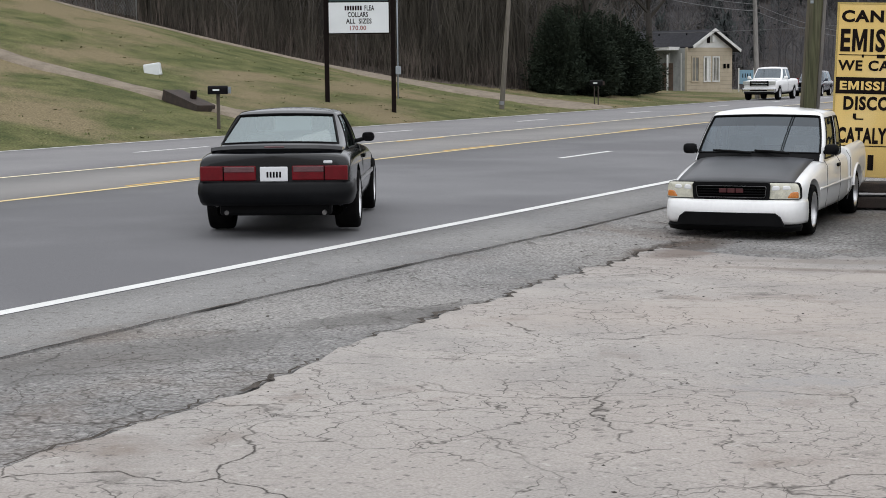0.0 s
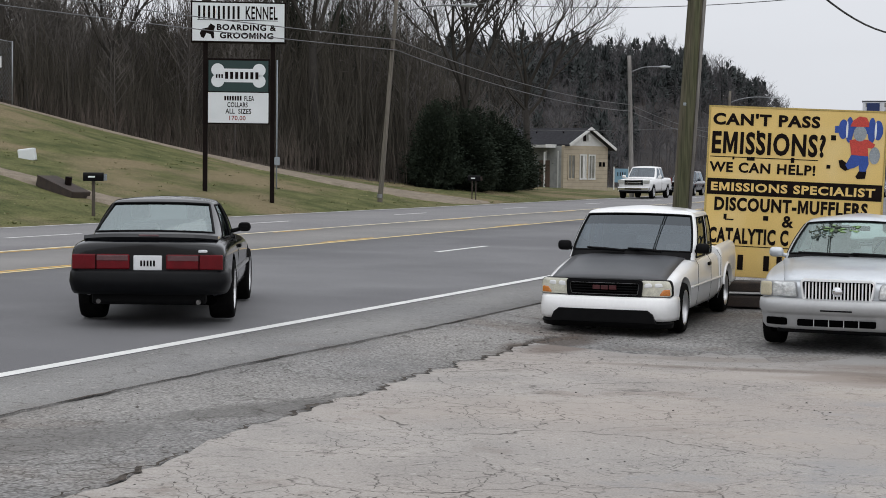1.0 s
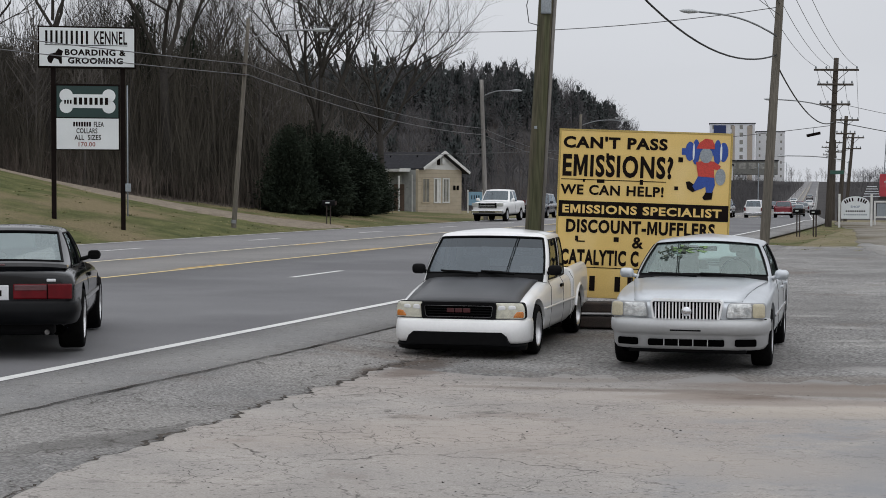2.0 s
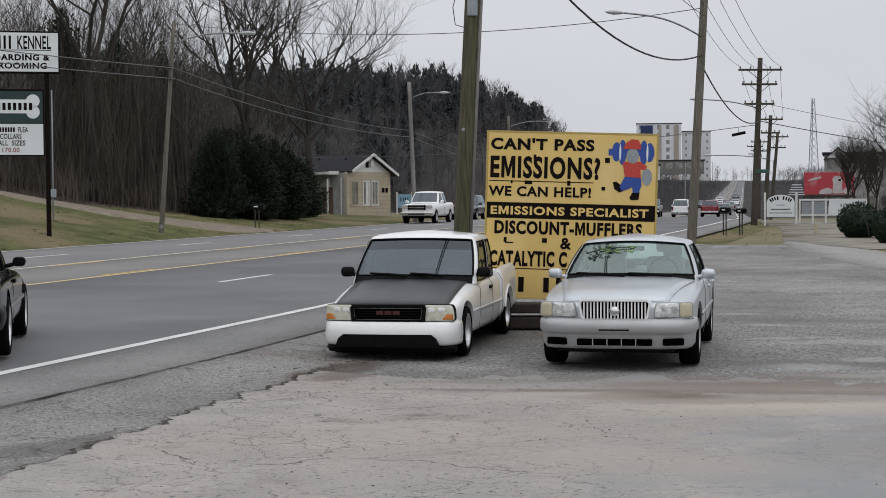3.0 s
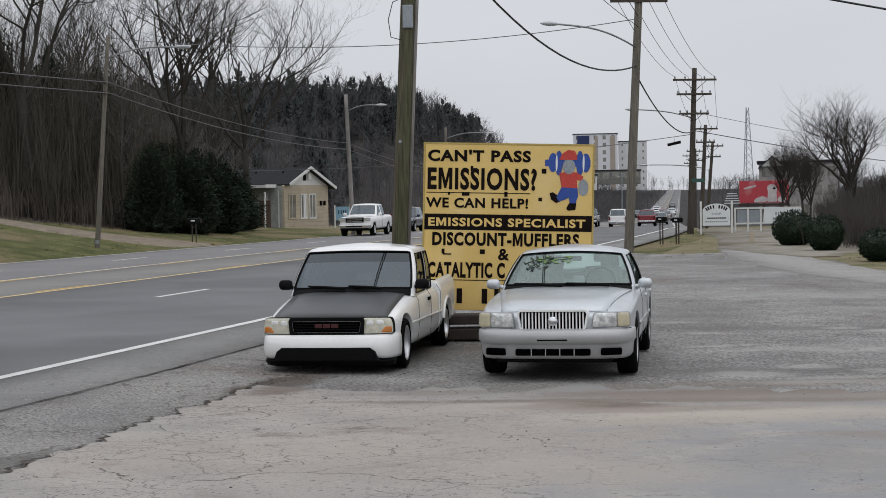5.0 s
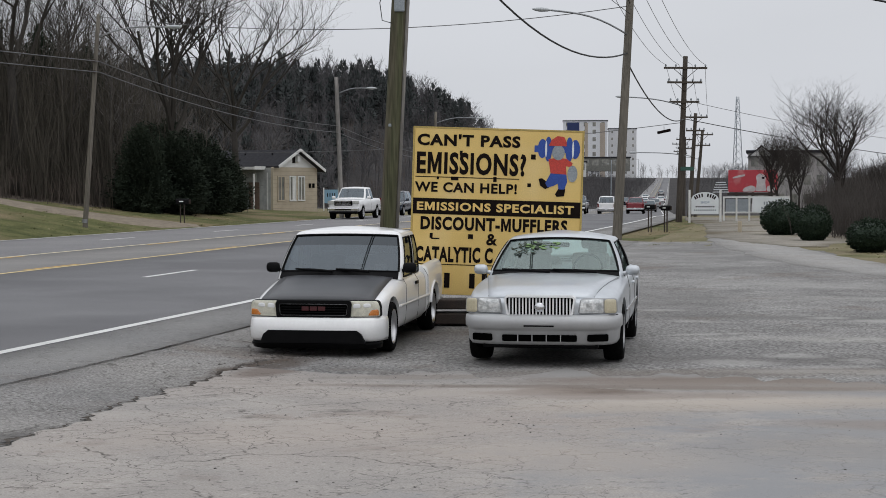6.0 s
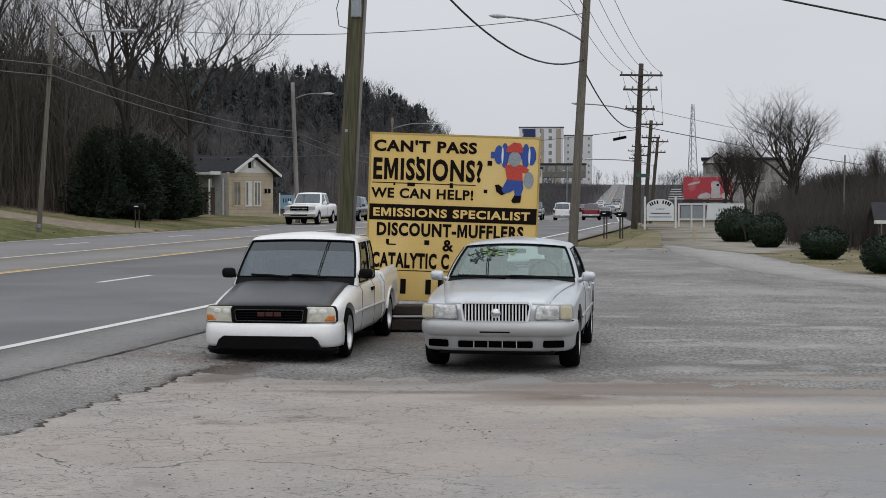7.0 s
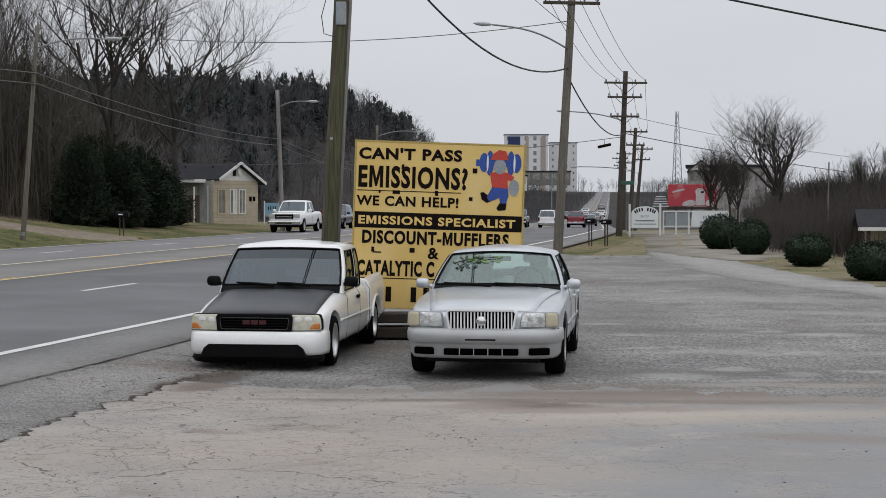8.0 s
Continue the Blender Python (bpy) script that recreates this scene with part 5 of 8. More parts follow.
def traffic(name, x, y, z, rz, label, category, L, W, H, body, belt, nose, cab, deck=None, ride=0.3, r=0.37, glass_mat=None, group="", chrome_front=True):
    """A vehicle further off. cab: where the windscreen's foot, roof front, roof end and rear glass foot lie; deck: height behind."""
    car = thing(name, x, y, z, rz, label, category, group)
    w, g = W / 2, glass_mat or tint_glass
    y0, y1, y2, y3 = cab
    tail = deck or belt
    st = [(0.06, w * 0.86, ride + 0.1, nose - 0.06, nose), (0.15, w * 0.94, ride, nose, nose + 0.05), (0.5, w * 0.98, ride - 0.04, nose + 0.04, nose + 0.1), (y0, w, ride - 0.05, belt - 0.04, belt),
          ((y0 + y3) / 2, w, ride - 0.05, belt - 0.02, belt), (y3 - 0.02, w, ride - 0.05, belt - 0.02, belt), (y3 + 0.06, w, ride - 0.05, tail - 0.02, tail), (L - 0.25, w * 0.99, ride - 0.02, tail - 0.02, tail), (L - 0.06, w * 0.95, ride + 0.05, tail - 0.05, tail - 0.02)]
    ax = (L * 0.17, L * 0.78)
    body_of(car, st, ax, w - 0.1, r, body)
    B = [(0, y0 - 0.1, belt), (w * 0.78, y0 + 0.1, belt - 0.02), (w * 0.9, y0 + 0.2, belt - 0.03), (w * 0.92, (y0 + y3) / 2 - 0.05, belt - 0.03), (w * 0.92, (y0 + y3) / 2 + 0.05, belt - 0.03), (w * 0.9, y3 - 0.2, belt - 0.03), (w * 0.82, y3 - 0.04, belt), (0, y3, belt)]
    top = H - 0.05
    T = [(0, y1, top), (w * 0.66, y1 + 0.06, top - 0.01), (w * 0.74, y1 + 0.12, top - 0.03), (w * 0.76, (y0 + y3) / 2 - 0.05, top - 0.02), (w * 0.76, (y0 + y3) / 2 + 0.05, top - 0.02), (w * 0.74, y2 - 0.12, top - 0.03), (w * 0.7, y2 - 0.03, top - 0.01), (0, y2, top)]
    greenhouse(car, B, T, body, {"windscreen": g, "side": g, "rear_window": g}, crown=0.05, trim=False, detail=1)
    for s in (1, -1):
        for yy in ax:
            wheel(car, s * (w - 0.01), yy, r, r * 0.62, 0.24, 6, 0.0)
        mirror(car, s * (w - 0.02), y0 + 0.25, belt + 0.06, body, 0.22, 0.18)
        rounded("headlight", car, lamp_lens, (s * w * 0.76, 0.07, nose - 0.1), (w * 0.38, 0.1, 0.2), 0.03)
        rounded("tail_light", car, red_lens, (s * w * 0.88, L - 0.07, tail - 0.2), (w * 0.16, 0.06, 0.36), 0.015)
        seam(car, [(s * w * 0.96, (y0 + y3) / 2, belt - 0.06), (s * (w + 0.002), (y0 + y3) / 2, belt - 0.3), (s * w * 0.99, (y0 + y3) / 2, ride + 0.1)], r=0.008)
    gr = rounded("grille", car, dark_gap, (0, 0.05, nose - 0.14), (w * 1.1, 0.08, 0.3), 0.03)
    for k in range(3):
        rounded("grille_bar", gr, chrome if chrome_front else trim_black, (0, 0.008, nose - 0.24 + 0.1 * k), (w * 0.96, 0.02, 0.024), 0.006)
    fb = rounded("front_bumper", car, chrome if chrome_front else body, (0, 0.02, ride + 0.16), (W * 0.96, 0.2, 0.22), 0.05)
    rounded("bumper_opening", fb, dark_gap, (0, -0.082, ride + 0.15), (W * 0.5, 0.02, 0.07), 0.01)
    rounded("air_dam", fb, trim_black, (0, 0.02, ride + 0.02), (W * 0.86, 0.16, 0.12), 0.03)
    rounded("rear_bumper", car, chrome if chrome_front else body, (0, L - 0.03, ride + 0.16), (W * 0.94, 0.18, 0.2), 0.04)
    rounded("licence_plate", car, plate_white, (0, L + 0.065, ride + 0.2), (0.3, 0.01, 0.15), 0.004)
    rounded("underside", car, dark_gap, (0, L / 2, ride), (W * 0.8, L * 0.86, 0.2), 0.03)
    for sx in (w * 0.4, -w * 0.4):
        seat(car, sx, y1 + 0.3, belt - 0.1, 0.45, (H - belt) * 0.75)
    return car


# ---- the vehicles in their places ----
sedan(1.82, 17.85, 0.0, -11.9)
compact_pickup(-0.755, 19.22, 0.0, -11.0)
hatchback(-6.5, 21.45, 0.21, 191).scale = (0.995, 1.03, 1.05)
# a sprig of leaves caught on the sedan's windscreen
leaf_green = surface("fresh_green_leaf", (0.13, 0.24, 0.07), (0.2, 0.32, 0.12), scale=9, rough=0.6, fine=0.1)
leaf_dark = surface("dark_green_leaf", (0.02, 0.035, 0.018), (0.035, 0.05, 0.028), scale=9, rough=0.6, fine=0.1)
lr = random.Random(4)
sprig = thing("leafy_sprig", 1.82, 17.85, 0.0, -11.9, "sprig of green leaves caught on the sedan's windscreen", "leaves")
rod_bm = bmesh.new()
tube(rod_bm, [(-0.56, 2.12, 1.24), (-0.4, 2.15, 1.29), (-0.2, 2.17, 1.31), (-0.02, 2.17, 1.315)], [0.008, 0.007, 0.006, 0.003], 6)
part("stem", rod_bm, leaf_dark, sprig)
for k in range(38):
    dark = k % 2
    x0 = lr.uniform(-0.56, -0.2) if dark else lr.uniform(-0.42, 0.0)
    z0 = lr.uniform(1.18, 1.3) if dark else lr.uniform(1.26, 1.335)
    y0 = 1.6 + (z0 - 0.97) * 1.8 - 0.03 + 0.3 * x0 * x0
    a, ln = lr.uniform(-0.6, 0.5) if not dark else lr.uniform(0.6, 2.2), lr.uniform(0.05, 0.11)
    d, w_ = Vector((math.cos(a) * ln, math.sin(a) * ln * 0.8, math.sin(a) * ln * 0.45)), Vector((-math.sin(a) * ln * 0.22, math.cos(a) * ln * 0.18, math.cos(a) * ln * 0.1))
    p0 = Vector((x0, y0, z0))
    lb = bmesh.new()
    ring = [lb.verts.new(q) for q in (p0, p0 + d * 0.4 + w_, p0 + d, p0 + d * 0.4 - w_)]
    top = [lb.verts.new(v.co + Vector((0, -0.003, 0.003))) for v in ring]
    lb.faces.new(ring[::-1]), lb.faces.new(top)
    for i in range(4):
        lb.faces.new((ring[i], ring[(i + 1) % 4], top[(i + 1) % 4], top[i]))
    part("leaf", lb, leaf_dark if dark else leaf_green, sprig)
# traffic: facing the camera in the far lanes
traffic("pickup_truck", -2.0, 94.8, 0.21, -13, "white full-size crew-cab pickup on the far lane", "pickup truck", 5.9, 2.0, 1.93, white_paint, 1.22, 1.1, (1.75, 2.45, 3.95, 4.15), 1.25, 0.42, 0.4)
ram = traffic("pickup_truck", *rp(99, 13.4), 0.2, -12, "silver-grey pickup carrying long wrapped boards on a roof rack", "pickup truck", 5.8, 2.0, 1.88, grey_paint, 1.2, 1.08, (1.75, 2.4, 3.5, 3.7), 1.22, 0.42, 0.4)
bm = bmesh.new()
for sx, sz in ((-0.35, 0.0), (-0.1, 0.03), (0.2, 0.0), (0.45, 0.02)):
    box(bm, (sx, 2.9, 2.06 + sz), (0.26, 4.4, 0.12), None, 0.03)
part("wrapped_boards", bm, plate_white, ram, "long boards in pale wrapping")
bm = bmesh.new()
for yy in (1.9, 4.4):
    tube(bm, [(-0.8, yy, 1.2 if yy > 4 else 1.9), (-0.75, yy, 1.97), (0.75, yy, 1.97), (0.8, yy, 1.2 if yy > 4 else 1.9)], 0.025, 6)
tube(bm, [(0.8, 4.4, 1.9), (0.8, 4.4, 2.35)], 0.025, 6)
part("roof_rack", bm, alloy, ram)
traffic("sport_utility_vehicle", 0.75, 107.6, 0.2, -12, "dark blue sport utility vehicle on the far lane", "car", 4.55, 1.82, 1.68, navy_paint, 1.02, 0.9, (1.3, 1.95, 4.0, 4.4), 1.02, 0.34, 0.36, chrome_front=False)
traffic("pickup_truck", *rp(172, 3.3), height(172, 3.3) + 0.01, 169, "dark red pickup seen from behind in the near lane", "pickup truck", 5.6, 1.98, 1.85, red_paint, 1.2, 1.08, (1.7, 2.4, 3.7, 3.9), 1.22, 0.42, 0.4)
traffic("van", *rp(166, 6.2), height(166, 6.2) + 0.01, 169, "white van seen from behind in the near lane", "van", 5.2, 1.95, 1.95, white_paint, 1.15, 1.0, (1.0, 1.6, 4.8, 5.1), 1.15, 0.38, 0.37)
traffic("pickup_truck", *rp(150, 8.8), height(150, 8.8) + 0.01, -11, "dark grey pickup on the turning lane", "pickup truck", 5.6, 1.95, 1.85, navy_paint, 1.2, 1.05, (1.7, 2.4, 3.7, 3.9), 1.22, 0.42, 0.4)
for k, (uu, vv, mat_, away) in enumerate(((188, 2.2, grey_paint, 1), (200, 5.6, black_paint, 1), (230, 2.0, grey_paint, 1), (250, 6.0, white_paint, 1), (260, 13, navy_paint, 0), (300, 5, red_paint, 1), (340, 2, white_paint, 1), (390, 12, white_paint, 0), (450, 4, grey_paint, 1))):
    xx, yy = rp(uu, squeeze(uu, vv))
    tone_word = {0: "grey", 1: "black", 2: "grey", 3: "white", 4: "dark blue", 5: "red", 6: "white", 7: "white", 8: "grey"}[k]
    if k == 0:
        far_car = traffic("car", xx, yy, height(uu, vv) + 0.01, 170 if away else -11, f"{tone_word} saloon car far along the road", "car", 4.6, 1.8, 1.46, mat_, 0.92, 0.78, (1.3, 2.0, 3.4, 4.0), 0.95, 0.28, 0.33, group="far traffic", chrome_front=False)
    else:
        c = copy_thing(far_car, pose(xx, yy, height(uu, vv) + 0.01, 0, 0, 170 if away else -11))
        tagged(c, f"{tone_word} saloon car far along the road")
        for o in c.children:
            if o.name.split(".")[0] in ("body", "roof", "wing_mirror", "front_bumper", "rear_bumper"):
                o.data = o.data.copy()
                o.data.materials[0] = mat_


# ---- street furniture ----
pole_wood = surface("weathered_pole_wood", (0.13, 0.112, 0.082), (0.07, 0.064, 0.047), scale=9.0, rough=0.92, bump=0.6, bump_scale=40, fine=0.45, third=(0.085, 0.088, 0.052), third_scale=3.0, third_cut=(0.45, 0.6), spec=0.15, along=0.05)
pole_grey = surface("grey_pole_wood", (0.19, 0.172, 0.145), (0.125, 0.114, 0.097), scale=8, rough=0.92, bump=0.4, bump_scale=40, fine=0.35, spec=0.15, along=0.06)
pole_pale = surface("pale_pole_wood", (0.27, 0.255, 0.24), (0.19, 0.18, 0.168), scale=8, rough=0.9, bump=0.4, bump_scale=40, fine=0.3, spec=0.15, along=0.06)
pole_dark = surface("dark_creosote_pole", (0.06, 0.05, 0.042), (0.09, 0.078, 0.065), scale=8, rough=0.92, bump=0.4, bump_scale=40, fine=0.35, spec=0.15, along=0.06)
lamp_casting = surface("pale_lamp_casting", (0.5, 0.52, 0.53), (0.4, 0.42, 0.43), scale=5, rough=0.5, metal=0.2, fine=0.08)
steel = surface("galvanised_steel", (0.3, 0.31, 0.32), (0.22, 0.23, 0.24), scale=5, rough=0.45, metal=0.7, fine=0.08)
cable = surface("black_cable", (0.012, 0.012, 0.013), (0.02, 0.02, 0.02), scale=5, rough=0.6)
cable_pale = surface("grey_wire", (0.1, 0.1, 0.105), (0.14, 0.14, 0.145), scale=5, rough=0.6)
sign_yellow = surface("yellow_sign_board", (0.76, 0.535, 0.18), (0.7, 0.485, 0.15), scale=1.6, rough=0.55, fine=0.08, third=(0.77, 0.58, 0.26), third_scale=1.1, third_cut=(0.5, 0.75))
sign_black = surface("black_sign_paint", (0.006, 0.0035, 0.003), (0.010, 0.006, 0.005), scale=6, rough=0.7, spec=0.1)
sign_white = surface("white_sign_face", (0.76, 0.79, 0.8), (0.68, 0.71, 0.72), scale=1.4, rough=0.4, fine=0.04)
sign_green = surface("dark_green_sign_face", (0.006, 0.031, 0.028), (0.009, 0.038, 0.034), scale=2, rough=0.4)
sign_red = surface("red_paint", (0.55, 0.05, 0.035), (0.48, 0.045, 0.03), scale=3, rough=0.5)
sign_blue = surface("blue_paint", (0.02, 0.07, 0.34), (0.018, 0.06, 0.28), scale=3, rough=0.5)
pale_blue = surface("pale_blue_board", (0.22, 0.38, 0.5), (0.18, 0.32, 0.43), scale=3, rough=0.6)
dull_grey = surface("faded_grey_paint", (0.3, 0.33, 0.36), (0.25, 0.28, 0.3), scale=5, rough=0.6)
rust_dark = surface("rusty_dark_steel", (0.03, 0.024, 0.021), (0.055, 0.038, 0.03), scale=5, rough=0.85, bump=0.3, bump_scale=50)


def wire(name, p, q, sag, r, material, label, group="overhead wires", seg=18):
    pts = [Vector(p).lerp(Vector(q), k / seg) - Vector((0, 0, 4 * sag * (k / seg) * (1 - k / seg))) for k in range(seg + 1)]
    bm = bmesh.new()
    tube(bm, pts, r, 5)
    return tagged(part(name, bm, material, smooth=True), label, "cable", group)


def rod(name, parent, pts, r, material, label="", seg=10):
    bm = bmesh.new()
    tube(bm, pts, r, seg)
    return part(name, bm, material, parent, label, smooth=True)


def pole(name, base, top, r0, r1, material, label, category="utility pole"):
    """A leaning timber pole, an Empty at its base with a shaft."""
    th = thing(name, *base, 0, label, category)
    d = Vector(top) - Vector(base)
    bm = bmesh.new()
    n = 10
    tube(bm, [(-0.004 * d.x, 0, -0.6)] + [d * (k / n) for k in range(n + 1)], [r0] + [r0 + (r1 - r0) * k / n for k in range(n + 1)], 14)
    part("shaft", bm, material, th, smooth=True)
    return th


def lamp_arm(th, start, end, r=0.035, rise=0.5, head=0.75):
    """A curved bracket and a cobra-head street lamp, from start to end, relative to the pole's base."""
    a, b = Vector(start), Vector(end)
    pts = [a.lerp(b, t) + Vector((0, 0, rise * math.sin(math.pi * min(1, t * 1.0)) * 0.5 * (1 - t * 0.3))) for t in (k / 8 for k in range(9))]
    arm = rod("lamp_arm", th, pts, r, steel)
    d = (pts[-1] - pts[-2]).normalized()
    bm = bmesh.new()
    prof = [(0.0, 0.04), (0.2, 0.11), (0.5, 0.16), (0.8, 0.12), (1.0, 0.03)]
    tube(bm, [pts[-1] + d * head * t for t, _ in prof], [w for _, w in prof], 12)
    for v in bm.verts:
        v.co.z = pts[-1].z + (v.co.z - pts[-1].z) * 0.55
    h = part("lamp_head", bm, lamp_casting, arm, smooth=True)
    return arm


def crossarm(th, z, half, ang, material, x=0.0, y=0.0, braces=True):
    c, s = math.cos(radians(ang)), math.sin(radians(ang))
    bm = bmesh.new()
    box(bm, (0, 0, 0), (2 * half, 0.1, 0.12), Matrix.Translation((x, y, z)) @ Matrix.Rotation(radians(ang), 4, "Z"), 0.01)
    arm = part("crossarm", bm, material, th)
    if braces:
        for k in (-1, 1):
            rod("brace", arm, [(x + k * half * 0.55 * c, y + k * half * 0.55 * s, z - 0.04), (x, y, z - half * 0.5)], 0.02, material, seg=5)
    for k in (-0.92, -0.45, 0.45, 0.92):
        bm = bmesh.new()
        tube(bm, [(x + k * half * c, y + k * half * s, z + 0.06), (x + k * half * c, y + k * half * s, z + 0.13), (x + k * half * c, y + k * half * s, z + 0.22)], [0.02, 0.06, 0.035], 8)
        part("insulator", bm, dull_grey, arm, smooth=True)
    return arm


# the near pole behind the pickup, with a conduit and a metal band
p = pole("utility_pole", (0.14, 28.0, 0.0), (0.64, 28.0, 9.4), 0.148, 0.125, pole_wood, "thick weathered brown timber pole leaning beside the road")
rod("conduit", p, [(0.165 + 0.0, -0.06, 0.2), (0.165 + 0.053 * 4.7, -0.06, 5.0), (0.155 + 0.053 * 9, -0.06, 9.0)], 0.03, pole_pale)
bm = bmesh.new()
box(bm, (0.275, -0.14, 5.25), (0.18, 0.1, 0.4), None, 0.02)
part("junction_box", bm, dull_grey, p)
for zz in (3.1,):
    bm = bmesh.new()
    box(bm, (0.053 * zz - 0.06, -0.175, zz), (0.05, 0.012, 0.05), None, 0.004)
    part("tag", bm, dull_grey, p)
rod("drip_loop", p, [(0.25, -0.15, 5.6), (0.02, -0.15, 5.5), (-0.06, -0.15, 5.2), (-0.02, -0.15, 4.9), (0.15, -0.16, 4.85)], 0.008, cable, seg=5)

# roadside pole with a lamp at the wood's edge
p = pole("utility_pole", (-12.05, 67.0, 0.38), (-11.4, 67.0, 9.2), 0.11, 0.08, pole_grey, "leaning grey timber pole with a street lamp by the driveway")
lamp_arm(p, (0.62, 0, 7.9), (3.4, -0.6, 8.25), rise=0.4)
bm = bmesh.new()
tube(bm, [(0.0, 0, 0.25), (0.01, 0, 0.4)], 0.125, 14)
part("metal_tag", bm, steel, p)
for zz in (6.9, 6.45):
    bm = bmesh.new()
    box(bm, (0.48, -0.12, zz), (0.1, 0.14, 0.12), None, 0.01)
    part("cable_clamp", bm, rust_dark, p)
# pole by the small house
p = pole("utility_pole", (-2.2, 100.0, 0.25), (-2.5, 100.0, 8.9), 0.15, 0.12, pole_pale, "slim grey pole with a street lamp near the small house")
lamp_arm(p, (-0.25, 0, 7.6), (1.5, -0.4, 7.95), rise=0.35)
# lamp seen above the yellow sign
p = pole("street_lamp", (4.4, 126.0, 0.4), (4.6, 126.0, 8.0), 0.13, 0.1, pole_grey, "street lamp on a slim pole beyond the bend", "street lamp")
lamp_arm(p, (0.15, 0, 6.7), (3.3, -0.6, 7.1), rise=0.5)
# tall pole at the lot's far corner
p = pole("utility_pole", (9.13, 61.0, 0.05), (9.68, 61.0, 10.2), 0.185, 0.14, pole_grey, "tall grey timber pole with crossarm and lamp beside the verge")
crossarm(p, 9.52, 1.1, 4, pole_dark, 0.5, -0.15, False)
lamp_arm(p, (0.4, -0.1, 7.75), (-2.6, -0.8, 8.6), rise=0.55)
# double-crossarm poles further on
p = pole("utility_pole", (17.9, 95.0, 0.05), (18.27, 95.0, 9.8), 0.2, 0.14, pole_dark, "dark timber pole with stacked crossarms and insulators")
crossarm(p, 9.05, 1.3, 3, pole_dark, 0.35, -0.15)
crossarm(p, 8.2, 1.05, 3, pole_dark, 0.3, -0.15)
crossarm(p, 7.05, 0.9, 3, pole_dark, 0.28, -0.15)
lamp_arm(p, (0.2, -0.1, 6.8), (-3.2, -0.8, 7.3), rise=0.3)
bm = bmesh.new()
box(bm, (0.45, -0.2, 3.1), (0.8, 0.03, 0.22), None, 0.01)
part("street_sign", bm, surface("green_street_sign", (0.03, 0.1, 0.075), (0.025, 0.08, 0.06), scale=4, rough=0.5), p)
for i, (b, t, half) in enumerate((((23.4, 120.0, 0.1), (23.85, 120.0, 7.6), 0.9), ((29.8, 150.0, 0.1), (30.45, 150.0, 7.3), 1.0), ((33.5, 175, 0.3), (33.6, 175, 7.6), 1.0), ((40.5, 215, 0.6), (40.6, 215, 8.2), 1.1), ((57, 300, 1.2), (57, 300, 9.8), 1.2), ((78, 410, 2.0), (78, 410, 11.0), 1.2))):
    b = (b[0], b[1], land(b[0], b[1]) - 0.05)
    p = pole("utility_pole", b, t, 0.17, 0.13, pole_dark, "dark timber pole with crossarms further along the road")
    crossarm(p, t[2] - b[2] - 0.3, half, 5, pole_dark, t[0] - b[0], -0.12)
    if i == 0:
        lamp_arm(p, (0.3, -0.1, 4.55), (-4.0, -0.8, 4.85), rise=0.25)
    crossarm(p, t[2] - b[2] - 1.3, half * 0.8, 5, pole_dark, (t[0] - b[0]) * 0.9, -0.12, False)
for x_, y_ in ((48, 330), (63, 420), (52, 470), (86, 560), (60, 300), (104, 640)):
    z_ = land(x_, y_)
    p = pole("street_lamp", (x_, y_, z_ - 0.1), (x_ + 0.1, y_, z_ + 9), 0.12, 0.08, dull_grey, "slim grey street lamp far along the road", "street lamp")
    lamp_arm(p, (0.1, 0, 8.8), (2.4 if x_ < 58 else -2.4, -0.5, 9.1), rise=0.3)

# wires
W1, W2 = "black sagging cable strung between the timber poles", "thin grey overhead wire against the sky"
wire("cable", (9.5, 60.9, 7.12), (1.15, 36.78, 8.27), 1.23, 0.03, cable, W1)
wire("cable", (1.15, 36.78, 8.27), (0.6, 27.9, 10.2), 0.0, 0.03, cable, W1)
for k in (0.0, 0.42):
    wire("cable", (0.62 + k * 0.3, 27.95, 9.1), (-2.5 + k, -14.0, 8.8), 0.5, 0.05, cable, "thick bundled cable running overhead beside the lot")
wire("cable", (9.5, 60.9, 6.78), (18.15, 94.9, 6.08), 0.83, 0.03, cable, W1)
wire("cable", (0.55, 28.0, 6.9), (23.5, 31.0, 3.3), 0.15, 0.02, cable, W1)
wire("cable", (-11.4, 66.95, 7.27), (-21.96, 34.95, 6.8), 0.12, 0.018, cable_pale, "grey telephone cable along the wood's edge")
wire("cable", (-11.4, 66.95, 6.83), (-21.96, 34.95, 6.41), 0.12, 0.018, cable_pale, "grey telephone cable along the wood's edge")
wire("cable", (-11.4, 66.95, 7.27), (-2.4, 99.9, 5.9), 0.45, 0.019, cable_pale, "grey telephone cable along the wood's edge")
wire("cable", (-11.4, 66.95, 6.83), (-2.4, 99.9, 5.5), 0.45, 0.022, cable_pale, "grey telephone cable along the wood's edge")
wire("cable", (-2.4, 99.9, 5.9), (4.6, 125.9, 4.6), 0.3, 0.018, cable_pale, "grey telephone cable along the wood's edge")
wire("cable", (-2.4, 99.9, 5.5), (4.6, 125.9, 4.2), 0.3, 0.018, cable_pale, "grey telephone cable along the wood's edge")
wire("cable", (-11.4, 66.95, 9.1), (9.6, 60.9, 8.9), 0.7, 0.016, cable_pale, W2)
wire("cable", (9.6, 60.9, 9.0), (4.0, 45.0, 12.6), 0.1, 0.014, cable, W2)
wire("cable", (9.6, 60.9, 8.6), (-2.0, 30.0, 13.5), 0.9, 0.012, cable, W2)
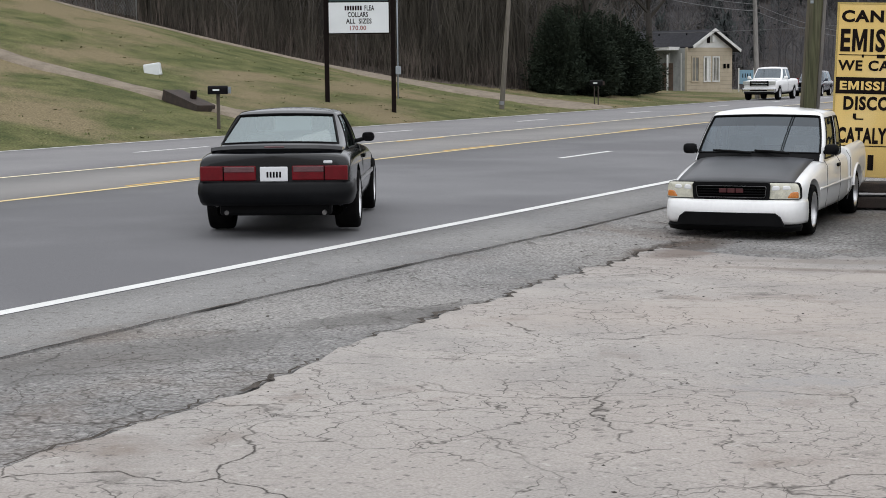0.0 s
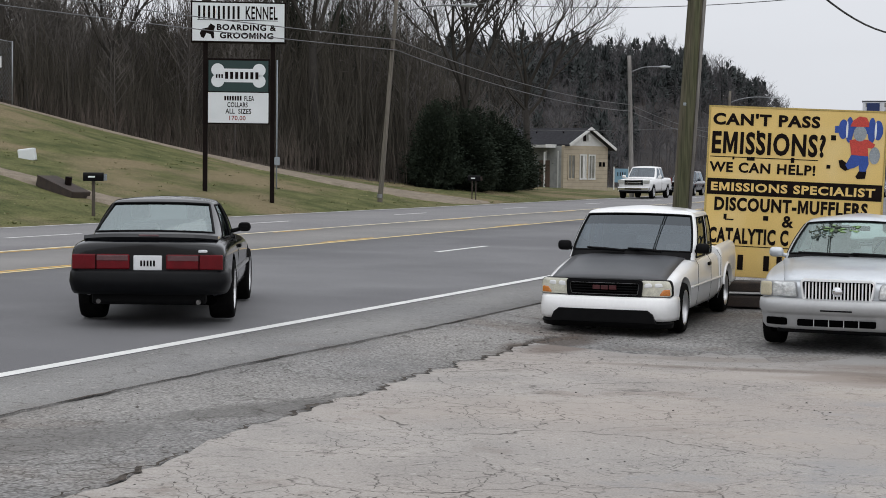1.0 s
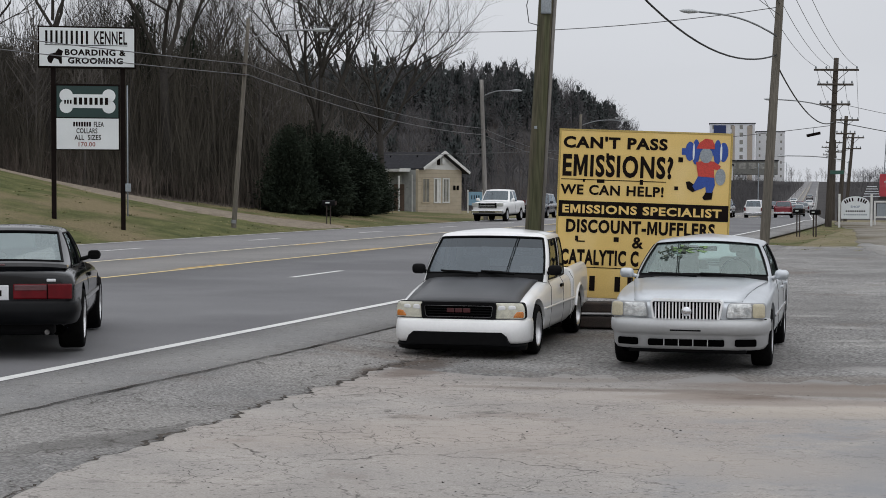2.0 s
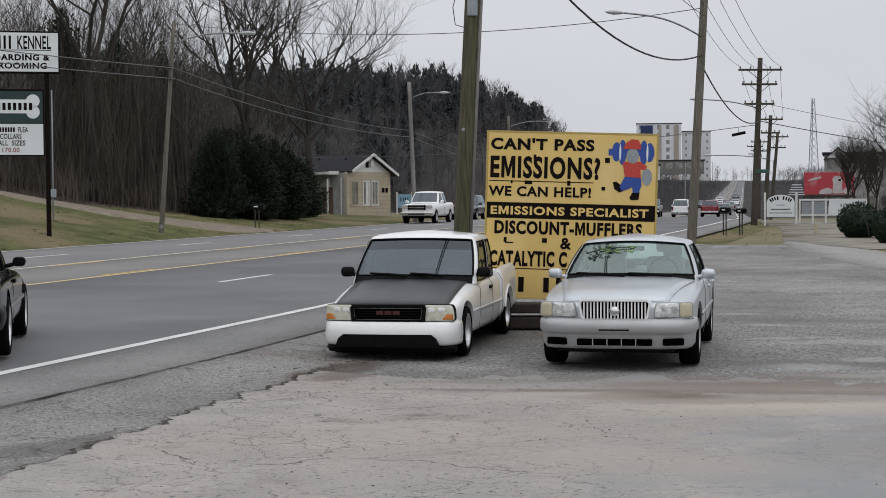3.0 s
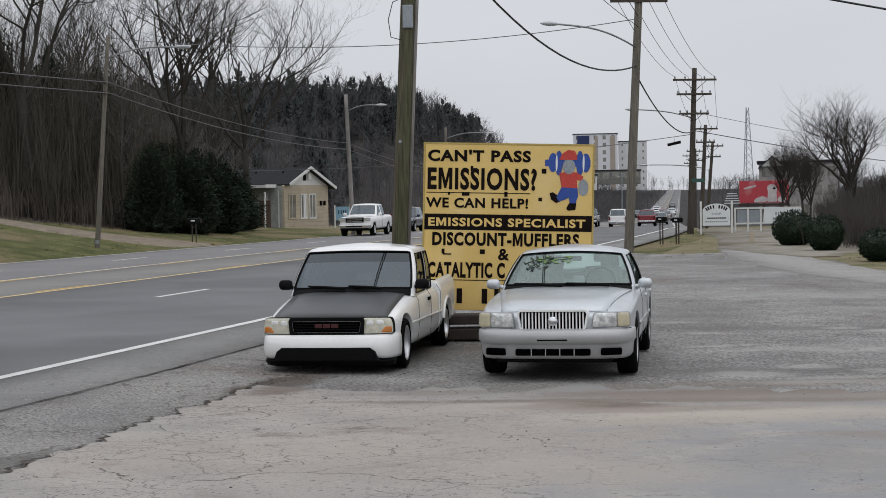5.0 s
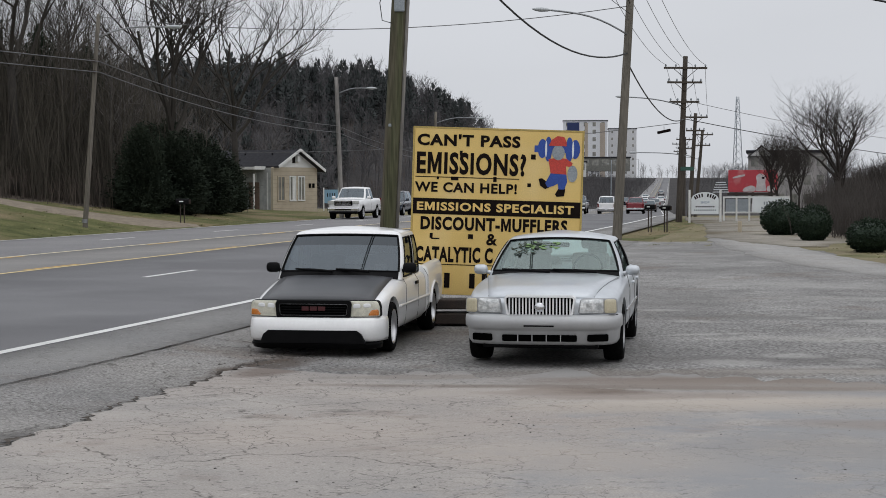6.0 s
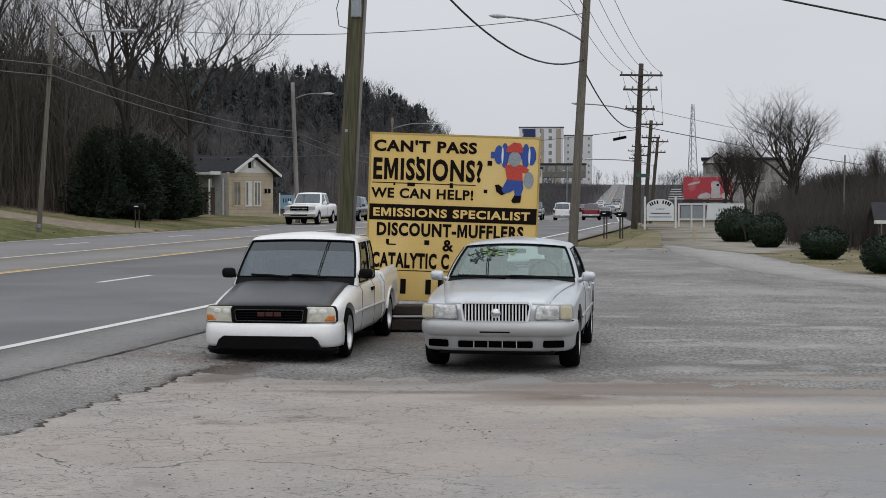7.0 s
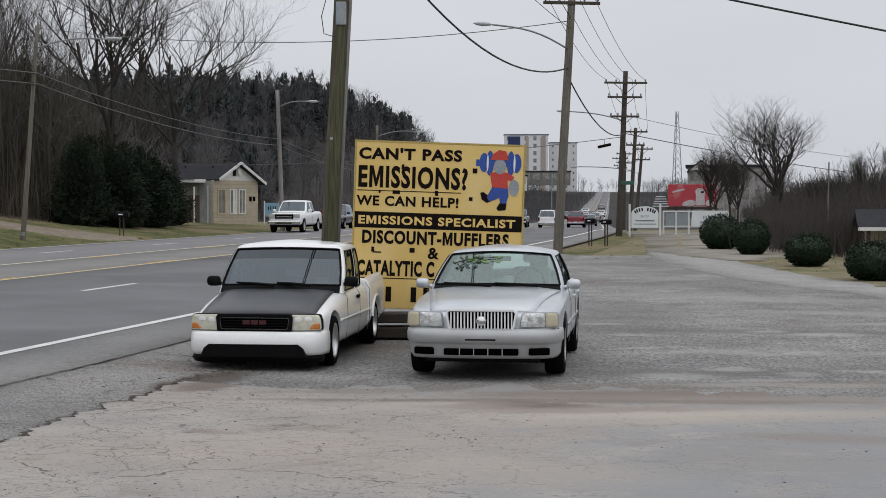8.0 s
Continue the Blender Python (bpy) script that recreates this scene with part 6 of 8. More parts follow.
for k in (-0.9, -0.3, 0.3, 0.9):
    wire("cable", (9.63 + k, 60.9, 9.75), (18.25 + k * 1.3, 94.9, 9.3), 0.5, 0.012, cable_pale, W2)
    wire("cable", (18.25 + k * 1.3, 94.9, 9.3), (23.85 + k, 119.9, 7.5), 0.4, 0.012, cable_pale, W2)
    wire("cable", (9.63 + k, 60.9, 9.75), (4.5 + k, 38, 12.5), 0.3, 0.01, cable_pale, W2)
wire("cable", (18.2, 94.9, 6.1), (62, 140, 3.4), 0.6, 0.025, cable, W1)
wire("cable", (18.2, 94.9, 7.2), (62, 140, 5.2), 0.9, 0.015, cable_pale, W2)
wire("cable", (23.8, 119.9, 6.4), (30.4, 149.9, 6.2), 0.4, 0.02, cable, W1)
wire("cable", (30.4, 149.9, 6.2), (33.6, 174.9, 6.8), 0.4, 0.02, cable, W1)
wire("cable", (18.2, 94.9, 5.9), (-20, 118, 5.0), 0.9, 0.02, cable_pale, "span wire that carries a traffic signal")
sig = thing("traffic_signal", 17.1, 95.55, 5.38, 8, "dark traffic signal hanging from a span wire", "traffic signal")
bm = bmesh.new()
box(bm, (0, 0, 0), (0.8, 0.22, 0.17), Matrix.Rotation(radians(-12), 4, "Y"), 0.02)
part("housing", bm, sign_black, sig)
for k in (-1, 0, 1):
    bm = bmesh.new()
    tube(bm, [(0.26 * k, -0.1, 0.055 * k), (0.26 * k, -0.2, 0.055 * k)], [0.07, 0.075], 10)
    part("hood", bm, sign_black, sig)
rod("hanger", sig, [(0, 0, 0.06), (0, 0, 0.4)], 0.015, steel, seg=6)

# ---- the yellow garage sign ----
sg = thing("billboard", 1.73, 23.6, 0.0, -4, "yellow square sign board with black lettering on a dark steel skid", "sign")
tilt = Matrix.Translation((0, 0, 0.42)) @ Matrix.Rotation(radians(1.9), 4, "Y")
SW, SH = 2.46, 2.44
bm = bmesh.new()
box(bm, (0, 0.03, SH / 2), (SW, 0.06, SH), tilt, 0.008)
board = part("board", bm, sign_yellow, sg)
frame_bm = bmesh.new()
for c, s in (((0, 0.04, SH + 0.012), (SW + 0.05, 0.09, 0.025)), ((-SW / 2 - 0.012, 0.04, SH / 2), (0.025, 0.09, SH)), ((SW / 2 + 0.012, 0.04, SH / 2), (0.025, 0.09, SH))):
    box(frame_bm, c, s, tilt)
part("edge_trim", frame_bm, surface("dull_yellow_trim", (0.5, 0.36, 0.1), (0.4, 0.3, 0.1), scale=5, rough=0.7), sg)


def on_sign(text, x0, x1, yc, h, mat_, bold=0.02, gap=1.05, lift=0.0045):
    lettering("letter", text, mat_, board, 0, 0, 0, (x1 - x0) * SW - 0.02, h * SH, bold, gap, tilt @ Matrix.Translation(((x0 + x1) / 2 * SW - SW / 2, -lift, SH * (1 - yc))))


def patch(name, mat_, x0, x1, y0, y1, lift=0.004, outline=None):
    """A flat painted shape on the board, in shares of its width and height."""
    bm = bmesh.new()
    if outline is None:
        outline = [(x0, y0), (x1, y0), (x1, y1), (x0, y1)]
    elif outline == "oval":
        outline = [((x0 + x1) / 2 + (x1 - x0) / 2 * math.cos(2 * math.pi * k / 20), (y0 + y1) / 2 + (y1 - y0) / 2 * math.sin(2 * math.pi * k / 20)) for k in range(20)]
    vs = [bm.verts.new(tilt @ Vector((x * SW - SW / 2, -lift, SH * (1 - y)))) for x, y in outline]
    bm.faces.new(vs)
    bmesh.ops.recalc_face_normals(bm, faces=bm.faces)
    ex = bmesh.ops.extrude_face_region(bm, geom=bm.faces[:])
    for v in ex["geom"]:
        if isinstance(v, bmesh.types.BMVert):
            v.co.y += 0.003
    bmesh.ops.recalc_face_normals(bm, faces=bm.faces)
    return part(name, bm, mat_, board)


on_sign("CAN'T PASS", 0.012, 0.635, 0.068, 0.073, sign_black, 0.042, 1.12)
on_sign("EMISSIONS?", 0.012, 0.672, 0.207, 0.135, sign_black, 0.036, 1.12)
on_sign("WE CAN HELP!", 0.004, 0.622, 0.352, 0.062, sign_black, 0.033, 1.1)
patch("band", sign_black, 0.0, 1.0, 0.42, 0.516)
on_sign("EMISSIONS SPECIALIST", 0.02, 0.965, 0.468, 0.052, sign_yellow, 0.035, 1.12, 0.0105)
on_sign("DISCOUNT-MUFFLERS", 0.045, 0.93, 0.57, 0.082, sign_black, 0.043, 1.12)
on_sign("&", 0.44, 0.515, 0.66, 0.07, sign_black, 0.03)
on_sign("CATALYTIC C", 0.02, 0.49, 0.757, 0.095, sign_black, 0.043, 1.12)
patch("rule", sign_black, 0.01, 0.63, 0.289, 0.294)
patch("rule", sign_black, 0.02, 0.98, 0.815, 0.82)
for k in range(12):
    if k not in (3, 7):
        patch("number_bar", sign_black, 0.05 + 0.075 * k, 0.083 + 0.075 * k, 0.868, 0.958)
for x, y, w, h in ((0.71, 0.155, 0.028, 0.03), (0.69, 0.325, 0.022, 0.022), (0.245, 0.298, 0.045, 0.022), (0.485, 0.297, 0.02, 0.03), (0.115, 0.645, 0.018, 0.03), (0.14, 0.662, 0.05, 0.008), (0.35, 0.645, 0.03, 0.028), (0.28, 0.145, 0.016, 0.03), (0.145, 0.297, 0.012, 0.018)):
    patch("worn_mark", sign_black, x - w / 2, x + w / 2, y - h / 2, y + h / 2)
# plain coloured shapes of the painted emblem
patch("emblem_bar", sign_blue, 0.715, 0.985, 0.085, 0.125)
for x0, x1 in ((0.735, 0.79), (0.775, 0.82), (0.90, 0.945), (0.93, 0.985)):
    patch("emblem_disc", sign_blue, x0, x1, 0.045 if x0 in (0.735, 0.93) else 0.03, 0.16 if x0 in (0.735, 0.93) else 0.18, 0.006 if x0 in (0.735, 0.93) else 0.0072, "oval")
for x0 in (0.778, 0.938):
    patch("emblem_ring", sign_white, x0, x0 + 0.012, 0.055, 0.155, 0.0084, "oval")
patch("emblem_patch", dull_grey, 0.82, 0.895, 0.08, 0.17, 0.0096, "oval")
patch("emblem_patch", sign_red, 0, 0, 0, 0, 0.0108, [(0.80, 0.085), (0.815, 0.05), (0.85, 0.025), (0.89, 0.03), (0.905, 0.06), (0.905, 0.085)])
patch("emblem_patch", sign_red, 0, 0, 0, 0, 0.0078, [(0.80, 0.165), (0.85, 0.155), (0.905, 0.16), (0.945, 0.185), (0.935, 0.21), (0.905, 0.205), (0.91, 0.255), (0.815, 0.25)])
patch("emblem_patch", dull_grey, 0.915, 0.975, 0.2, 0.3, 0.009, "oval")
patch("emblem_patch", sign_blue, 0, 0, 0, 0, 0.0072, [(0.815, 0.25), (0.91, 0.255), (0.915, 0.30), (0.90, 0.345), (0.865, 0.345), (0.86, 0.31), (0.835, 0.325), (0.80, 0.335), (0.785, 0.31)])
patch("emblem_patch", sign_black, 0, 0, 0, 0, 0.0066, [(0.745, 0.285), (0.765, 0.28), (0.80, 0.305), (0.81, 0.335), (0.785, 0.345), (0.755, 0.325)])
patch("emblem_patch", sign_black, 0, 0, 0, 0, 0.0066, [(0.865, 0.34), (0.905, 0.34), (0.90, 0.385), (0.855, 0.39), (0.845, 0.375)])
# skid and props behind
for zz, hh in ((0.31, 0.14), (0.1, 0.16)):
    bm = bmesh.new()
    box(bm, (0, 0.05, zz), (SW + 0.3, 0.5, hh), None, 0.02)
    part("skid_beam", bm, rust_dark, sg)
for sx in (-1, 1):
    rod("prop", sg, [(sx * 0.95, 0.1, 2.2), (sx * 0.95, 1.1, 0.12)], 0.03, rust_dark)
    bm = bmesh.new()
    box(bm, (sx * 1.1, 0.05, 0.21), (0.12, 0.45, 0.1), None, 0.01)
    part("spacer", bm, rust_dark, sg)

# ---- the kennel's roadside sign ----
ks = thing("roadside_sign", -15.85, 58.4, 0.75, 13, "tall white and green sign on two dark posts in grass", "sign")
for sx, zb in ((-1.24, 0.1), (1.24, -0.2)):
    bm = bmesh.new()
    box(bm, (sx, 0, (5.9 + zb - 0.6) / 2), (0.17, 0.17, 5.9 - zb + 0.6), None, 0.01)
    part("post", bm, sign_black, ks)
bm = bmesh.new()
box(bm, (-0.03, 0, 6.46), (3.5, 0.36, 1.52), None, 0.02)
upper = part("upper_cabinet", bm, sign_black, ks)
bm = bmesh.new()
box(bm, (-0.03, -0.185, 6.46), (3.38, 0.012, 1.4))
part("face", bm, sign_white, upper, "white lit sign face")
bm = bmesh.new()
box(bm, (-0.02, 0, 3.92), (2.3, 0.34, 2.42), None, 0.02)
lower = part("lower_cabinet", bm, sign_black, ks)
bm = bmesh.new()
box(bm, (-0.02, -0.175, 4.48), (2.2, 0.012, 1.14))
part("green_face", bm, sign_green, lower)
bm = bmesh.new()
box(bm, (-0.02, -0.175, 3.31), (2.22, 0.012, 1.12))
part("letter_board", bm, sign_white, lower, "white letter board")
bars("name_bars", sign_black, upper, -0.75, -0.194, 6.81, 1.62, 0.48, 9, 0.55)
lettering("letter", "KENNEL", sign_black, upper, 0.82, -0.194, 6.81, 1.18, 0.48, 0.02, 1.06)
lettering("letter", "BOARDING &", sign_black, upper, 0.27, -0.194, 6.27, 2.18, 0.23, 0.04, 1.12)
lettering("letter", "GROOMING", sign_black, upper, 0.27, -0.194, 5.97, 1.97, 0.23, 0.04, 1.12)
bm = bmesh.new()
box(bm, (-0.06, -0.194, 6.53), (2.95, 0.004, 0.025))
part("rule", bm, sign_black, upper)
bm = bmesh.new()
prism(bm, [(-1.4, 5.9), (-1.3, 5.85), (-1.2, 6.05), (-1.05, 6.0), (-1.0, 5.85), (-0.92, 5.85), (-0.93, 6.15), (-0.88, 6.3), (-1.05, 6.4), (-1.15, 6.25), (-1.35, 6.2), (-1.45, 6.05)], -0.196, -0.192)
part("emblem_shape", bm, sign_black, upper)
# pale bone-shaped panel with number bars
bm = bmesh.new()
box(bm, (-0.02, -0.184, 4.5), (1.5, 0.006, 0.5), None, 0.0)
bone = part("bone_panel", bm, sign_white, lower, "white bone-shaped panel")
for sx in (-0.78, 0.74):
    for dz in (-0.2, 0.2):
        bm = bmesh.new()
        tube(bm, [(sx, -0.1805, 4.5 + dz), (sx, -0.1872, 4.5 + dz)], 0.24, 20)
        part("bone_end", bm, sign_white, bone)
bars("number_bars", sign_black, bone, 0.1, -0.191, 4.5, 1.3, 0.26, 7, 0.4)
bars("number_bars", sign_black, bone, -0.72, -0.191, 4.47, 0.3, 0.14, 3, 0.4)
bars("word_bars", sign_black, lower, -0.22, -0.1835, 3.66, 0.66, 0.17, 7, 0.3)
lettering("letter", "FLEA", sign_black, lower, 0.38, -0.1835, 3.66, 0.36, 0.19, 0.022, 1.06)
lettering("letter", "COLLARS", sign_black, lower, -0.05, -0.1835, 3.42, 0.75, 0.19, 0.022, 1.06)
lettering("letter", "ALL  SIZES", sign_black, lower, -0.02, -0.1835, 3.18, 0.95, 0.19, 0.022, 1.06)
lettering("letter", "170.00", surface("dull_red_letters", (0.3, 0.06, 0.05), (0.2, 0.05, 0.04), rough=0.6), lower, -0.05, -0.1835, 2.93, 0.6, 0.17, 0.018, 1.06)
rod("conduit", ks, [(1.4, -0.02, 0.3), (1.4, -0.02, 5.1)], 0.03, dull_grey, seg=6)
bm = bmesh.new()
box(bm, (1.42, -0.1, 1.35), (0.2, 0.14, 0.3), None, 0.02)
part("meter_box", bm, dull_grey, ks)

# ---- mailboxes ----
def mailbox(x, y, z, rz, h, label, twin=False):
    th = thing("mailbox", x, y, z, rz, label, "mailbox")
    for sx in ((-0.09, 0.09) if twin else (0,)):
        bm = bmesh.new()
        box(bm, (sx, 0, h / 2 - 0.15), (0.1 if not twin else 0.05, 0.1, h + 0.3), None, 0.006)
        part("post", bm, pole_dark if not twin else rust_dark, th)
    bm = bmesh.new()
    outline = [(-0.12, 0), (0.12, 0), (0.12, 0.14)] + [(0.12 * math.cos(a), 0.14 + 0.12 * math.sin(a)) for a in (math.pi * k / 8 for k in range(1, 8))] + [(-0.12, 0.14)]
    prism(bm, [(p_[0], p_[1] + h) for p_ in outline], -0.3, 0.3)
    for v in bm.verts:
        v.co.x, v.co.y = v.co.y, v.co.x
    bmesh.ops.recalc_face_normals(bm, faces=bm.faces)
    b = part("box", bm, trim_black, th)
    bm = bmesh.new()
    box(bm, (0.33, 0.05, h + 0.12), (0.12, 0.02, 0.2), None, 0.005)
    part("flag", bm, dull_grey if not twin else rust_dark, b)
    bm = bmesh.new()
    box(bm, (-0.05, -0.123, h + 0.13), (0.2, 0.006, 0.05))
    part("name_bar", bm, sign_white, b)
    return th


mailbox(-17.07, 46.4, 0.37, 16, 1.05, "black mailbox on a wooden post beside the driveway")
mailbox(-9.2, 76.6, 0.3, 5, 1.0, "dark mailbox on twin posts by the verge", True)
mailbox(12.6, 74.0, 0.08, -30, 1.05, "dark mailbox on leaning twin posts beside the road", True).scale = (0.75, 0.75, 0.9)
mailbox(13.2, 73.2, 0.08, -40, 1.0, "dark mailbox on leaning twin posts beside the road", True).scale = (0.75, 0.75, 0.9)

# ---- things on the far verge ----
cv = thing("timber_planter", -19.4, 49.9, 1.02, 152, "dark rotting timber box lying beside the driveway", "planter")
bm = bmesh.new()
box(bm, (0, 0, 0.1), (1.75, 0.8, 0.36), Matrix.Rotation(radians(-17), 4, "Y"), 0.03)
part("box", bm, rust_dark, cv)
bm = bmesh.new()
tube(bm, [(-0.2, -0.05, 0.2), (-0.25, -0.05, 0.48)], 0.11, 12)
part("stub_pipe", bm, sign_black, cv)
bm = bmesh.new()
box(bm, (0, 0.36, 0.265), (1.75, 0.09, 0.05), Matrix.Rotation(radians(-17), 4, "Y"), 0.01)
part("rim_board", bm, rust_dark, cv)
ub = thing("utility_box", -23.2, 56.3, 2.02, 10, "white plastic utility box tilted in the grass", "utility box")
bm = bmesh.new()
box(bm, (0, 0, 0.2), (0.6, 0.4, 0.46), Matrix.Rotation(radians(-8), 4, "Y"), 0.04)
part("cover", bm, sign_white, ub)
bm = bmesh.new()
box(bm, (-0.45, -0.1, 0.06), (0.3, 0.2, 0.06), None, 0.015)
part("flap", bm, sign_white, ub)
# chain-link fence with a small white notice
fn = thing("chain_link_fence", -32.2, 76.2, 4.9, 0, "grey chain-link fence along the wood's edge", "fence")
ends = [Vector((0, 0, 0)), Vector((-1.75, -0.9, 0.32)), Vector((-4.9, -2.4, 0.75)), Vector((-8, -4, 1.2)), Vector((-11, -5.6, 1.7))]
for a in ends:
    rod("post", fn, [a - Vector((0, 0, 0.5)), a + Vector((0, 0, 3.0))], 0.04, steel, seg=8)
for a, b in zip(ends, ends[1:]):
    rod("top_rail", fn, [a + Vector((0, 0, 2.95)), b + Vector((0, 0, 2.95))], 0.03, steel, seg=6)
    bm = bmesh.new()
    n = 26
    for k in range(-12, n):
        for sgn in (1, -1):
            t0, t1 = k / n, (k + 12) / n
            c0, c1 = max(0, t0), min(1, t1)
            if c1 <= c0:
                continue
            z0, z1 = ((c0 - t0) / (t1 - t0), (c1 - t0) / (t1 - t0))
            if sgn < 0:
                z0, z1 = 1 - z0, 1 - z1
            tube(bm, [a.lerp(b, c0) + Vector((0, 0, 0.05 + 2.85 * z0)), a.lerp(b, c1) + Vector((0, 0, 0.05 + 2.85 * z1))], 0.003, 3, False)
    tagged(part("mesh_panel", bm, steel, fn), kind="stuff")
bm = bmesh.new()
box(bm, (-0.75, -0.45, 1.95), (0.75, 0.03, 0.55), Matrix.Identity(4), 0.0)
nt = part("notice", bm, sign_white, fn, "small white notice with an arrow")
bm = bmesh.new()
prism(bm, [(-1.0, 1.78), (-0.65, 1.78), (-0.65, 1.7), (-0.5, 1.82), (-0.65, 1.94), (-0.65, 1.86), (-1.0, 1.86)], -0.472, -0.468)
part("arrow", bm, sign_black, nt)
bars("notice_bars", sign_black, nt, -0.75, -0.468, 2.1, 0.5, 0.08, 6, 0.3)
# gravel drives on the bank
def drive(mid, half, v0, v1, label):
    """A gravel track up the bank, its edges running down into the turf."""
    verts, faces, n = [], [], 60
    for k in range(n + 1):
        v = v0 + (v1 - v0) * k / n
        for j, du in enumerate((-1.25, -1.0, -0.5, 0, 0.5, 1.0, 1.25)):
            wide = half * (1.0 if v > v0 + 3 else 1.3)
            u = mid(v) + du * wide + 0.25 * noise.noise((v * 0.6, j * 0.3, 2))
            x, y = rp(u, v)
            verts.append((x, y, height(u, v) + (0.075 if abs(du) < 1.1 and 0 < k < n else -0.12) + 0.015 * noise.noise((x, y, 1))))
    for k in range(n):
        for j in range(6):
            a = k * 7 + j
            faces.append((a, a + 1, a + 8, a + 7))
    me = bpy.data.meshes.new("driveway")
    me.from_pydata(verts, [], faces)
    me.materials.append(gravel_path)
    me.polygons.foreach_set("use_smooth", [True] * len(faces))
    if me.polygons[0].normal.z < 0:
        me.flip_normals()
    return tagged(new("driveway", me), label, "driveway", kind="structure")


drive(lambda v: 34.0, 0.55, 18.6, 33, "pale gravel driveway up the grassy bank")
drive(lambda v: table(v, [(18.7, 60), (22, 58.6), (25, 57.4), (28, 58.2), (31, 59.2), (34, 58.8), (38, 57), (42, 55), (46, 52.5)]), 1.7, 18.7, 45, "pale gravel driveway along the foot of the wood")


# ---- the small house ----
siding = surface("cream_siding", (0.5, 0.43, 0.325), (0.41, 0.35, 0.26), scale=1.5, rough=0.8, fine=0.1)
porch_wall = surface("grey_porch_boards", (0.2, 0.2, 0.18), (0.14, 0.14, 0.125), scale=2.5, rough=0.85, fine=0.15)
white_trim = surface("white_painted_trim", (0.72, 0.72, 0.7), (0.62, 0.62, 0.6), scale=3, rough=0.6)
shingle = surface("dark_shingles", (0.03, 0.03, 0.034), (0.045, 0.045, 0.05), scale=4, rough=0.95, bump=0.4, bump_scale=30, fine=0.3, spec=0.1)
pane_dark = surface("window_pane", (0.12, 0.12, 0.11), (0.3, 0.29, 0.25), scale=0.9, rough=0.12, coat=0.6)
brick_brown = surface("brown_brick", (0.16, 0.11, 0.085), (0.12, 0.085, 0.065), scale=3, rough=0.9)


pale_boards = surface("pale_porch_boards", (0.4, 0.41, 0.4), (0.28, 0.29, 0.285), scale=2.5, rough=0.85, fine=0.15)


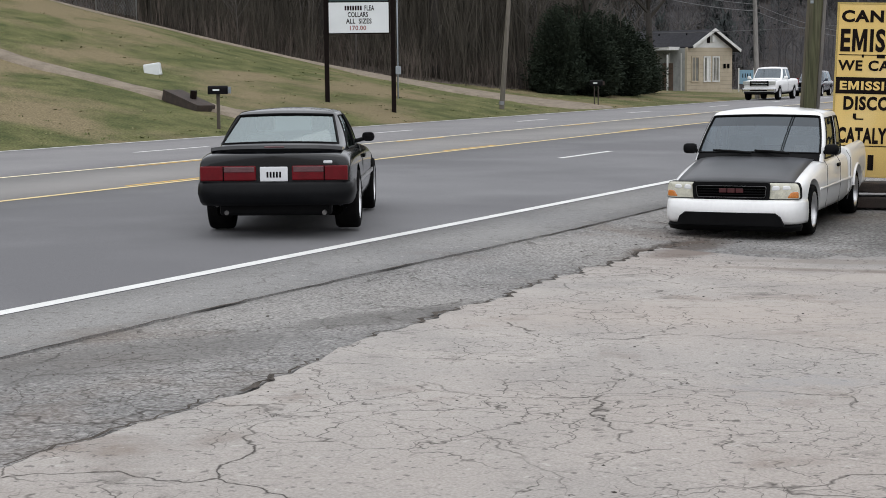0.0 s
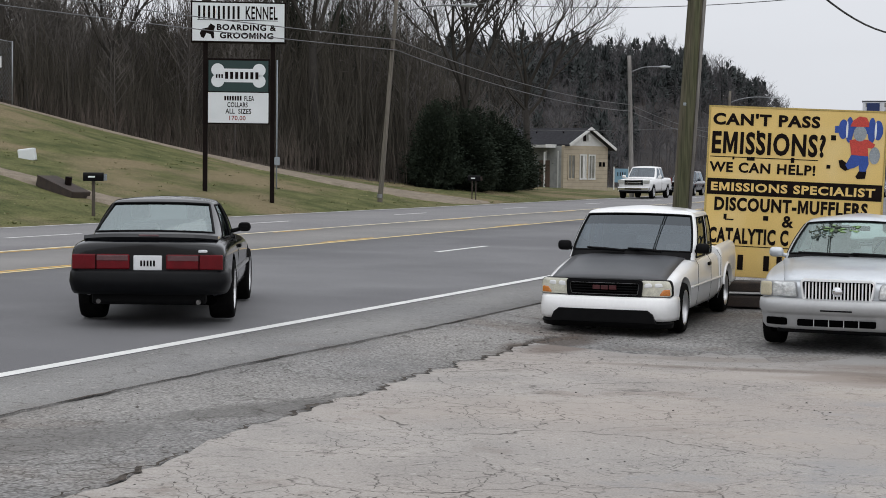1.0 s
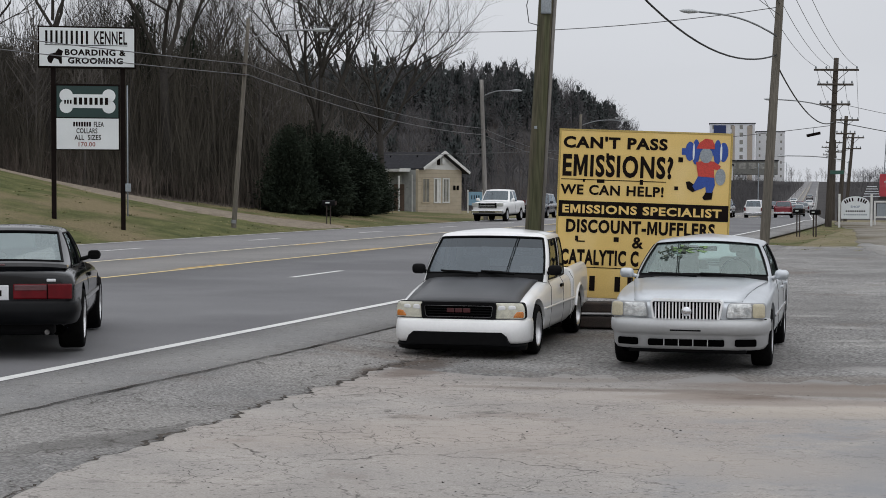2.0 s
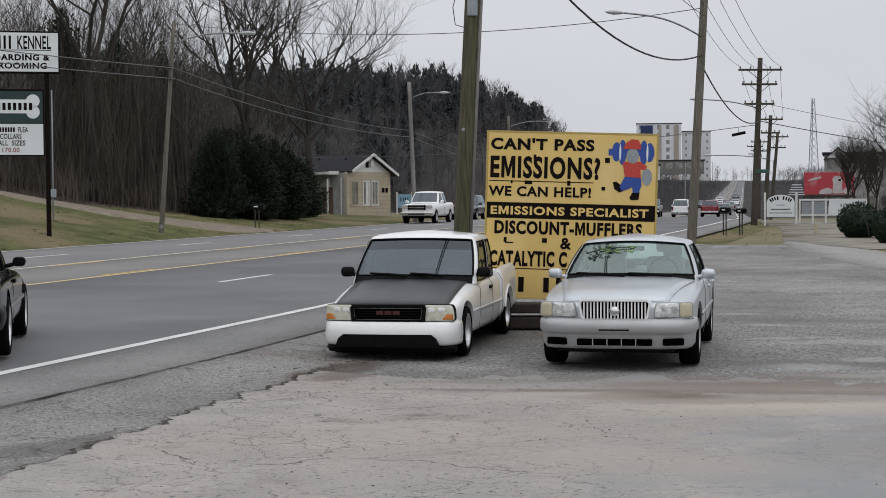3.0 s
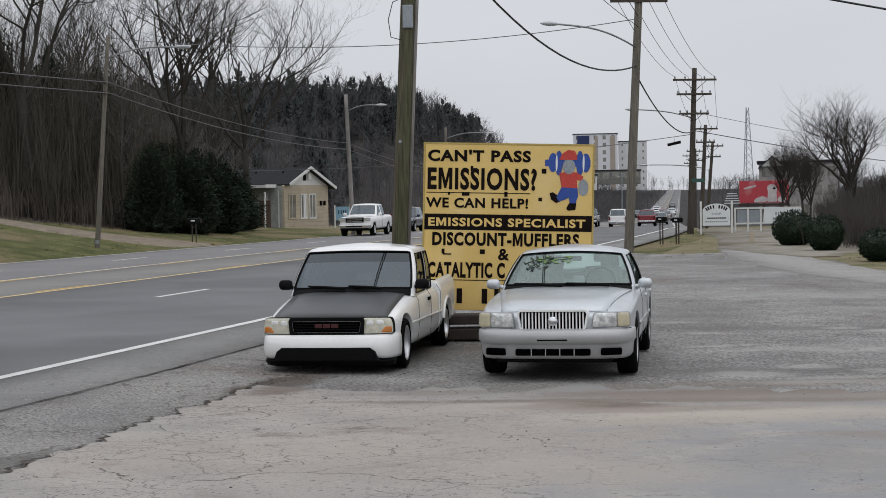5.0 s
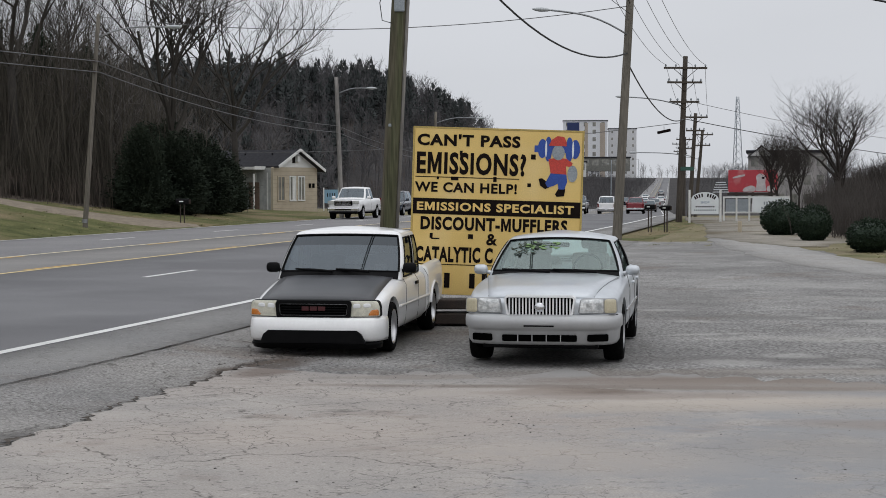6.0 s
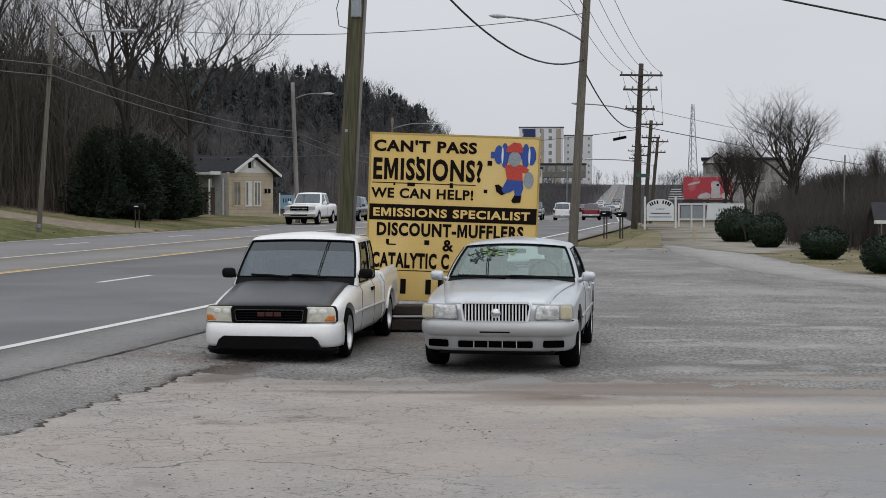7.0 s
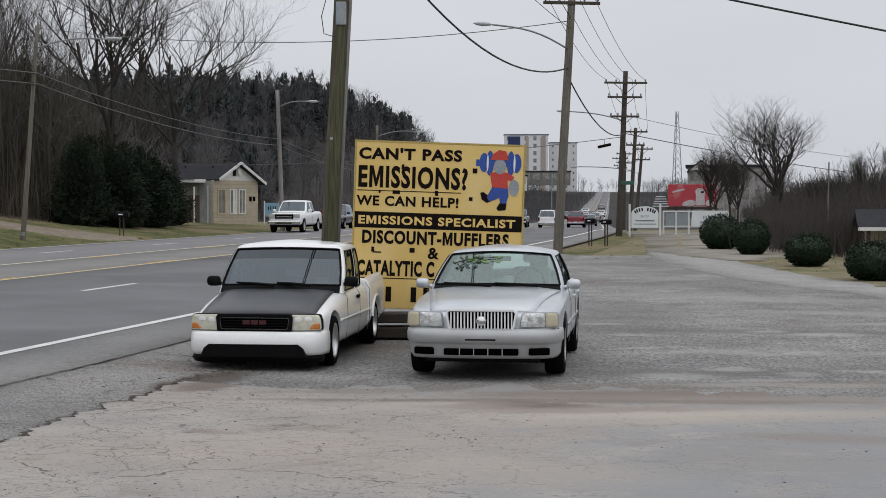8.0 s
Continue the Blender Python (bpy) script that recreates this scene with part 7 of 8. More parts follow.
def gable_house(x, y, z, rz, w, l, eave, rise, label):
    """x runs along the gable end, y along the ridge."""
    th = thing("house", x, y, z, rz, label, "house")
    for y0 in (0, l - 0.2):
        bm = bmesh.new()
        prism(bm, [(0, -0.5), (w, -0.5), (w, eave), (w / 2, eave + rise), (0, eave)], y0, y0 + 0.2)
        part("gable_wall", bm, siding, th)
    for name, x0, mat_ in (("side_wall", 0.0, pale_boards), ("side_wall", w - 0.2, siding)):
        bm = bmesh.new()
        box(bm, (x0 + 0.1, l / 2, eave / 2 - 0.25), (0.2, l - 0.4, eave + 0.5))
        part(name, bm, mat_, th)
    o = 0.45
    for s in (-1, 1):
        bm = bmesh.new()
        xe = 0.1 if s < 0 else w + o
        drop = -rise / (w / 2) * xe if s < 0 else rise / (w / 2) * o
        pts = [(w / 2, eave + rise + 0.06), (xe, eave - drop + 0.06), (xe, eave - drop - 0.06), (w / 2, eave + rise - 0.06)]
        prism(bm, pts, -o, l + o)
        bmesh.ops.recalc_face_normals(bm, faces=bm.faces)
        roof = part("roof_slope", bm, shingle, th)
        bm = bmesh.new()
        a, b = Vector((w / 2, -o - 0.02, eave + rise + 0.02)), Vector((xe, -o - 0.02, eave - drop + 0.02))
        d = (b - a).normalized()
        box(bm, (0, 0, 0), ((b - a).length, 0.05, 0.2), Matrix.Translation((a + b) / 2) @ Matrix.Rotation(-math.atan2(d.z, d.x), 4, "Y"))
        part("barge_board", bm, white_trim, roof)
    bm = bmesh.new()
    box(bm, (-0.5, l / 2 + 0.5, eave + 0.02), (1.3, l - 0.6, 0.1))
    porch = part("porch_roof", bm, shingle, th)
    bm = bmesh.new()
    box(bm, (-1.18, l / 2 + 0.5, eave - 0.04), (0.06, l - 0.6, 0.2))
    part("fascia", bm, white_trim, porch)
    bm = bmesh.new()
    box(bm, (-0.5, 0.77, eave - 0.02), (1.3, 0.06, 0.24))
    part("fascia", bm, white_trim, porch)
    bm = bmesh.new()
    prism(bm, [(0.15, eave + 0.04), (w - 0.15, eave + 0.04), (w / 2, eave + rise - 0.06)], -0.016, -0.002)
    bmesh.ops.recalc_face_normals(bm, faces=bm.faces)
    part("gable_board", bm, white_trim, th, "off-white boarded gable")
    # gable windows and vent
    for k, (xx, ww) in enumerate(((0.95, 0.85), (2.35, 0.7), (3.45, 0.75))):
        bm = bmesh.new()
        for c, s in (((xx, -0.02, 2.42), (ww + 0.12, 0.08, 0.09)), ((xx, -0.02, 0.66), (ww + 0.16, 0.1, 0.1)), ((xx - ww / 2, -0.02, 1.54), (0.09, 0.08, 1.68)), ((xx + ww / 2, -0.02, 1.54), (0.09, 0.08, 1.68)), ((xx, -0.02, 1.54), (0.06, 0.05, 1.68))):
            box(bm, c, s)
        fr = part("window", bm, siding if k == 0 else white_trim, th)
        for sx, mat_ in ((-0.5, pane_dark), (0.5, pane_dark if k != 1 else white_trim)):
            bm = bmesh.new()
            box(bm, (xx + sx * (ww / 2 - 0.01), -0.006, 1.54), (ww / 2 - 0.07, 0.02, 1.68))
            part("pane", bm, mat_, fr, "pane with a drawn white blind" if mat_ is white_trim else "")
    bm = bmesh.new()
    box(bm, (w / 2 - 0.25, -0.03, eave + 0.62), (0.34, 0.06, 0.5))
    part("vent", bm, sign_black, th)
    bm = bmesh.new()
    box(bm, (w / 2 + 0.2, -0.1, eave + 0.66), (0.34, 0.2, 0.45), None, 0.03)
    part("floodlight_box", bm, white_trim, th)
    for xx in (w - 1.05, w - 0.6):
        bm = bmesh.new()
        box(bm, (xx, -0.09, 1.75), (0.13, 0.16, 0.34), None, 0.03)
        part("wall_lamp", bm, trim_black, th)
    # porch posts and boards on the long side
    for k in range(6):
        bm = bmesh.new()
        box(bm, (-1.1, 0.9 + k * (l - 1.2) / 5, (eave - 0.5) / 2), (0.1, 0.1, eave - 0.4), None, 0.01)
        part("porch_post", bm, white_trim, th)
    for k in range(9):
        bm = bmesh.new()
        box(bm, (-0.012, 0.5 + k * (l - 1) / 8, eave / 2 - 0.2), (0.03, 0.1, eave - 0.3))
        part("batten", bm, white_trim, th)
    bm = bmesh.new()
    box(bm, (-0.015, 1.7, 1.0), (0.05, 0.95, 2.0), None, 0.01)
    part("door", bm, brick_brown, th)
    for k in range(10):
        bm = bmesh.new()
        box(bm, (w / 2, -0.008, 0.1 + k * 0.3), (w - 0.02, 0.012, 0.01))
        part("siding_lap", bm, porch_wall, th)
    for yy in (1.5, 4.0):
        bm = bmesh.new()
        tube(bm, [(w / 2 - 0.8, yy, eave + rise - 0.7), (w / 2 - 0.8, yy, eave + rise - 0.2)], 0.06, 8)
        part("roof_pipe", bm, trim_black, th)
    return th


gable_house(-7.5, 116.6, 0.5, 57, 5.5, 9.5, 3.05, 1.3, "small cream house with dark shingle roof and porch")
bs = thing("notice_board", -3.4, 119.0, 0.5, 10, "pale blue notice board between two white posts", "sign")
for sx in (-0.55, 0.55):
    bm = bmesh.new()
    box(bm, (sx, 0, 0.75), (0.09, 0.09, 1.7), None, 0.01)
    part("post", bm, white_trim, bs)
bm = bmesh.new()
box(bm, (0, 0, 0.95), (1.0, 0.06, 1.0), None, 0.01)
panel = part("panel", bm, pale_blue, bs)
bars("writing_bars", sign_black, panel, 0, -0.033, 1.05, 0.7, 0.3, 4, 0.6)

# ---- the shop's sign, fence and banner beyond the verge ----
st = thing("shop_sign", 18.85, 92.0, 0.05, -10, "white arched shop sign on two white posts", "sign")
for sx in (-0.88, 0.88):
    bm = bmesh.new()
    box(bm, (sx, 0, 0.9), (0.12, 0.12, 1.9), None, 0.01)
    part("post", bm, white_trim, st)
bm = bmesh.new()
prism(bm, [(-0.78, 0.45), (0.78, 0.45), (0.78, 1.3)] + [(0.78 * math.cos(a), 1.3 + 0.42 * math.sin(a)) for a in (math.pi * k / 12 for k in range(1, 12))] + [(-0.78, 1.3)], -0.04, 0.04)
sp = part("panel", bm, sign_white, st)
for k in range(9):
    a = math.pi * (0.18 + 0.64 * k / 8)
    if k != 4:
        bm = bmesh.new()
        box(bm, (0, 0, 0), (0.085, 0.006, 0.2), Matrix.Translation((-0.66 * math.cos(a), -0.043, 1.22 + 0.32 * math.sin(a))) @ Matrix.Rotation(-(math.pi / 2 - a) * 0.6, 4, "Y"))
        part("name_bar", bm, sign_black, sp)
lettering("letter", "SHOP", surface("blue_letters", (0.05, 0.12, 0.25), (0.04, 0.1, 0.2), rough=0.5), sp, 0, -0.043, 1.13, 0.5, 0.13)
bars("word_bars", sign_black, sp, 0, -0.043, 0.88, 1.1, 0.08, 9, 0.3)
bars("word_bars", dull_grey, sp, 0, -0.043, 0.68, 1.3, 0.08, 11, 0.3)
fe = thing("rail_fence", 20.5, 94.6, 0.05, -6, "white rail fence with a white banner", "fence")
for sx in (0, 0.75, 1.5, 2.7, 3.8):
    bm = bmesh.new()
    box(bm, (sx, 0, 0.7), (0.1, 0.1, 1.5), None, 0.01)
    part("post", bm, white_trim, fe)
for zz in (1.4, 0.5):
    bm = bmesh.new()
    box(bm, (1.9, 0, zz), (3.9, 0.06, 0.1), None, 0.01)
    part("rail", bm, white_trim, fe)
bm = bmesh.new()
box(bm, (2.75, -0.07, 0.92), (2.2, 0.02, 0.95), Matrix.Translation((2.75, 0, 0.92)) @ Matrix.Rotation(radians(3.5), 4, "Y") @ Matrix.Translation((-2.75, 0, -0.92)), 0.005)
bn = part("banner", bm, sign_white, fe, "white printed banner")
bars("word_bars", dull_grey, bn, 2.75, -0.083, 1.05, 0.9, 0.18, 6, 0.4)
bars("word_bars", dull_grey, bn, 2.75, -0.083, 0.76, 1.2, 0.16, 8, 0.4)
bm = bmesh.new()
box(bm, (0.85, 0.05, 0.9), (1.45, 0.02, 0.8))
part("dark_screen", bm, dull_grey, fe)
mk = thing("marker_post", 15.8, 69.6, 0.03, 0, "short cream marker post in the verge", "post")
bm = bmesh.new()
box(bm, (0, 0, 0.25), (0.16, 0.1, 0.56), None, 0.02)
part("stub", bm, siding, mk)

# ---- further off: red billboard, flats, hotel, mast, low roofs ----
rb = thing("billboard", 46.5, 198.0, 0.4, -14, "red hoarding with pale shapes on steel legs", "billboard")
bm = bmesh.new()
box(bm, (0, 0, 2.45), (6.0, 0.25, 2.75), None, 0.03)
rp_ = part("panel", bm, surface("red_hoarding", (0.5, 0.05, 0.065), (0.42, 0.045, 0.06), scale=1, rough=0.6, third=(0.55, 0.2, 0.2), third_scale=0.5, third_cut=(0.52, 0.66)), rb)
faded_print = surface("faded_pale_print", (0.62, 0.58, 0.57), (0.45, 0.4, 0.4), scale=1.6, rough=0.7, fine=0.2)
for outline, mat_ in (([(0.35, 1.2), (1.65, 1.2), (1.5, 2.3), (1.6, 2.9), (1.25, 3.35), (0.75, 3.4), (0.35, 3.05), (0.5, 2.4)], faded_print),
                      ([(-1.3, 1.15), (0.3, 1.15), (0.4, 1.7), (-0.2, 1.95), (-1.1, 1.6)], faded_print), ([(1.7, 1.15), (2.85, 1.15), (2.8, 1.75), (2.1, 1.95), (1.65, 1.7)], faded_print),
                      ([(-2.5, 2.75), (-1.0, 3.05), (-0.9, 3.3), (-1.6, 3.2), (-2.45, 2.95)], faded_print)):
    bm = bmesh.new()
    prism(bm, round_poly(outline, 0.25), -0.16, -0.12)
    bmesh.ops.recalc_face_normals(bm, faces=bm.faces)
    part("printed_shape", bm, mat_, rp_)
bm = bmesh.new()
prism(bm, round_poly([(1.05, 2.75), (1.4, 2.7), (1.45, 2.95), (1.1, 3.0)], 0.1), -0.185, -0.161)
bmesh.ops.recalc_face_normals(bm, faces=bm.faces)
part("printed_shape", bm, sign_black, rp_)
for k in range(5):
    bm = bmesh.new()
    box(bm, (-3.9, -0.1, 1.1 + 0.3 * k), (2.0 - 0.2 * k, 0.1, 0.1))
    part("slat", bm, sign_white, rb)
bm = bmesh.new()
box(bm, (0, 0.0, 0.85), (6.2, 0.5, 0.3))
part("catwalk", bm, rust_dark, rb)
for sx in (-2, 0, 2):
    bm = bmesh.new()
    box(bm, (sx, 0.2, 0.4), (0.25, 0.25, 1.6))
    part("leg", bm, rust_dark, rb)


def block_of_flats(name, x, y, z, rz, w, d, h, rows, cols, wall_m, label, category, win=(1.0, 1.4)):
    th = thing(name, x, y, z, rz, label, category)
    bm = bmesh.new()
    box(bm, (0, d / 2, h / 2 - 0.5), (w, d, h + 1), None, 0.02)
    part("wall", bm, wall_m, th)
    bm = bmesh.new()
    box(bm, (0, d / 2, h + 0.2), (w + 0.6, d + 0.6, 0.4), None, 0.02)
    part("roof", bm, shingle, th)
    for i in range(rows):
        for j in range(cols):
            bm = bmesh.new()
            box(bm, (-w / 2 + (j + 0.5) * w / cols, -0.03, h * (i + 0.55) / rows), (win[0], 0.1, win[1]))
            part("window", bm, pane_dark, th)
    return th


fl = block_of_flats("apartment_building", 58.5, 228.0, -1.0, -14, 11, 10, 8.0, 3, 6, surface("grey_render", (0.36, 0.34, 0.325), (0.28, 0.265, 0.255), scale=1, rough=0.8), "grey block of flats behind bare trees", "building")
for sx, hw in ((-3.6, 1.7), (1.2, 1.5)):
    bm = bmesh.new()
    prism(bm, [(sx - hw, 7.6), (sx + hw, 7.6), (sx, 7.6 + hw * 0.75)], -0.7, 5)
    bmesh.ops.recalc_face_normals(bm, faces=bm.faces)
    gb = part("gable", bm, white_trim, fl, "pale front gable")
    for s in (-1, 1):
        bm = bmesh.new()
        prism(bm, [(sx, 7.85 + hw * 0.75), (sx + s * (hw + 0.3), 7.62 - 0.22), (sx + s * (hw + 0.3), 7.3), (sx, 7.62 + hw * 0.75)], -0.9, 5.2)
        bmesh.ops.recalc_face_normals(bm, faces=bm.faces)
        part("roof_slope", bm, shingle, gb)
    bm = bmesh.new()
    box(bm, (sx, -0.72, 8.0), (0.8, 0.06, 0.7))
    part("window", bm, pane_dark, gb)
ho = block_of_flats("hotel_building", 103.5, 800.0, 6.0, -7, 22, 16, 29.5, 8, 5, surface("white_render", (0.72, 0.73, 0.75), (0.66, 0.67, 0.69), scale=0.2, rough=0.7), "tall white hotel tower far down the road", "building", (1.6, 2.0))
bm = bmesh.new()
for xx, ww in ((0.5, 1.5), (8.5, 2.5)):
    box(bm, (xx, -0.12, 14), (ww, 0.2, 29))
part("cladding_stripe", bm, surface("beige_cladding", (0.42, 0.36, 0.3), (0.36, 0.31, 0.26), scale=0.5, rough=0.8), ho)
bm = bmesh.new()
box(bm, (-6.0, -0.2, 26.6), (6, 0.3, 4.4))
part("sign_panel", bm, surface("navy_sign_panel", (0.012, 0.03, 0.12), (0.01, 0.025, 0.1), scale=0.5, rough=0.5), ho, "dark blue rooftop sign panel")
block_of_flats("hotel_building", 124.0, 812.0, 8.0, -7, 14, 14, 24, 7, 4, surface("pale_render", (0.66, 0.66, 0.66), (0.6, 0.6, 0.61), scale=0.2, rough=0.7), "pale hotel wing far down the road", "building", (0.8, 1.2))
block_of_flats("shop_building", 76.0, 560.0, 9.0, -8, 24, 12, 3.6, 1, 7, porch_wall, "low grey flat-roofed shop on the far hill", "building", (2.4, 2.2))
block_of_flats("shop_building", 51.0, 420.0, 6.0, -8, 7, 6, 2.8, 1, 3, white_trim, "low white roadside building far off", "building", (1.6, 1.6))
mast = thing("lattice_mast", 112.4, 500.0, 3.0, 0, "slender steel lattice mast against the sky", "mast")
legs = [(-1.8, -1), (1.8, -1), (0, 2)]
for lx, ly in legs:
    rod("leg", mast, [(lx, ly, 0), (lx * 0.22, ly * 0.22, 27.5)], 0.12, dull_grey, seg=5)
for k in range(12):
    z0, z1 = 27 * k / 12, 27 * (k + 1) / 12
    f0, f1 = 1 - 0.78 * k / 12, 1 - 0.78 * (k + 1) / 12
    for (ax_, ay_), (bx_, by_) in zip(legs, legs[1:] + legs[:1]):
        rod("lattice_bar", mast, [(ax_ * f0, ay_ * f0, z0), (bx_ * f1, by_ * f1, z1)], 0.07, dull_grey, seg=4)
# the edge of a low house beyond the bushes: its roof falls towards the lot, with a small gabled porch
lh = thing("house", 18.65, 54.5, -0.25, -16, "small grey house with a dark roof and white-edged porch gable", "house")
bm = bmesh.new()
box(bm, (4.2, 3.0, 0.55), (7.6, 3.6, 1.7))
part("wall", bm, siding, lh)
bm = bmesh.new()
ridge_pts = [(-0.2, 1.38), (2.3, 2.0), (4.9, 1.4), (4.9, 1.3), (2.3, 1.86), (-0.2, 1.28)]
near_end, far_end = ([bm.verts.new((xx, a, b)) for a, b in ridge_pts] for xx in (0.0, 8.2))
for k in range(6):
    bm.faces.new((near_end[k], near_end[(k + 1) % 6], far_end[(k + 1) % 6], far_end[k]))
bm.faces.new(near_end), bm.faces.new(far_end)
bmesh.ops.recalc_face_normals(bm, faces=bm.faces)
roof = part("roof", bm, shingle, lh)
bm = bmesh.new()
box(bm, (1.0, -0.23, 1.33), (2.0, 0.05, 0.12))
part("fascia", bm, white_trim, roof)
porch = part("porch_gable", box(bmesh.new(), (3.4, -0.3, 1.38), (2.9, 0.05, 0.06)), siding, lh)
for sx in (-1, 1):
    bm = bmesh.new()
    prism(bm, [(3.4, 2.02), (3.4 + sx * 1.65, 1.26), (3.4 + sx * 1.65, 1.14), (3.4, 1.9)], -0.5, 1.2)
    bmesh.ops.recalc_face_normals(bm, faces=bm.faces)
    slope_part = part("roof_slope", bm, shingle, porch)
    bm = bmesh.new()
    prism(bm, [(3.4, 2.04), (3.4 + sx * 1.68, 1.27), (3.4 + sx * 1.68, 1.15), (3.4, 1.92)], -0.56, -0.51)
    bmesh.ops.recalc_face_normals(bm, faces=bm.faces)
    part("barge_board", bm, white_trim, slope_part)
for xx in (0.35, 1.95, 4.8):
    bm = bmesh.new()
    box(bm, (xx, -0.05, 0.5), (0.14, 0.14, 1.6), None, 0.01)
    part("porch_post", bm, rust_dark, lh)
bm = bmesh.new()
box(bm, (1.3, 1.17, 0.6), (0.8, 0.06, 0.8))
part("window", bm, pane_dark, lh)
# a thin pole standing in the thicket
pole("utility_pole", (20.3, 63.0, -0.1), (20.35, 63.0, 3.6), 0.035, 0.03, pole_grey, "thin grey pole standing in bare thicket")


# ---- trees and bushes ----
bark = surface("grey_bark", (0.052, 0.047, 0.042), (0.036, 0.033, 0.03), scale=2.5, rough=0.95, bump=0.5, bump_scale=18, fine=0.3, spec=0.1)
twig = surface("dark_twigs", (0.105, 0.096, 0.088), (0.135, 0.122, 0.112), scale=0.4, rough=0.95, fine=0.2, spec=0.1)
limb_dark = surface("dark_tree_limbs", (0.045, 0.041, 0.036), (0.065, 0.059, 0.052), scale=0.5, rough=0.95, fine=0.2, spec=0.08)
brush_bark = surface("brown_brush", (0.108, 0.089, 0.078), (0.14, 0.116, 0.1), scale=0.3, rough=0.95, fine=0.25, spec=0.1)
thicket = surface("dark_thicket_stems", (0.058, 0.052, 0.048), (0.082, 0.073, 0.067), scale=0.3, rough=0.95, fine=0.25, spec=0.08)
cedar_leaf = surface("dark_cedar_leaf", (0.02, 0.028, 0.02), (0.034, 0.043, 0.03), scale=0.8, rough=0.9, fine=0.3, spec=0.06)
# far hill: a bluish-grey haze is mixed into the twig and pine colours
far_twig = surface("hazy_far_twigs", (0.085, 0.082, 0.085), (0.115, 0.11, 0.112), scale=0.3, rough=0.95, fine=0.2, spec=0.1)
pine_leaf = surface("dark_pine_leaf", (0.04, 0.046, 0.046), (0.065, 0.072, 0.07), scale=0.12, rough=0.9, fine=0.3, spec=0.1)
box_leaf = surface("boxwood_leaf", (0.010, 0.022, 0.012), (0.02, 0.036, 0.018), scale=6, rough=0.6, fine=0.3, spec=0.3)
rng = random.Random(11)


def grow(bm, p, d, length, r, level, top, lean=0.25):
    """One limb and, at its end and sides, finer ones."""
    n = 4 if level < 2 else 3
    pts, rad = [Vector(p)], [r]
    for k in range(n):
        d = (d + Vector((rng.uniform(-1, 1), rng.uniform(-1, 1), rng.uniform(-0.4, 0.9))) * lean * (0.5 if level == 0 else 1)).normalized()
        pts.append(pts[-1] + d * length / n)
        rad.append(r * (1 - 0.5 * (k + 1) / n))
    tube(bm, pts, rad, 7 if level == 0 else 5 if level == 1 else 3, False)
    if level >= top:
        return
    kids = (5, 5, 4, 3, 3, 2)[level]
    for k in range(kids):
        t = 0.45 + 0.55 * (k + rng.random() * 0.6) / kids
        i = min(n - 1, int(t * n))
        q = pts[i].lerp(pts[i + 1], t * n - i)
        side = Vector((rng.uniform(-1, 1), rng.uniform(-1, 1), rng.uniform(-0.15, 0.75))).normalized()
        nd = (d * 0.75 + side * 0.9).normalized()
        nd.z = max(nd.z, -0.1)
        grow(bm, q, nd, length * rng.uniform(0.5, 0.78), rad[i] * 0.62, level + 1, top, lean)


def bare_tree(x, y, z, h, label, trunk_share=0.36, top=4, r=0.22, forks=3, spread=0.5):
    th = thing("tree", x, y, z, 0, label, "tree")
    bm = bmesh.new()
    lean = Vector((rng.uniform(-0.06, 0.06), rng.uniform(-0.06, 0.06), 1))
    t1 = lean * h * trunk_share
    tube(bm, [(0, 0, -0.4), (0, 0, 0.0), lean * h * 0.06, t1 * 0.6, t1], [r * 1.5, r * 1.25, r, r * 0.85, r * 0.72], 9)
    part("trunk", bm, bark, th, smooth=True)
    bm = bmesh.new()
    for k in range(forks):
        a = 2 * math.pi * (k + rng.random() * 0.5) / forks
        grow(bm, t1 * (0.9 + 0.05 * k), Vector((spread * math.cos(a), spread * math.sin(a), 1)).normalized(), h * 0.36, r * 0.45, 1, top, 0.22 if top < 5 else 0.28)
    part("crown", bm, limb_dark, th)
    return th


bare_label = "bare winter tree with grey branching limbs"
kinds = [bare_tree(-11.2, 89.0, 1.0, 17, "large bare tree with spreading dark limbs at the wood's edge", 0.24, 6, 0.33, 5, 0.62),
         bare_tree(-19.0, 86.0, 2.0, 18, bare_label, 0.36, 6, 0.29, 4, 0.5),
         bare_tree(-25.0, 84.0, 3.4, 17, bare_label, 0.42, 5, 0.2, 4),
         bare_tree(-9.6, 111.0, 1.0, 17.5, bare_label, 0.28, 6, 0.29, 5, 0.6)]
spots = [(40, 57, 1.1), (48, 54, 1.05), (55, 50, 0.95), (64, 42, 0.75), (74, 38, 0.75), (88, 40, 0.9), (97, 42, 0.95), (103, 44, 0.95), (110, 47, 0.9), (118, 45, 0.85), (127, 48, 0.85), (135, 50, 0.8), (34, 64, 1.1), (28, 68, 1.1), (145, 46, 0.8), (152, 52, 0.85), (160, 48, 0.8)]
for i, (u, v, s) in enumerate(spots):
    x, y = rp(u, v)
    c = copy_thing(kinds[i % 4], pose(x, y, height(u, v) - 0.1, 0, 0, rng.uniform(0, 360)) @ Matrix.Diagonal((s, s, s * rng.uniform(0.92, 1.1), 1)))
    tagged(c, bare_label, group="bare trees of the wood")
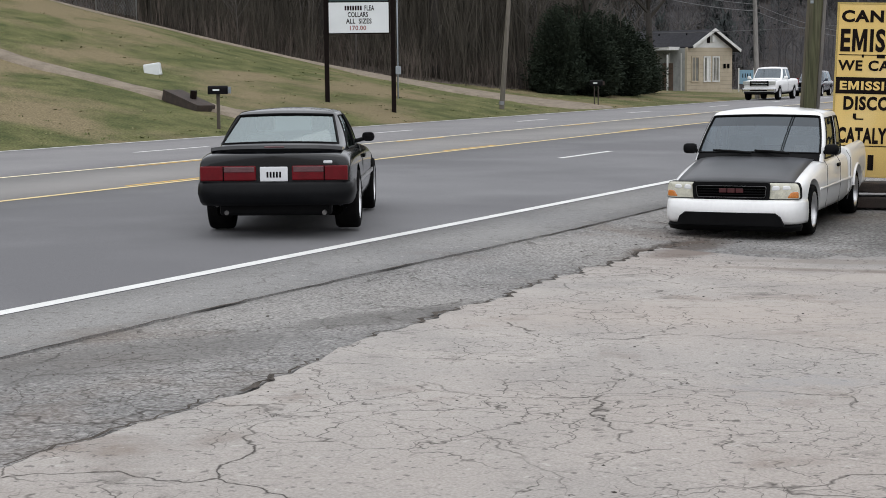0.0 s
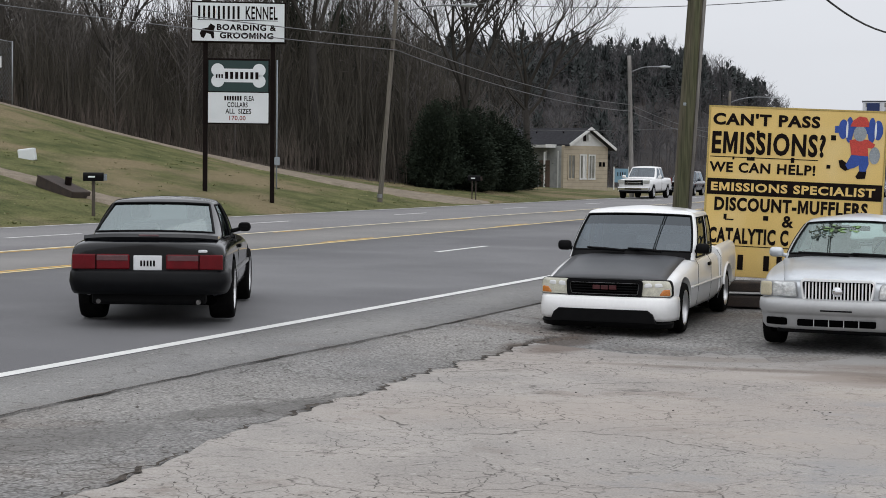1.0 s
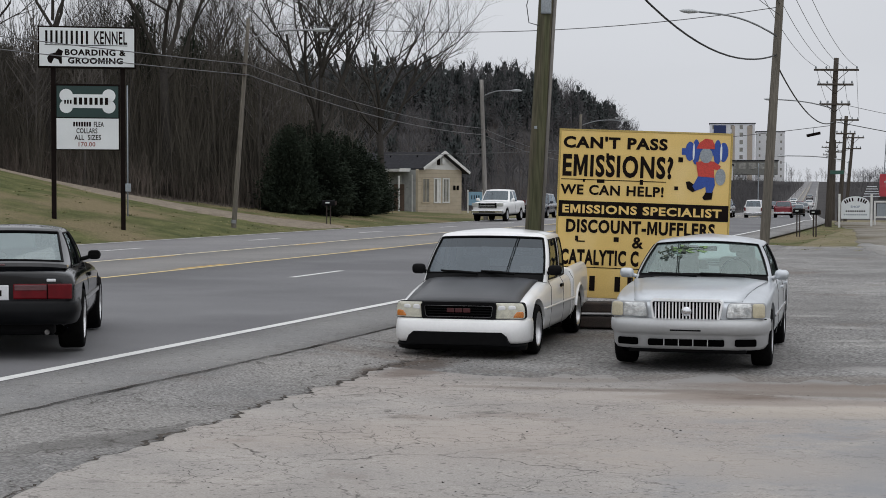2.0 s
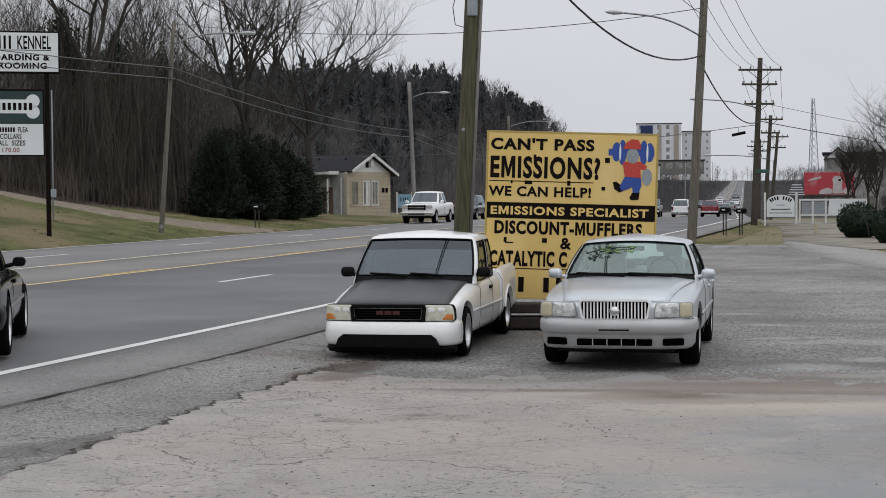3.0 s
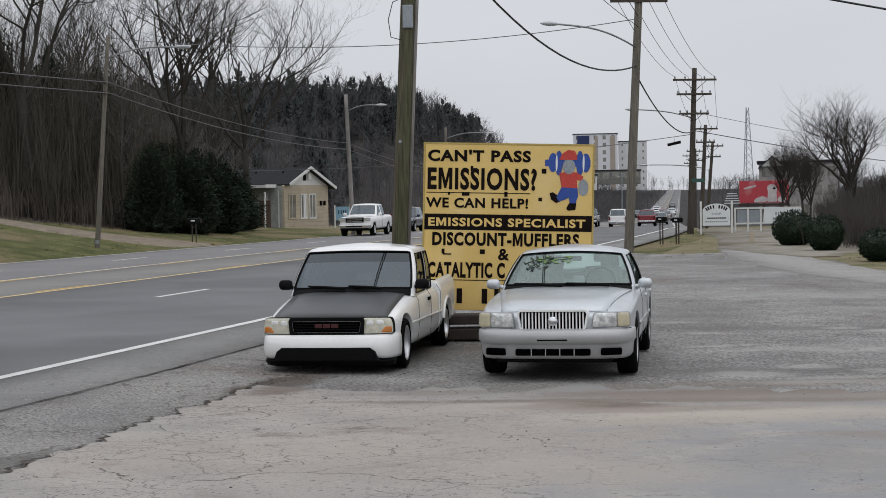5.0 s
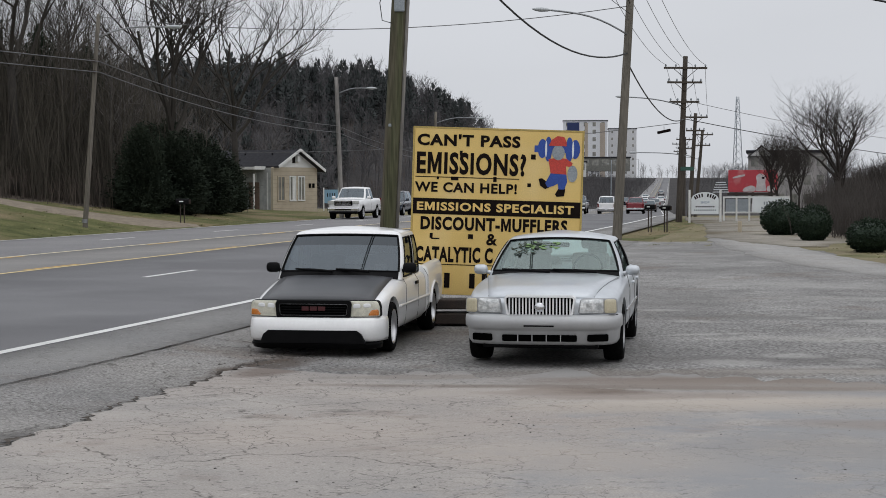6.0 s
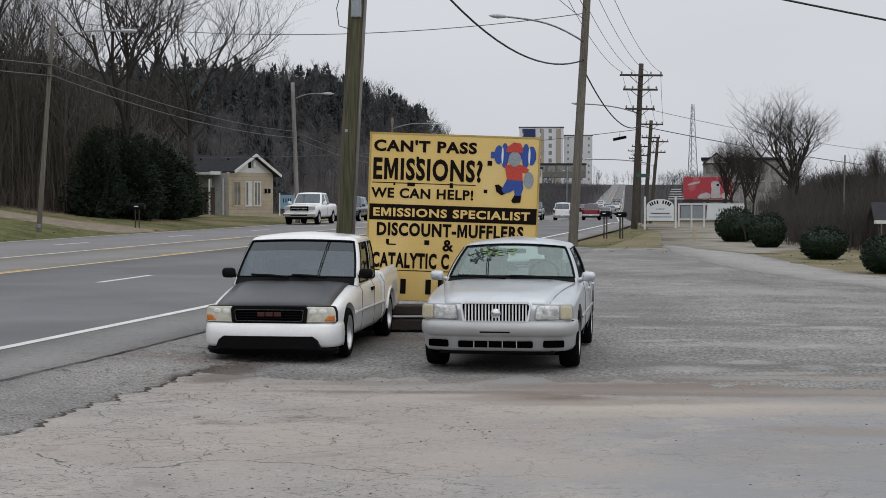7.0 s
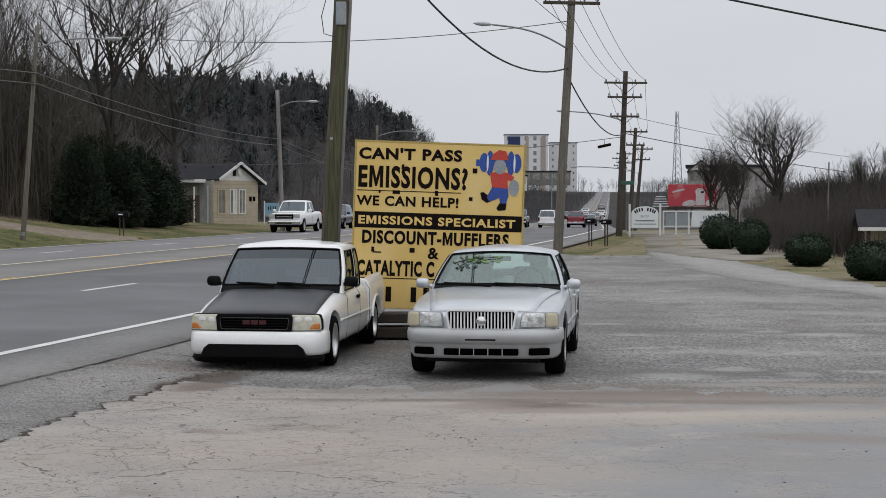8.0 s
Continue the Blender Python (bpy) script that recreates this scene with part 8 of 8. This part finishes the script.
# bare trees on the right
rng.seed(23)
right_tree = bare_tree(26.2, 91.0, 0.0, 7.0, "rounded bare tree beyond the verge with fine twigs", 0.32, 6, 0.17, 8, 0.6)
right_tree.scale = (1.3, 1.3, 1.06)
fine_twigs = surface("dark_fine_twigs", (0.04, 0.035, 0.032), (0.06, 0.053, 0.048), scale=0.4, rough=0.95, fine=0.2, spec=0.08)
for limb in right_tree.children:
    limb.data.materials[0] = fine_twigs
for x, y, s in ((27.0, 104, 0.75), (26.2, 106, 0.8), (31.5, 100, 0.5), (28.0, 96, 0.66), (34.0, 104, 0.5), (38.5, 112, 0.55), (41.5, 104, 0.45), (25.4, 101, 0.7), (46, 125, 0.6), (25.6, 97, 0.62), (44.5, 118, 0.6)):
    c = copy_thing(right_tree, pose(x, y, land(x, y) - 0.1, 0, 0, rng.uniform(0, 360)) @ Matrix.Diagonal((s * 0.62, s * 0.62, s, 1)))
    tagged(c, "thin bare tree in scrub beyond the verge", group="bare trees of the verge")


# ---- masses of woodland: one mesh each ----
def cone_limb(a, b, r0, r1, sides=3):
    a, b = np.array(a, float), np.array(b, float)
    d = b - a
    d /= np.linalg.norm(d) + 1e-9
    s = np.cross(d, (0.3, 0.8, 0.5))
    s /= np.linalg.norm(s)
    t = np.cross(d, s)
    if sides == 2:
        return np.vstack([a - s * r0, a + s * r0, b + s * r1, b - s * r1]), np.array([(0, 1, 2), (0, 2, 3)])
    ang = np.arange(sides) * 2 * np.pi / sides
    ring = np.cos(ang)[:, None] * s + np.sin(ang)[:, None] * t
    v = np.vstack([a + ring * r0, b + ring * r1])
    f = []
    for k in range(sides):
        j = (k + 1) % sides
        f += [(k, j, sides + j), (k, sides + j, sides + k)]
    return v, np.array(f)


def gather(pieces):
    vs, fs, n = [], [], 0
    for v, f in pieces:
        vs.append(v)
        fs.append(f + n)
        n += len(v)
    return np.vstack(vs), np.vstack(fs)


nr = np.random.default_rng(5)


def wild_tree():
    """A slim bare tree of unit height."""
    out = [cone_limb((0, 0, -0.03), (0.02, 0.01, 0.5), 0.0085, 0.006, 4), cone_limb((0.02, 0.01, 0.5), (nr.normal(0, 0.03), nr.normal(0, 0.03), 0.95), 0.006, 0.0015, 3)]
    tips = []
    for k in range(13):
        z = nr.uniform(0.3, 0.9)
        a = nr.uniform(0, 2 * np.pi)
        l = 0.30 * (1.15 - z) + 0.07
        p = np.array((0.015, 0.01, z))
        q = p + np.array((np.cos(a) * l * 0.55, np.sin(a) * l * 0.55, l * nr.uniform(0.7, 1.25)))
        out.append(cone_limb(p, q, 0.0034, 0.0016, 2))
        tips.append((p, q, l))
    for p, q, l in tips:
        for _ in range(4):
            t = nr.uniform(0.3, 1.0)
            s = p + (q - p) * t
            e = s + nr.normal(0, 1, 3) * l * 0.22 + np.array((0, 0, l * 0.36))
            out.append(cone_limb(s, e, 0.0022, 0.001, 2))
    return gather(out)


def shrub():
    out = []
    for _ in range(15):
        a, l = nr.uniform(0, 2 * np.pi), nr.uniform(0.4, 1.0)
        p = np.array((nr.normal(0, 0.3), nr.normal(0, 0.3), -0.05))
        m = p + np.array((np.cos(a) * 0.06 * l, np.sin(a) * 0.06 * l, l * 0.6))
        e = m + np.array((np.cos(a) * 0.13 * l, np.sin(a) * 0.13 * l, l * 0.4))
        out.append(cone_limb(p, m, 0.0046, 0.0034, 2))
        out.append(cone_limb(m, e, 0.0034, 0.0012, 2))
        for _ in range(2):
            t = p + (m - p) * nr.uniform(0.4, 1.0)
            out.append(cone_limb(t, t + nr.normal(0, 0.11, 3) + np.array((0, 0, 0.24)), 0.003, 0.001, 2))
    return gather(out)


def spiky_conifer(sprays=130, blade=0.2):
    """A ragged evergreen of unit height: whorls of drooping sprays."""
    out = [cone_limb((0, 0, -0.03), (0, 0, 0.9), 0.02, 0.004, 4)]
    for k in range(sprays):
        z = nr.uniform(0.12, 0.98)
        w = 0.22 * (1.04 - z) ** 0.7 * nr.uniform(0.5, 1.1) + 0.012
        a = nr.uniform(0, 2 * np.pi)
        e = np.array((np.cos(a) * w, np.sin(a) * w, z + nr.uniform(-0.05, 0.03)))
        s = np.array((-np.sin(a), np.cos(a), 0)) * w * blade
        b = np.array((0, 0, z + 0.02))
        out.append((np.vstack([b, e + s, e * 1.12 - (0, 0, 0.03), e - s]), np.array([(0, 1, 2), (0, 2, 3)])))
    return gather(out)


def mass(name, templates, places, material, label, category):
    """Many copies of the templates, joined: places are (x, y, z, size, width)."""
    vs, fs, n = [], [], 0
    for x, y, z, s, w in places:
        v, f = templates[int(nr.integers(len(templates)))]
        a = nr.uniform(0, 2 * np.pi)
        c, q = np.cos(a), np.sin(a)
        m = np.array(((c * w, -q * w, 0), (q * w, c * w, 0), (0, 0, s)))
        vs.append(v @ m.T + (x, y, z))
        fs.append(f + n)
        n += len(v)
    v, f = np.vstack(vs).astype(np.float32), np.vstack(fs).astype(np.int32)
    me = bpy.data.meshes.new(name)
    me.vertices.add(len(v))
    me.vertices.foreach_set("co", v.ravel())
    me.loops.add(f.size)
    me.loops.foreach_set("vertex_index", f.ravel())
    me.polygons.add(len(f))
    me.polygons.foreach_set("loop_start", np.arange(len(f)) * 3)
    me.polygons.foreach_set("loop_total", np.full(len(f), 3))
    me.update()
    me.validate()
    me.materials.append(material)
    return tagged(new(name, me), label, category, kind="stuff")


def sown(count, u0, u1, near, deep, s0, s1, wide, bias=1.0):
    out = []
    for _ in range(count):
        u = nr.uniform(u0, u1)
        v = forest_foot(u) + near + deep * nr.uniform() ** bias
        x, y = rp(u, v)
        s = nr.uniform(s0, s1)
        out.append((x, y, height(u, v) - 0.1, s, s * wide * nr.uniform(0.8, 1.25)))
    return out


wild = [wild_tree() for _ in range(6)]
brushes = [shrub() for _ in range(5)]
conifers = [spiky_conifer() for _ in range(6)]
mass("bare_wood", wild, sown(1000, 5, 150, 1.0, 75, 4.5, 7.5, 1.2, 1.1), twig, "dense bare winter wood on the hillside", "woodland")
mass("bare_wood", wild, sown(1500, 140, 388, 1.0, 100, 5.5, 9.5, 1.3, 1.0), far_twig, "dense bare winter wood on the far hill", "woodland")
mass("undergrowth", brushes, sown(3600, 5, 150, 1.2, 34, 1.0, 3.0, 1.15, 1.1), brush_bark, "brown leafless undergrowth at the wood's edge", "undergrowth")
mass("undergrowth", brushes, sown(950, 120, 388, -2, 40, 1.6, 4.0, 1.2, 1.2), brush_bark, "brown leafless undergrowth along the far hill", "undergrowth")
mass("evergreen_wood", conifers, sown(980, 150, 392, 6, 90, 5, 9, 1.1, 0.8), pine_leaf, "dark evergreens scattered over the far hill", "woodland")
mass("evergreen_wood", conifers, sown(60, 96, 140, 10, 45, 5, 8, 1.0, 0.8), pine_leaf, "dark evergreens among the bare wood", "woodland")
near_pine = surface("near_pine_leaf", (0.062, 0.064, 0.054), (0.095, 0.095, 0.08), scale=0.3, rough=0.9, fine=0.3, spec=0.08)
fine_conifers = [spiky_conifer(420, 0.07) for _ in range(4)]
mass("evergreen_wood", fine_conifers, sown(80, 82, 120, 10, 30, 5.5, 8.5, 1.1, 1.0), near_pine, "dark evergreens behind the bare trees at the road bend", "woodland")
mass("bare_wood", wild, sown(330, 66, 135, 4, 40, 6.5, 9.5, 1.15, 1.0), twig, "taller bare trees along the road bend", "woodland")
mass("bare_wood", wild, sown(260, 40, 72, 8, 55, 6.5, 9, 1.0, 1.0), twig, "taller bare trees on the near hillside", "woodland")
vine_brown = surface("vine_clad_stems", (0.062, 0.056, 0.046), (0.088, 0.079, 0.066), scale=0.25, rough=0.95, fine=0.25, spec=0.06)
mass("undergrowth", brushes, sown(300, 54, 70, 2.5, 20, 3.5, 6.5, 0.7, 1.0) + sown(330, 68, 92, 2.5, 20, 4.5, 8.5, 0.6, 1.0) + sown(330, 68, 98, 4, 16, 8.5, 13.0, 0.45, 1.0), vine_brown, "tall dense vine-clad thicket under the bare trees", "undergrowth")
# scrub on the right and along the far road
right = []
for _ in range(1300):
    u, v = nr.uniform(92, 190), -nr.uniform(21, 95)
    x, y = rp(u, v)
    s = nr.uniform(2.6, 5.0)
    right.append((x, y, height(u, v) - 0.1, s, s))
mass("bare_wood", wild, right, thicket, "bare scrub woodland beyond the verge", "woodland")
right = []
for _ in range(6500):
    u, v = nr.uniform(48, 170), -11 - 69 * nr.uniform() ** 1.25
    if v > -table(u, [(48, 12.5), (58, 10.2), (70, 10.9), (84, 11.8), (100, 13.5), (120, 16)]) or u < 60 and v < -13.2:
        continue
    x, y = rp(u, v)
    s = nr.uniform(1.5, 3.9) * (0.7 if v > -14.5 and u < 75 else 1.0)
    right.append((x, y, height(u, v) - 0.1, s, s * 1.2))
for _ in range(900):
    u = nr.uniform(50, 84)
    v = -table(u, [(48, 12.5), (58, 10.2), (70, 10.9), (84, 11.8)]) - nr.uniform(0, 5)
    if u < 60 and v < -13.2:
        continue
    x, y = rp(u, v)
    s = nr.uniform(1.3, 2.6)
    right.append((x, y, height(u, v) - 0.1, s, s))
mass("undergrowth", brushes, right, thicket, "brown leafless thicket beyond the verge", "undergrowth")
far = []
for _ in range(1700):
    u = nr.uniform(190, 900)
    v = -nr.uniform(7, 160) - u * 0.012 if nr.uniform() < 0.6 else nr.uniform(26, 120)
    x, y = rp(u, v)
    s = nr.uniform(4.0, 8.0)
    far.append((x, y, height(u, v) - 0.2, s, s * 1.3))
mass("bare_wood", wild, far, far_twig, "distant bare trees along the road", "woodland")


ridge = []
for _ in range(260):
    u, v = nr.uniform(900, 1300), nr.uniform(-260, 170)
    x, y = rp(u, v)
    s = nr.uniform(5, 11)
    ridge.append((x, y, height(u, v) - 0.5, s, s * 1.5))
# distance haze is put into these trees' paler twig colour
mass("bare_wood", wild, ridge, surface("haze_pale_twigs", (0.24, 0.23, 0.23), (0.3, 0.29, 0.29), scale=0.1, rough=0.95, fine=0.2, spec=0.1), "distant trees, paled for haze, on the skyline beyond the road", "woodland")
slope = []
for _ in range(1500):
    u = nr.uniform(165, 640)
    v = squeeze(u, 18.7) + 1.5 + nr.uniform(0, 45)
    x, y = rp(u, v)
    s = nr.uniform(1.8, 4.5)
    slope.append((x, y, height(u, v) - 0.1, s, s * 1.4))
for _ in range(700):
    u, v = nr.uniform(190, 640), -nr.uniform(4, 60)
    x, y = rp(u, v)
    s = nr.uniform(1.8, 4.5)
    slope.append((x, y, height(u, v) - 0.1, s, s * 1.4))
mass("undergrowth", brushes, slope, far_twig, "brown leafless scrub on the banks of the far road", "undergrowth")


# ---- evergreens with many small sprays ----
def leafy(name, x, y, z, label, category, shape, count, size, leaf_mat, trunk_h, core=0.82):
    """A crown of small leaf sprays over shape(direction) -> radius, round a dark core."""
    th = thing(name, x, y, z, 0, label, category)
    bm = bmesh.new()
    tube(bm, [(0, 0, -0.2), (0, 0, trunk_h)], [0.09, 0.05], 7)
    part("trunk", bm, bark, th)
    vs, fs = [], []
    for k in range(count):
        d = Vector((rng.gauss(0, 1), rng.gauss(0, 1), rng.gauss(0, 1))).normalized()
        p = shape(d)
        p = p * rng.uniform(0.72, 1.04) if rng.random() < 0.6 else p * rng.uniform(0.95, 1.06 if core > 0.8 else 1.22)
        p.z = max(p.z, 0.02)
        out = Vector((d.x, d.y, d.z * 0.5 + 0.25)).normalized()
        a = (out + Vector((rng.uniform(-1, 1), rng.uniform(-1, 1), rng.uniform(-1, 1))) * 0.7).normalized()
        b = a.cross(Vector((rng.uniform(-1, 1), rng.uniform(-1, 1), rng.uniform(-1, 1)))).normalized()
        s = size * rng.uniform(0.6, 1.4)
        n = len(vs)
        vs += [p, p + a * s * 0.55 + b * s * 0.3, p + a * s, p + a * s * 0.55 - b * s * 0.3]
        fs.append((n, n + 1, n + 2, n + 3))
    me = bpy.data.meshes.new("crown")
    me.from_pydata([tuple(v) for v in vs], [], fs)
    me.materials.append(leaf_mat)
    crown = new("crown", me)
    crown.parent = th
    if core:
        bm = bmesh.new()
        bmesh.ops.create_icosphere(bm, subdivisions=3, radius=1.0)
        for v in bm.verts:
            v.co = shape(v.co.normalized()) * core
            v.co.z = max(v.co.z, 0.03)
        part("inner_growth", bm, leaf_mat, th)
    return th


def bumpy(p, k, amp):
    return 1 + amp * noise.noise(p * k) + amp * 0.6 * noise.noise(p * k * 2.3)


def cedar_shape(w, h):
    def f(d):
        r = bumpy(d, 3.2, 0.5) * (0.85 + 0.45 * noise.noise(d * 7.0 + Vector((3, 1, 5))))
        z = (d.z + 1) / 2
        taper = (1 - z ** 2.4) ** 0.7 * (0.55 + 0.45 * min(1, z * 5))
        flat = math.hypot(d.x, d.y) or 1
        return Vector((d.x / flat * w * taper * r, d.y / flat * w * taper * r, h * z * (0.94 + 0.06 * r)))
    return f


def round_shape(w, h):
    def f(d):
        r = bumpy(d, 3.0, 0.09)
        return Vector((d.x * w * r, d.y * w * r, h * 0.5 + d.z * h * 0.5 * r))
    return f


cedar = leafy("cedar_tree", -12.2, 84.0, 0.75, "dark green cedar with ragged dense foliage", "tree", cedar_shape(1.3, 3.9), 24000, 0.12, cedar_leaf, 3.0, 0.6)
for x, y, s, w in ((-10.9, 86.5, 0.95, 1.35), (-9.9, 90.5, 0.85, 1.6), (-9.7, 96.5, 0.85, 1.6), (-11.6, 91, 1.1, 1.3), (-10.6, 97, 1.0, 1.4), (-9.4, 101.0, 0.7, 1.5), (-12.9, 92.5, 1.05, 1.0), (-12.3, 96, 1.15, 1.2), (-10.6, 93.5, 0.65, 1.9), (-9.9, 93.5, 0.5, 1.8), (-12.6, 85.4, 0.6, 1.8), (-11.4, 88.2, 0.55, 2.0)):
    c = copy_thing(cedar, pose(x, y, land(x, y) - 0.1, 0, 0, rng.uniform(0, 360)) @ Matrix.Diagonal((s * w, s * w, s, 1)))
    tagged(c, group="cedars by the small house")
tagged(cedar, group="cedars by the small house")
for x, y, s, w in ((-22.8, 95.0, 2.3, 0.55), (-19.9, 96.0, 2.1, 0.5), (-17.6, 99.0, 2.0, 0.5)):
    c = copy_thing(cedar, pose(x, y, land(x, y) - 0.1, 0, 0, rng.uniform(0, 360)) @ Matrix.Diagonal((s * w, s * w, s, 1)))
    tagged(c, "tall dark evergreen standing among bare trees", "tree", "evergreens in the wood")
bush = leafy("boxwood_bush", 16.63, 65.6, 0.03, "clipped round dark green boxwood bush in the verge", "bush", round_shape(0.78, 1.38), 5200, 0.085, box_leaf, 0.5, 0.93)
tagged(bush, group="clipped bushes of the verge")
for x, y, s, w in ((16.15, 59.0, 0.92, 0.8), (15.2, 49.0, 0.72, 0.86), (14.25, 40.4, 0.7, 0.85), (16.9, 33.0, 0.7, 0.9)):
    c = copy_thing(bush, pose(x, y, land(x, y) - 0.02, 0, 0, rng.uniform(0, 360)) @ Matrix.Diagonal((w, w, s, 1)))

brush_at = []
for _ in range(170):
    x, y = nr.uniform(-14.5, -9.2), nr.uniform(82, 101)
    if x < -15.5 + (y - 80) * 0.3:
        s = nr.uniform(1.5, 3.4)
        brush_at.append((x, y, land(x, y) - 0.1, s, s * 1.1))
mass("undergrowth", brushes, brush_at, thicket, "dark leafless brush among the cedars", "undergrowth")

# ---- grass tufts on the near parts of the bank and verge, stones and litter on the lot ----
blade = []
for _ in range(9):
    a, l = nr.uniform(0, 2 * np.pi), nr.uniform(0.5, 1.0)
    p = np.array((nr.normal(0, 0.5), nr.normal(0, 0.5), -0.1))
    e = p + np.array((np.cos(a) * 0.5 * l, np.sin(a) * 0.5 * l, l))
    s = np.array((-np.sin(a), np.cos(a), 0)) * 0.09
    blade.append((np.vstack([p - s, p + s, e]), np.array([(0, 1, 2)])))
tuft = [gather(blade)]
turf = []
for _ in range(700):
    u = nr.uniform(15, 75)
    v = 18.9 + (forest_foot(u) - 18.5) * nr.uniform() ** 1.2
    if 31.4 < u < 35.6 and v < 33:
        continue
    x, y = rp(u, v)
    turf.append((x, y, height(u, v), nr.uniform(0.03, 0.08), 0.16))
for _ in range(250):
    u = nr.uniform(36, 85)
    v = nr.uniform(-9.5 - 0.02 * u, -1.9) if u > 45 else lot_side(u) - nr.uniform(0.2, 4)
    x, y = rp(u, v)
    turf.append((x, y, height(u, v), nr.uniform(0.03, 0.07), 0.14))
green = []
for _ in range(500):
    u = nr.uniform(15, 70)
    v = 18.9 + 16 * nr.uniform() ** 1.6
    x, y = rp(u, v)
    if noise.noise((x * 0.35, y * 0.35, 2)) > -0.05 and not 32.6 < u < 35.4:
        green.append((x, y, height(u, v), nr.uniform(0.04, 0.1), 0.2))
mass("grass_tufts", tuft, green, surface("green_grass_blades", (0.1, 0.12, 0.045), (0.15, 0.165, 0.07), scale=0.6, rough=0.95, fine=0.1, spec=0.05), "clumps of darker green grass on the bank", "grass")
mass("grass_tufts", tuft, turf, surface("pale_grass_blades", (0.24, 0.235, 0.115), (0.36, 0.32, 0.19), scale=0.6, rough=0.95, fine=0.1, spec=0.05), "short faded winter grass tufts on the bank", "grass")
pebble = []
for _ in range(3):
    v = np.array([(1, 0, 0), (-1, 0, 0), (0, 1, 0), (0, -1, 0), (0, 0, 0.8), (0, 0, -0.5)], float) * nr.uniform(0.6, 1.2, (6, 1))
    pebble.append((v, np.array([(0, 2, 4), (2, 1, 4), (1, 3, 4), (3, 0, 4), (2, 0, 5), (1, 2, 5), (3, 1, 5), (0, 3, 5)])))
stones = []
for _ in range(2000):
    u = nr.uniform(-4, 30)
    v = -nr.uniform(1.5, 16) if nr.uniform() < 0.5 else -nr.uniform(1.6, 3.8)
    if u < 6 and v < -4 and nr.uniform() < 0.85:
        continue
    x, y = rp(u, v)
    s = nr.uniform(0.004, 0.010) if nr.uniform() < 0.97 else nr.uniform(0.010, 0.018)
    stones.append((x, y, height(u, v) - 0.006, s, s))
for _ in range(140):
    u, v = nr.normal(7.6, 0.9), nr.normal(-3.0, 0.5)
    x, y = rp(u, v)
    s = nr.uniform(0.006, 0.026)
    stones.append((x, y, height(u, v) - 0.01, s, s))
chunks = []
for _ in range(70):
    u, v = nr.normal(7.7, 0.7), nr.normal(-3.05, 0.3)
    x, y = rp(u, v)
    s = nr.uniform(0.012, 0.045)
    chunks.append((x, y, height(u, v) - 0.01, s * 0.35, s))
for _ in range(260):
    u, v = nr.uniform(-8, 7), -nr.uniform(3.5, 14)
    x, y = rp(u, v)
    s = nr.uniform(0.005, 0.016)
    chunks.append((x, y, height(u, v), s * 0.5, s))
mass("asphalt_chunks", pebble, chunks, surface("broken_asphalt", (0.05, 0.045, 0.042), (0.1, 0.09, 0.082), scale=9, rough=0.95, fine=0.3, spec=0.1), "dark broken asphalt crumbs round the pothole", "rubble")
mass("loose_stones", pebble, stones, surface("loose_stone", (0.22, 0.2, 0.185), (0.13, 0.12, 0.112), scale=9, rough=0.95, fine=0.2), "loose stones and broken paving scattered on the lot", "gravel")
